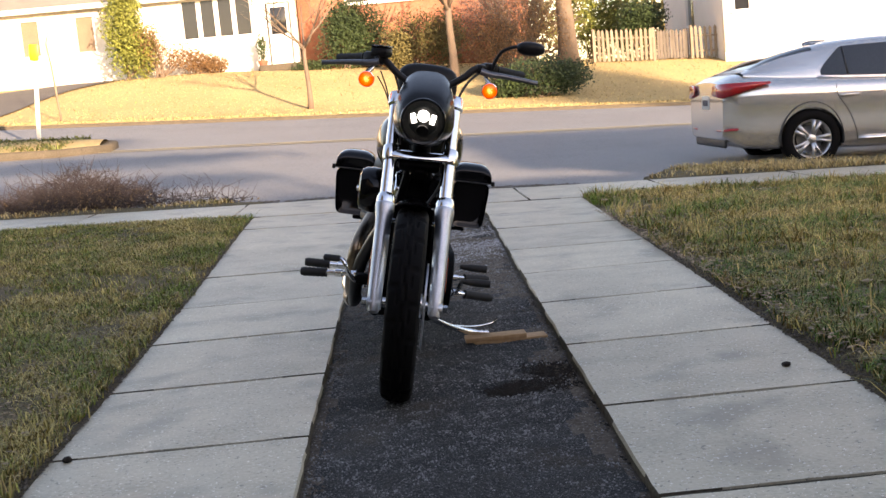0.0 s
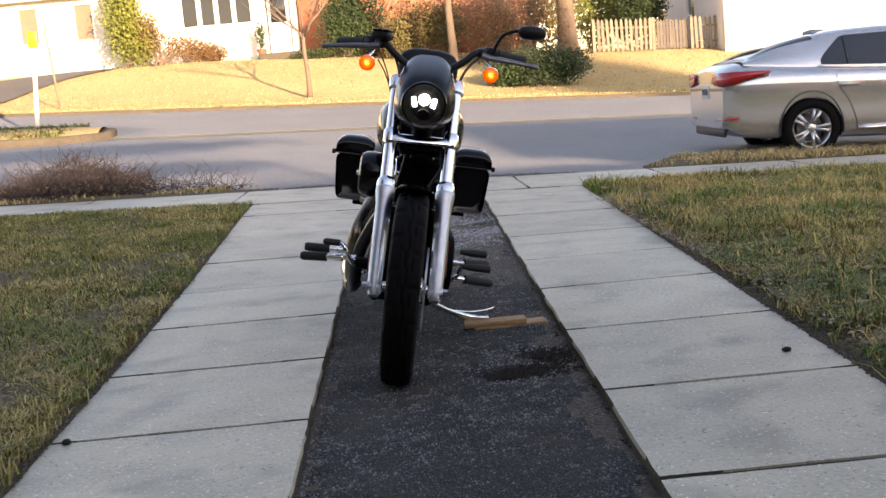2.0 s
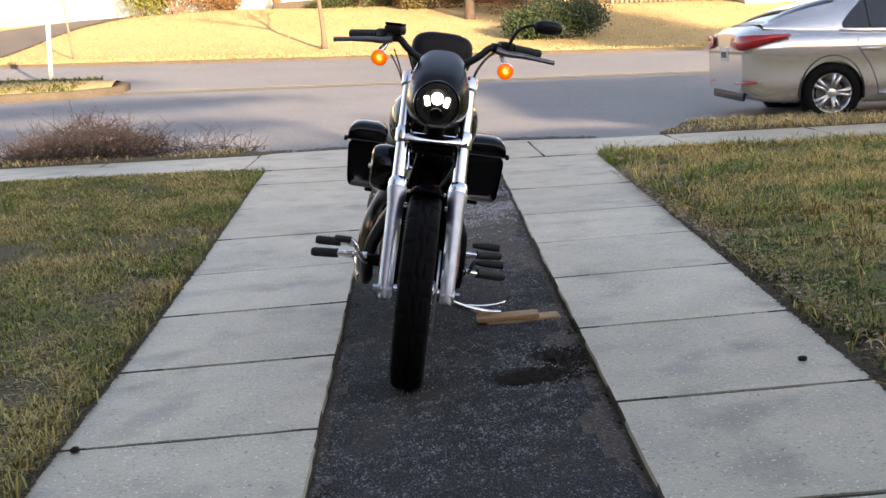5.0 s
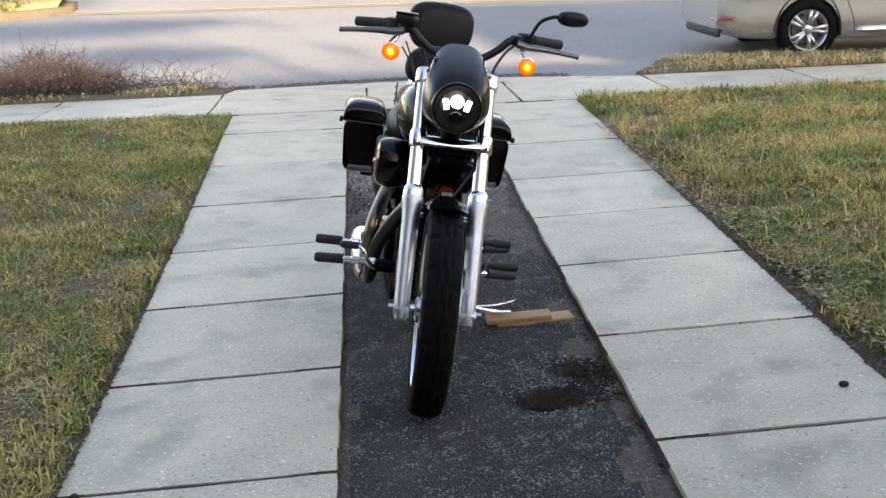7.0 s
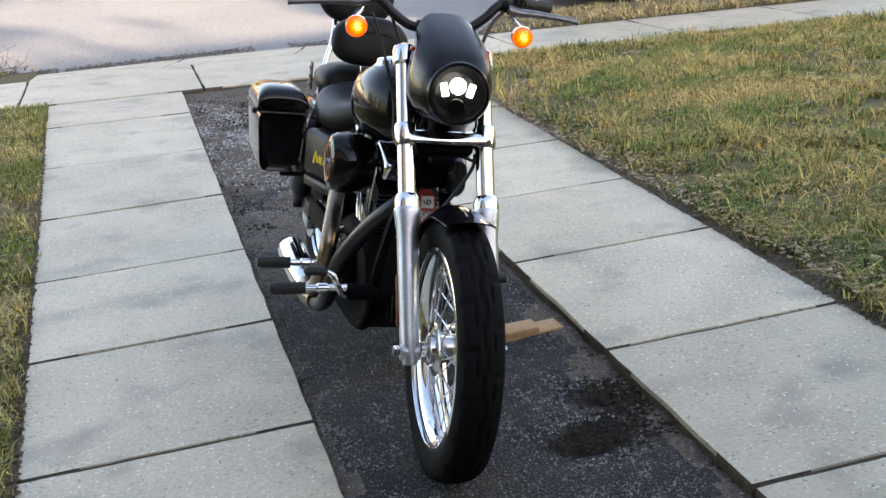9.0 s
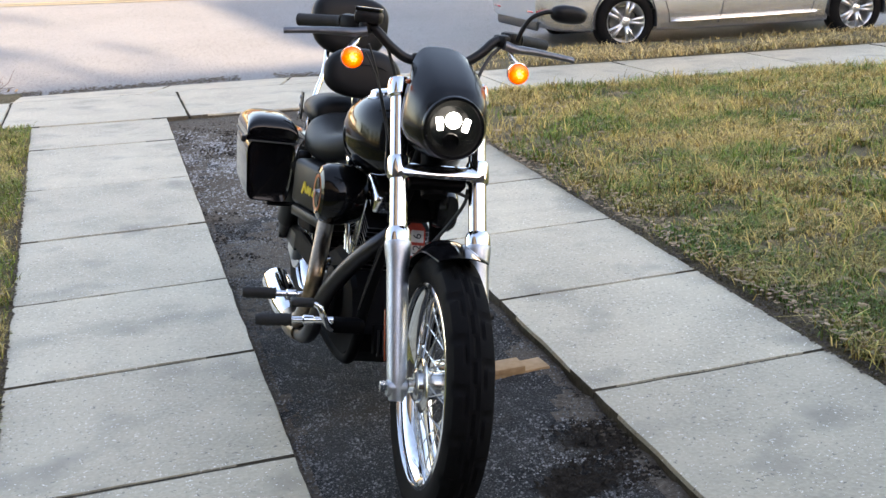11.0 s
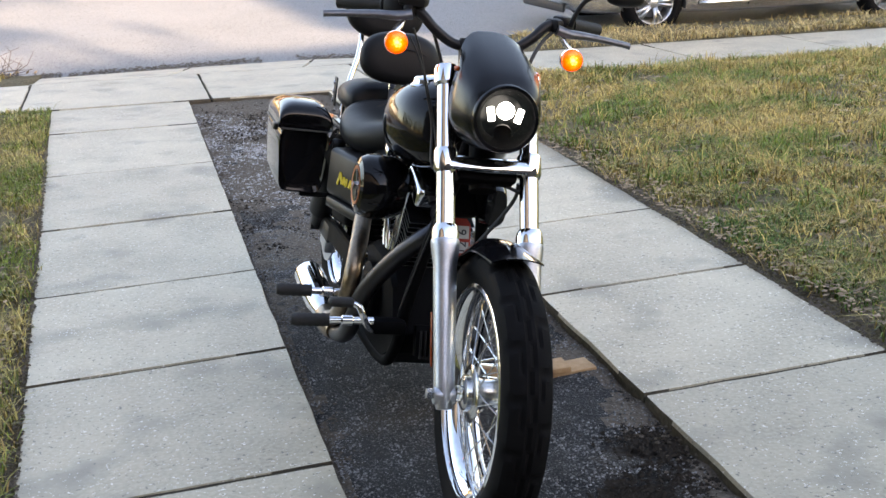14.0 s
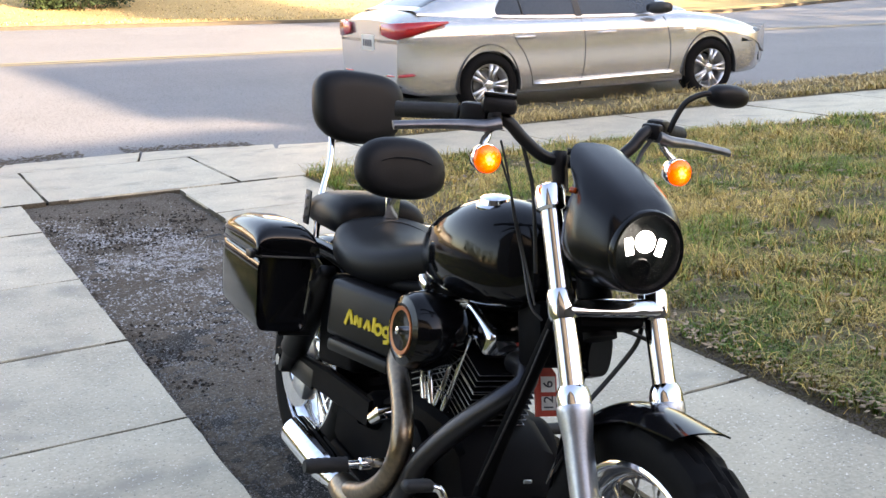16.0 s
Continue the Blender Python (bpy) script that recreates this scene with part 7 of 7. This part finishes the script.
lathe(bm, [(0.046, 0.0), (0.055, -0.0015), (0.055, 0.003), (0.046, 0.003), (0.046, 0.0)], along_x(AC.x - 0.0735, AC.y, AC.z), 36, cap=False)
bpart("ring_decal", bm, ORANGE_RING, "orange ring on the air cleaner", ac)
bm = bmesh.new()
lathe(bm, [(0.0455, 0.0), (0.0455, -0.001), (0.0001, 0.004)], along_x(AC.x - 0.0725, AC.y, AC.z), 30, cap=False)
bpart("disc_plate", bm, GLOSS, "", ac)
bm = bmesh.new()
lathe(bm, [(0.009, 0.004), (0.009, -0.010), (0.0001, -0.012)], along_x(AC.x - 0.0735, AC.y, AC.z), 12, cap=False)
bpart("centre_bolt", bm, CHROME, "", ac)
bm = bmesh.new()
box(bm, (0.05, 0.05, 0.03), (-0.09, 0.86, 0.74), Matrix.Rotation(0.3, 3, "X"), 0.01)
bpart("breather_bracket", bm, CHROME)

# -- battery box with its emblem --
bm = bmesh.new()
box(bm, (0.12, 0.28, 0.15), (-0.104, 1.055, 0.605), None, 0.018, 3)
TURN = dict(cent=Vector((-0.12, 0.98, 0.6)), matrix=Matrix.Rotation(radians(15), 3, "Z"))
bmesh.ops.rotate(bm, verts=bm.verts, **TURN)
bat = bpart("battery_cover", bm, BLACK_METAL, "black side cover with a yellow emblem")
bm = bmesh.new()
box(bm, (0.10, 0.25, 0.035), (-0.122, 1.045, 0.512), None, 0.01, 2)
bmesh.ops.rotate(bm, verts=bm.verts, **TURN)
bpart("cover_plate", bm, BLACK_METAL, "", bat)
# slanted, upright and round strokes in a row
bm = bmesh.new()
def stroke(y0, z0, y1, z1, w=0.010):
    a, b = (Vector((-0.1645, 1.020 + (q - 0.94) * 0.80, 0.596 + (w_ - 0.63) * 0.66)) for q, w_ in ((y0, z0), (y1, z1)))
    d = (b - a).normalized()
    n = Vector((0, -d.z, d.y)) * w / 2
    lift = Vector((-0.003, 0, 0))
    lo = [bm.verts.new(p) for p in (a + n, b + n, b - n, a - n)]
    hi = [bm.verts.new(p.co + lift) for p in lo]
    bm.faces.new(hi)
    for q in range(4):
        bm.faces.new((lo[q], lo[(q + 1) % 4], hi[(q + 1) % 4], hi[q]))
def loop_stroke(cy, cz, r):
    for q in range(12):
        t, u = 2 * math.pi * q / 12, 2 * math.pi * (q + 1) / 12
        stroke(cy + r * math.cos(t), cz + r * 1.15 * math.sin(t), cy + r * math.cos(u), cz + r * 1.15 * math.sin(u), 0.009)
for y0, z0, y1, z1 in ((1.050, 0.602, 1.030, 0.662), (1.030, 0.662, 1.012, 0.612), (0.998, 0.612, 0.998, 0.648), (0.998, 0.648, 0.972, 0.612), (0.972, 0.612, 0.972, 0.648), (0.950, 0.612, 0.936, 0.648), (0.936, 0.648, 0.922, 0.612), (0.905, 0.612, 0.905, 0.668), (0.828, 0.648, 0.828, 0.596), (0.828, 0.596, 0.85, 0.592)):
    stroke(y0, z0, y1, z1)
loop_stroke(0.881, 0.630, 0.016)
loop_stroke(0.842, 0.632, 0.015)
bmesh.ops.rotate(bm, verts=bm.verts, **TURN)
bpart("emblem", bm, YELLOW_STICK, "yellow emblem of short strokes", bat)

# added black filler and strut that close the gap ahead of the rear wheel
bm = bmesh.new()
box(bm, (0.19, 0.25, 0.25), (-0.055, 1.27, 0.54), Matrix.Rotation(radians(-8), 3, "X"), 0.02, 3)
bpart("oil_tank", bm, ENGINE, "black filler block closing the gap by the rear wheel")
for s in (-1, 1):
    bm = bmesh.new()
    tube(bm, glide([(s * 0.128, 1.22, 0.70), (s * 0.132, 1.45, 0.705), (s * 0.13, 1.72, 0.68), (s * 0.12, 1.92, 0.60)], 5), [0.017] * 16, 10, squash=2.0)
    bpart("fender_strut", bm, GLOSS, "black fender strut")

# -- exhaust --
bm = bmesh.new()
front = [(-0.02, 0.54, 0.635), (-0.03, 0.47, 0.635), (-0.052, 0.445, 0.608), (-0.085, 0.468, 0.572), (-0.12, 0.519, 0.514), (-0.15, 0.575, 0.448), (-0.178, 0.625, 0.375), (-0.19, 0.655, 0.30), (-0.192, 0.72, 0.225), (-0.195, 0.82, 0.185), (-0.20, 0.92, 0.18)]
tube(bm, glide(front, 7), 0.0255, 18)
bpart("front_exhaust_pipe", bm, EXHAUST_DARK, "dark heat-tinted exhaust pipe")
bm = bmesh.new()
rear = [(-0.06, 0.90, 0.60), (-0.10, 0.905, 0.585), (-0.15, 0.86, 0.55), (-0.183, 0.745, 0.492), (-0.203, 0.678, 0.435), (-0.21, 0.672, 0.375), (-0.212, 0.71, 0.31), (-0.212, 0.80, 0.243), (-0.21, 0.91, 0.20)]
tube(bm, glide(rear, 7), 0.0255, 18)
bpart("rear_exhaust_pipe", bm, EXHAUST, "golden brown heat-stained exhaust pipe")
bm = bmesh.new()
tube(bm, glide([(-0.20, 0.84, 0.185), (-0.205, 0.92, 0.185), (-0.21, 1.0, 0.20)], 5), [0.028 + 0.012 * math.sin(math.pi * k / 10) for k in range(11)], 18)
bpart("collector", bm, EXHAUST, "browned exhaust collector")
bm = bmesh.new()
mp = [(-0.21, 0.96, 0.194), (-0.212, 1.0, 0.20), (-0.214, 1.05, 0.207), (-0.216, 1.22, 0.221), (-0.217, 1.28, 0.225), (-0.217, 1.282, 0.225)]
tube(bm, mp, [0.028, 0.036, 0.046, 0.049, 0.048, 0.032], 28)
muf = bpart("muffler", bm, CHROME, "short chrome muffler")
bm = bmesh.new()
tube(bm, [(-0.2165, 1.275, 0.225), (-0.217, 1.295, 0.226)], [0.033, 0.03], 20)
bpart("outlet", bm, BLACK_METAL, "", muf)
bm = bmesh.new()
tube(bm, [(-0.21, 1.012, 0.2), (-0.211, 1.03, 0.203)], 0.041, 20)
bpart("muffler_clamp", bm, STEEL, "", muf)

# -- controls at the feet --
def footpeg(a, b, name="footpeg", n=12):
    a, b = Vector(a), Vector(b)
    bm = bmesh.new()
    tube(bm, [a.lerp(b, k / n) for k in range(n + 1)], [0.0165 if k % 2 else 0.0185 for k in range(n)] + [0.014], 14)
    p = bpart(name, bm, GRIP, "black rubber footpeg")
    bm = bmesh.new()
    d = (a - b).normalized()
    tube(bm, [a, a + d * 0.03, a + d * 0.034, a + d * 0.06, a + d * 0.064, a + d * 0.115], [0.010, 0.010, 0.0145, 0.0145, 0.010, 0.012], 12)
    bpart("peg_mount", bm, CHROME, "chrome clevis", p)


footpeg((-0.30, 0.457, 0.345), (-0.397, 0.475, 0.336))
footpeg((-0.305, 0.737, 0.337), (-0.404, 0.74, 0.335))
footpeg((0.25, 0.74, 0.275), (0.365, 0.80, 0.262))
footpeg((0.26, 1.02, 0.30), (0.365, 1.06, 0.30))
bm = bmesh.new()
tube(bm, glide([(-0.19, 0.44, 0.33), (-0.205, 0.42, 0.345), (-0.225, 0.40, 0.378), (-0.238, 0.405, 0.402), (-0.255, 0.412, 0.408)], 5), 0.009, 10)
ped = bpart("brake_pedal", bm, CHROME, "chrome brake pedal arm")
bm = bmesh.new()
box(bm, (0.07, 0.035, 0.024), (-0.282, 0.418, 0.408), None, 0.011, 3)
bpart("pedal_pad", bm, GRIP, "", ped)
bm = bmesh.new()
tube(bm, glide([(0.19, 0.74, 0.275), (0.215, 0.70, 0.29), (0.225, 0.62, 0.34), (0.225, 0.59, 0.345)], 5), 0.009, 10)
shf = bpart("shift_lever", bm, CHROME)
for yy, zz in ((0.585, 0.348), (0.83, 0.372)):
    bm = bmesh.new()
    tube(bm, [(0.225, yy, zz), (0.275, yy + 0.005, zz), (0.335, yy + 0.01, zz)], [0.009, 0.0155, 0.0155], 12)
    bpart("shift_peg", bm, GRIP, "", shf)
bm = bmesh.new()
box(bm, (0.10, 0.05, 0.042), (-0.142, 0.462, 0.335), None, 0.014)
bpart("control_bracket", bm, ENGINE)
# kickstand
bm = bmesh.new()
tube(bm, glide([(0.09, 0.60, 0.21), (0.14, 0.65, 0.172), (0.22, 0.72, 0.136), (0.30, 0.77, 0.117), (0.37, 0.79, 0.117)], 6), [0.013] * 20 + [0.011] * 5, 12, squash=0.8)
bpart("kickstand", bm, CHROME, "chrome kickstand")
bm = bmesh.new()
tube(bm, glide([(0.20, 0.72, 0.145), (0.30, 0.80, 0.135), (0.38, 0.84, 0.150), (0.41, 0.85, 0.175)], 5), 0.004, 8)
bpart("kickstand_tab", bm, STEEL)

# -- seat and backrests --
def pad(name, sections, material, label, n=36, e=2.4, tri=None):
    """A cushion skinned along y: (y, cx, cz, rx, rz)."""
    rr = [oval(cx, y, cz, rx, rz, n, e) for y, cx, cz, rx, rz in sections]
    fine = [glide([r[j] for r in rr], 3) for j in range(n)]
    bmx = bmesh.new()
    skin(bmx, [[fine[j][i] for j in range(n)] for i in range(len(fine[0]))])
    return bpart(name, bmx, material, label, None, 60)


seat = pad("seat", [(0.885, 0, 0.80, 0.03, 0.02), (0.90, 0, 0.795, 0.055, 0.045), (0.96, 0, 0.765, 0.095, 0.062), (1.06, 0, 0.735, 0.15, 0.066), (1.16, 0, 0.725, 0.178, 0.066), (1.26, 0, 0.733, 0.178, 0.07), (1.33, 0, 0.75, 0.16, 0.072), (1.37, 0, 0.76, 0.13, 0.055), (1.385, 0, 0.765, 0.09, 0.03)], LEATHER, "black stitched rider seat")
bm = bmesh.new()
rings = []
for k in range(33):
    t = 2 * math.pi * k / 32
    rings.append((0.118 * math.cos(t), 1.14 + 0.165 * math.sin(t), 0.797 - 0.022 * math.cos(t) ** 2 + 0.018 * abs(math.sin(t)) ** 2 * (1 if math.sin(t) > 0 else 0.55)))
tube(bm, rings, 0.0028, 6)
bpart("seam", bm, LEATHER, "", seat)
pad("pillion_seat", [(1.36, 0, 0.79, 0.10, 0.03), (1.375, 0, 0.80, 0.13, 0.06), (1.45, 0, 0.805, 0.145, 0.068), (1.56, 0, 0.80, 0.138, 0.064), (1.66, 0, 0.79, 0.12, 0.055), (1.70, 0, 0.785, 0.08, 0.035)], LEATHER, "black passenger seat")
bm = bmesh.new()
rings = []
for q, k in ((-0.042, 0.55), (-0.038, 0.78), (-0.026, 0.93), (-0.008, 1.0), (0.014, 0.98), (0.028, 0.85), (0.034, 0.6)):
    ring = []
    for j in range(40):
        t = 2 * math.pi * j / 40
        c, s = math.cos(t), math.sin(t)
        x = 0.133 * k * math.copysign(abs(c) ** 0.80, c) * (1.0 - 0.07 * s)
        z = 0.083 * k * math.copysign(abs(s) ** 0.80, s)
        ring.append(Vector((x, 1.30 + q + 0.20 * z, 0.965 + z)))
    rings.append(ring)
skin(bm, rings)
rb = bpart("rider_backrest", bm, LEATHER, "oval black rider backrest pad", sharp=70)
bm = bmesh.new()
tube(bm, glide([(-0.075, 1.2625, 0.985), (-0.04, 1.259, 0.996), (0.0, 1.258, 0.999), (0.04, 1.259, 0.996), (0.075, 1.2625, 0.985)], 5), 0.0018, 6)
bpart("seam", bm, LEATHER, "", rb)
bm = bmesh.new()
box(bm, (0.042, 0.016, 0.14), (0, 1.325, 0.86), None, 0.004)
bpart("backrest_post", bm, CHROME, "chrome backrest post")
bm = bmesh.new()
rings = []
for q, k in ((-0.048, 0.6), (-0.044, 0.82), (-0.03, 0.95), (-0.008, 1.0), (0.018, 0.99), (0.034, 0.88), (0.04, 0.65)):
    ring = []
    for j in range(40):
        t = 2 * math.pi * j / 40
        c, s = math.cos(t), math.sin(t)
        x = 0.150 * k * math.copysign(abs(c) ** 0.68, c) * (0.95 + 0.10 * s)
        z = 0.108 * k * math.copysign(abs(s) ** 0.68, s)
        ring.append(Vector((0.02 + x, 1.70 + q + 0.18 * z, 1.098 + z)))
    rings.append(ring)
skin(bm, rings)
bpart("passenger_backrest", bm, LEATHER, "tall black passenger backrest pad", sharp=70)
bm = bmesh.new()
tube(bm, glide([(-0.125, 1.55, 0.66), (-0.11, 1.59, 0.78), (-0.088, 1.635, 0.846), (-0.064, 1.665, 0.92), (-0.052, 1.70, 1.0), (-0.052, 1.75, 1.08), (-0.04, 1.76, 1.15), (0.05, 1.76, 1.15), (0.115, 1.74, 1.06), (0.12, 1.715, 0.97), (0.13, 1.66, 0.90), (0.13, 1.62, 0.80), (0.13, 1.58, 0.66)], 6), 0.0095, 10)
bpart("sissy_bar", bm, CHROME, "chrome sissy bar")
for s in (-1, 1):
    bm = bmesh.new()
    box(bm, (0.006, 0.045, 0.10), (s * 0.142, 1.60, 0.80), None, 0.004)
    br = bpart("bracket_plate", bm, BLACK_METAL)
    for k in range(3):
        bm = bmesh.new()
        lathe(bm, [(0.0001, -0.004), (0.007, -0.004), (0.007, 0.004), (0.0001, 0.004)], along_x(s * 0.147, 1.60, 0.77 + 0.03 * k), 10)
        bpart("bolt", bm, CHROME, "", br)
# rear fender
bm = bmesh.new()
rings = []
for k in range(25):
    t = radians(150 - 165 * k / 24)
    R = 0.365
    ring = []
    for j in range(9):
        v = -1 + j / 4
        rr = R - 0.05 * abs(v) ** 3
        ring.append(Vector((0.095 * v, 1.66 - rr * math.cos(t) * 1.0, 0.345 + rr * math.sin(t))))
    rings.append(ring + [p + Vector((0, 0, -0.006)) for p in ring[::-1]])
skin(bm, rings)
bpart("rear_fender", bm, GLOSS, "gloss black rear fender")
bm = bmesh.new()
box(bm, (0.09, 0.05, 0.06), (0, 2.02, 0.52), None, 0.015)
bpart("tail_lamp", bm, TAIL_RED, "red tail lamp")


# -- saddlebags --
def saddlebag(s):
    name = "saddlebag"
    bm = bmesh.new()
    X0, X1 = 0.178, 0.354

    def tub(y, k, low):
        """A cross section that narrows towards its rounded bottom."""
        pts = []
        for j in range(36):
            t = 2 * math.pi * j / 36
            c, q = math.cos(t), math.sin(t)
            z = (low + 0.690) / 2 + (0.690 - low) / 2 * math.copysign(abs(q) ** 0.30, q) * (k if q < 0 else 1)
            taper = 0.016 * (0.690 - z) / (0.690 - low)
            pts.append(Vector((s * ((X0 + X1) / 2 + ((X1 - X0) / 2 - taper) * k * math.copysign(abs(c) ** 0.30, c)), y, z)))
        return pts
    skin(bm, [tub(1.384, 0.86, 0.49), tub(1.374, 0.95, 0.484), tub(1.372, 0.985, 0.481), tub(1.39, 1.0, 0.479), tub(1.56, 1.0, 0.482), tub(1.685, 1.0, 0.488), tub(1.712, 0.985, 0.492), tub(1.725, 0.93, 0.50)])
    b = bpart(name, bm, GLOSS, "gloss black hard saddlebag", sharp=50)
    bm = bmesh.new()

    def cover(y, grow, top):
        pts = []
        for j in range(40):
            t = 2 * math.pi * j / 40
            c, q = math.cos(t), math.sin(t)
            wide = (X1 - X0) / 2 + 0.002 + grow - 0.022 * max(0, q) ** 2
            z = 0.694 + (top - 0.694) * max(0, q) ** 0.5 if q > 0 else 0.694 + 0.004 * q
            back = 0.035 * max(0.0, (z - 0.70) / 0.075) ** 1.5 * (1 if y < 1.45 else 0)
            pts.append(Vector((s * ((X0 + X1) / 2 + wide * math.copysign(abs(c) ** 0.42, c)), y + back, z)))
        return pts
    skin(bm, [cover(1.388, -0.014, 0.715), cover(1.376, -0.006, 0.728), cover(1.370, -0.001, 0.742), cover(1.374, 0.0, 0.756), cover(1.388, 0.0, 0.767), cover(1.42, 0.0, 0.774), cover(1.52, 0.0, 0.776), cover(1.62, 0.0, 0.771), cover(1.68, -0.001, 0.758), cover(1.712, -0.005, 0.742), cover(1.727, -0.014, 0.722)])
    bpart("lid", bm, GLOSS, "gloss black lid", b, 60)
    bm = bmesh.new()
    pts = [(X0 + 0.012, 1.372), (X1 - 0.012, 1.372), (X1 + 0.001, 1.40), (X1 + 0.001, 1.69), (X1 - 0.014, 1.722), (X0, 1.724)]
    tube(bm, [Vector((s * x, y, 0.690)) for x, y in pts], 0.003, 8)
    bpart("lid_seam", bm, BLACK_TRIM, "", b)
    bm = bmesh.new()
    box(bm, (0.016, 0.045, 0.022), (s * (X1 + 0.010), 1.40, 0.692), None, 0.005)
    bpart("latch", bm, BLACK_METAL, "", b)
    bm = bmesh.new()
    tube(bm, [(s * 0.16, 1.42, 0.468), (s * 0.25, 1.42, 0.468), (s * 0.25, 1.64, 0.474), (s * 0.16, 1.66, 0.474)], 0.009, 8)
    bpart("support_rail", bm, BLACK_METAL, "", b)


saddlebag(-1)
saddlebag(1)


# -- sticker with its month and year --
def lettering(text, size, m, material, parent, name, label=""):
    cu = bpy.data.curves.new(name, "FONT")
    cu.body, cu.size, cu.extrude = text, size, 0.0006
    cu.align_x, cu.align_y = "CENTER", "CENTER"
    tmp = new("tmp_text", cu)
    bpy.context.view_layer.update()
    me = bpy.data.meshes.new_from_object(tmp.evaluated_get(bpy.context.evaluated_depsgraph_get()))
    bpy.data.objects.remove(tmp)
    bpy.data.curves.remove(cu)
    me.materials.clear()
    me.materials.append(material)
    ob = new(name, me)
    ob.parent = parent
    ob.matrix_basis = m
    if label:
        ob["label"] = label
    return ob


ST = Matrix.Translation((0.028, 0.475, 0.588)) @ Matrix.Rotation(-RAKE * 0.7, 4, "X")
bm = bmesh.new()
prof = [(-0.027, -0.055), (0.027, -0.055), (0.027, 0.035), (0.012, 0.055), (-0.012, 0.055), (-0.027, 0.035)]
skin(bm, [[ST @ Vector((x, y, z)) for x, z in prof] for y in (-0.003, 0.003)])
tagp = bpart("inspection_tag", bm, RED_STICK, "red and white inspection tag on a plate")
for k, (txt, z, h) in enumerate((("6", 0.014, 0.034), ("12", -0.027, 0.030))):
    bm = bmesh.new()
    p = ST @ Vector((0.004, -0.0045, z))
    box(bm, (0.036, 0.002, h), p, Matrix.Rotation(-RAKE * 0.7, 3, "X"), 0.0)
    bpart("tag_field", bm, WHITE_STICK, "", tagp)
    lettering(txt, 0.034, ST @ Matrix.Translation((0.004, -0.0062, z)) @ Matrix.Rotation(radians(90), 4, "X") @ Matrix.Rotation(radians(90), 4, "Z"), BAR_INK, tagp, "tag_digit")

# ---- small things on the ground ----
def board(x, y, z, yaw, size, label):
    b = thing("board", pose(x, y, z + size[2] / 2, 0, 0, yaw), label, "wooden board", group="boards under the kickstand")
    bm = bmesh.new()
    box(bm, size, (0, 0, 0), None, 0.003, 2)
    part("plank", bm, BOARD, b)
    return b


board(0.42, 4.96, -0.032, 4, (0.30, 0.09, 0.019), "short raw pine board lying under the kickstand foot")
board(0.36, 4.955, -0.013, 1, (0.25, 0.085, 0.019), "short raw pine board on top of another")


def pebble(x, y, r, seed, label):
    bm = bmesh.new()
    rd = random.Random(seed)
    bmesh.ops.create_icosphere(bm, subdivisions=2, radius=r)
    for v in bm.verts:
        v.co *= 1 + 0.25 * noise.noise(v.co * 60 + Vector((seed, 0, 0)))
        v.co.z *= 0.6
    p = tagged(part("pebble", bm, MUD), label, "pebble", group="pebbles on the concrete")
    p.location = (x, y, float(yard_h(x, y)) + r * 0.42)


pebble(1.249, 3.998, 0.016, 1, "small dark lump lying on the concrete slab")
pebble(-1.05, 3.72, 0.016, 2, "small dark clod at the edge of the slab")


def fallen_leaves(n, zone, seed, label, size=0.026):
    rd = random.Random(seed)
    verts, faces = [], []
    for _ in range(n):
        x, y = zone(rd)
        z = float(ground_h(x, y)) + 0.035
        s = size * rd.uniform(0.5, 1.3)
        t = rd.uniform(0, 6.28)
        c, q = math.cos(t), math.sin(t)
        i = len(verts)
        for u, v, w in ((-1, 0, 0.1), (-0.3, 0.45, 0.3), (0.5, 0.35, 0.2), (1, 0, 0.4), (0.4, -0.4, 0.05), (-0.4, -0.4, 0.25)):
            verts.append((x + s * (u * c - v * q), y + s * (u * q + v * c), z + s * w * rd.uniform(0.3, 1)))
        faces.append(tuple(range(i, i + 6)))
    tagged(from_arrays("fallen_leaves", verts, faces, DEAD_LEAF), label, "leaves", kind="stuff")


fallen_leaves(1700, lambda r: (right_out(5) + 0.03 + abs(r.gauss(0, 0.13)), r.uniform(2.5, 9)), 5, "dry brown leaves caught along the lawn edge", 0.014)
fallen_leaves(1500, lambda r: (r.uniform(1.6, 6), r.uniform(3, 10)), 6, "dry brown leaves scattered in the winter grass", 0.03)
fallen_leaves(1000, lambda r: (-1.2 - abs(r.gauss(0, 0.3)), r.uniform(2.5, 9)), 7, "dry brown leaves caught along the lawn edge", 0.012)
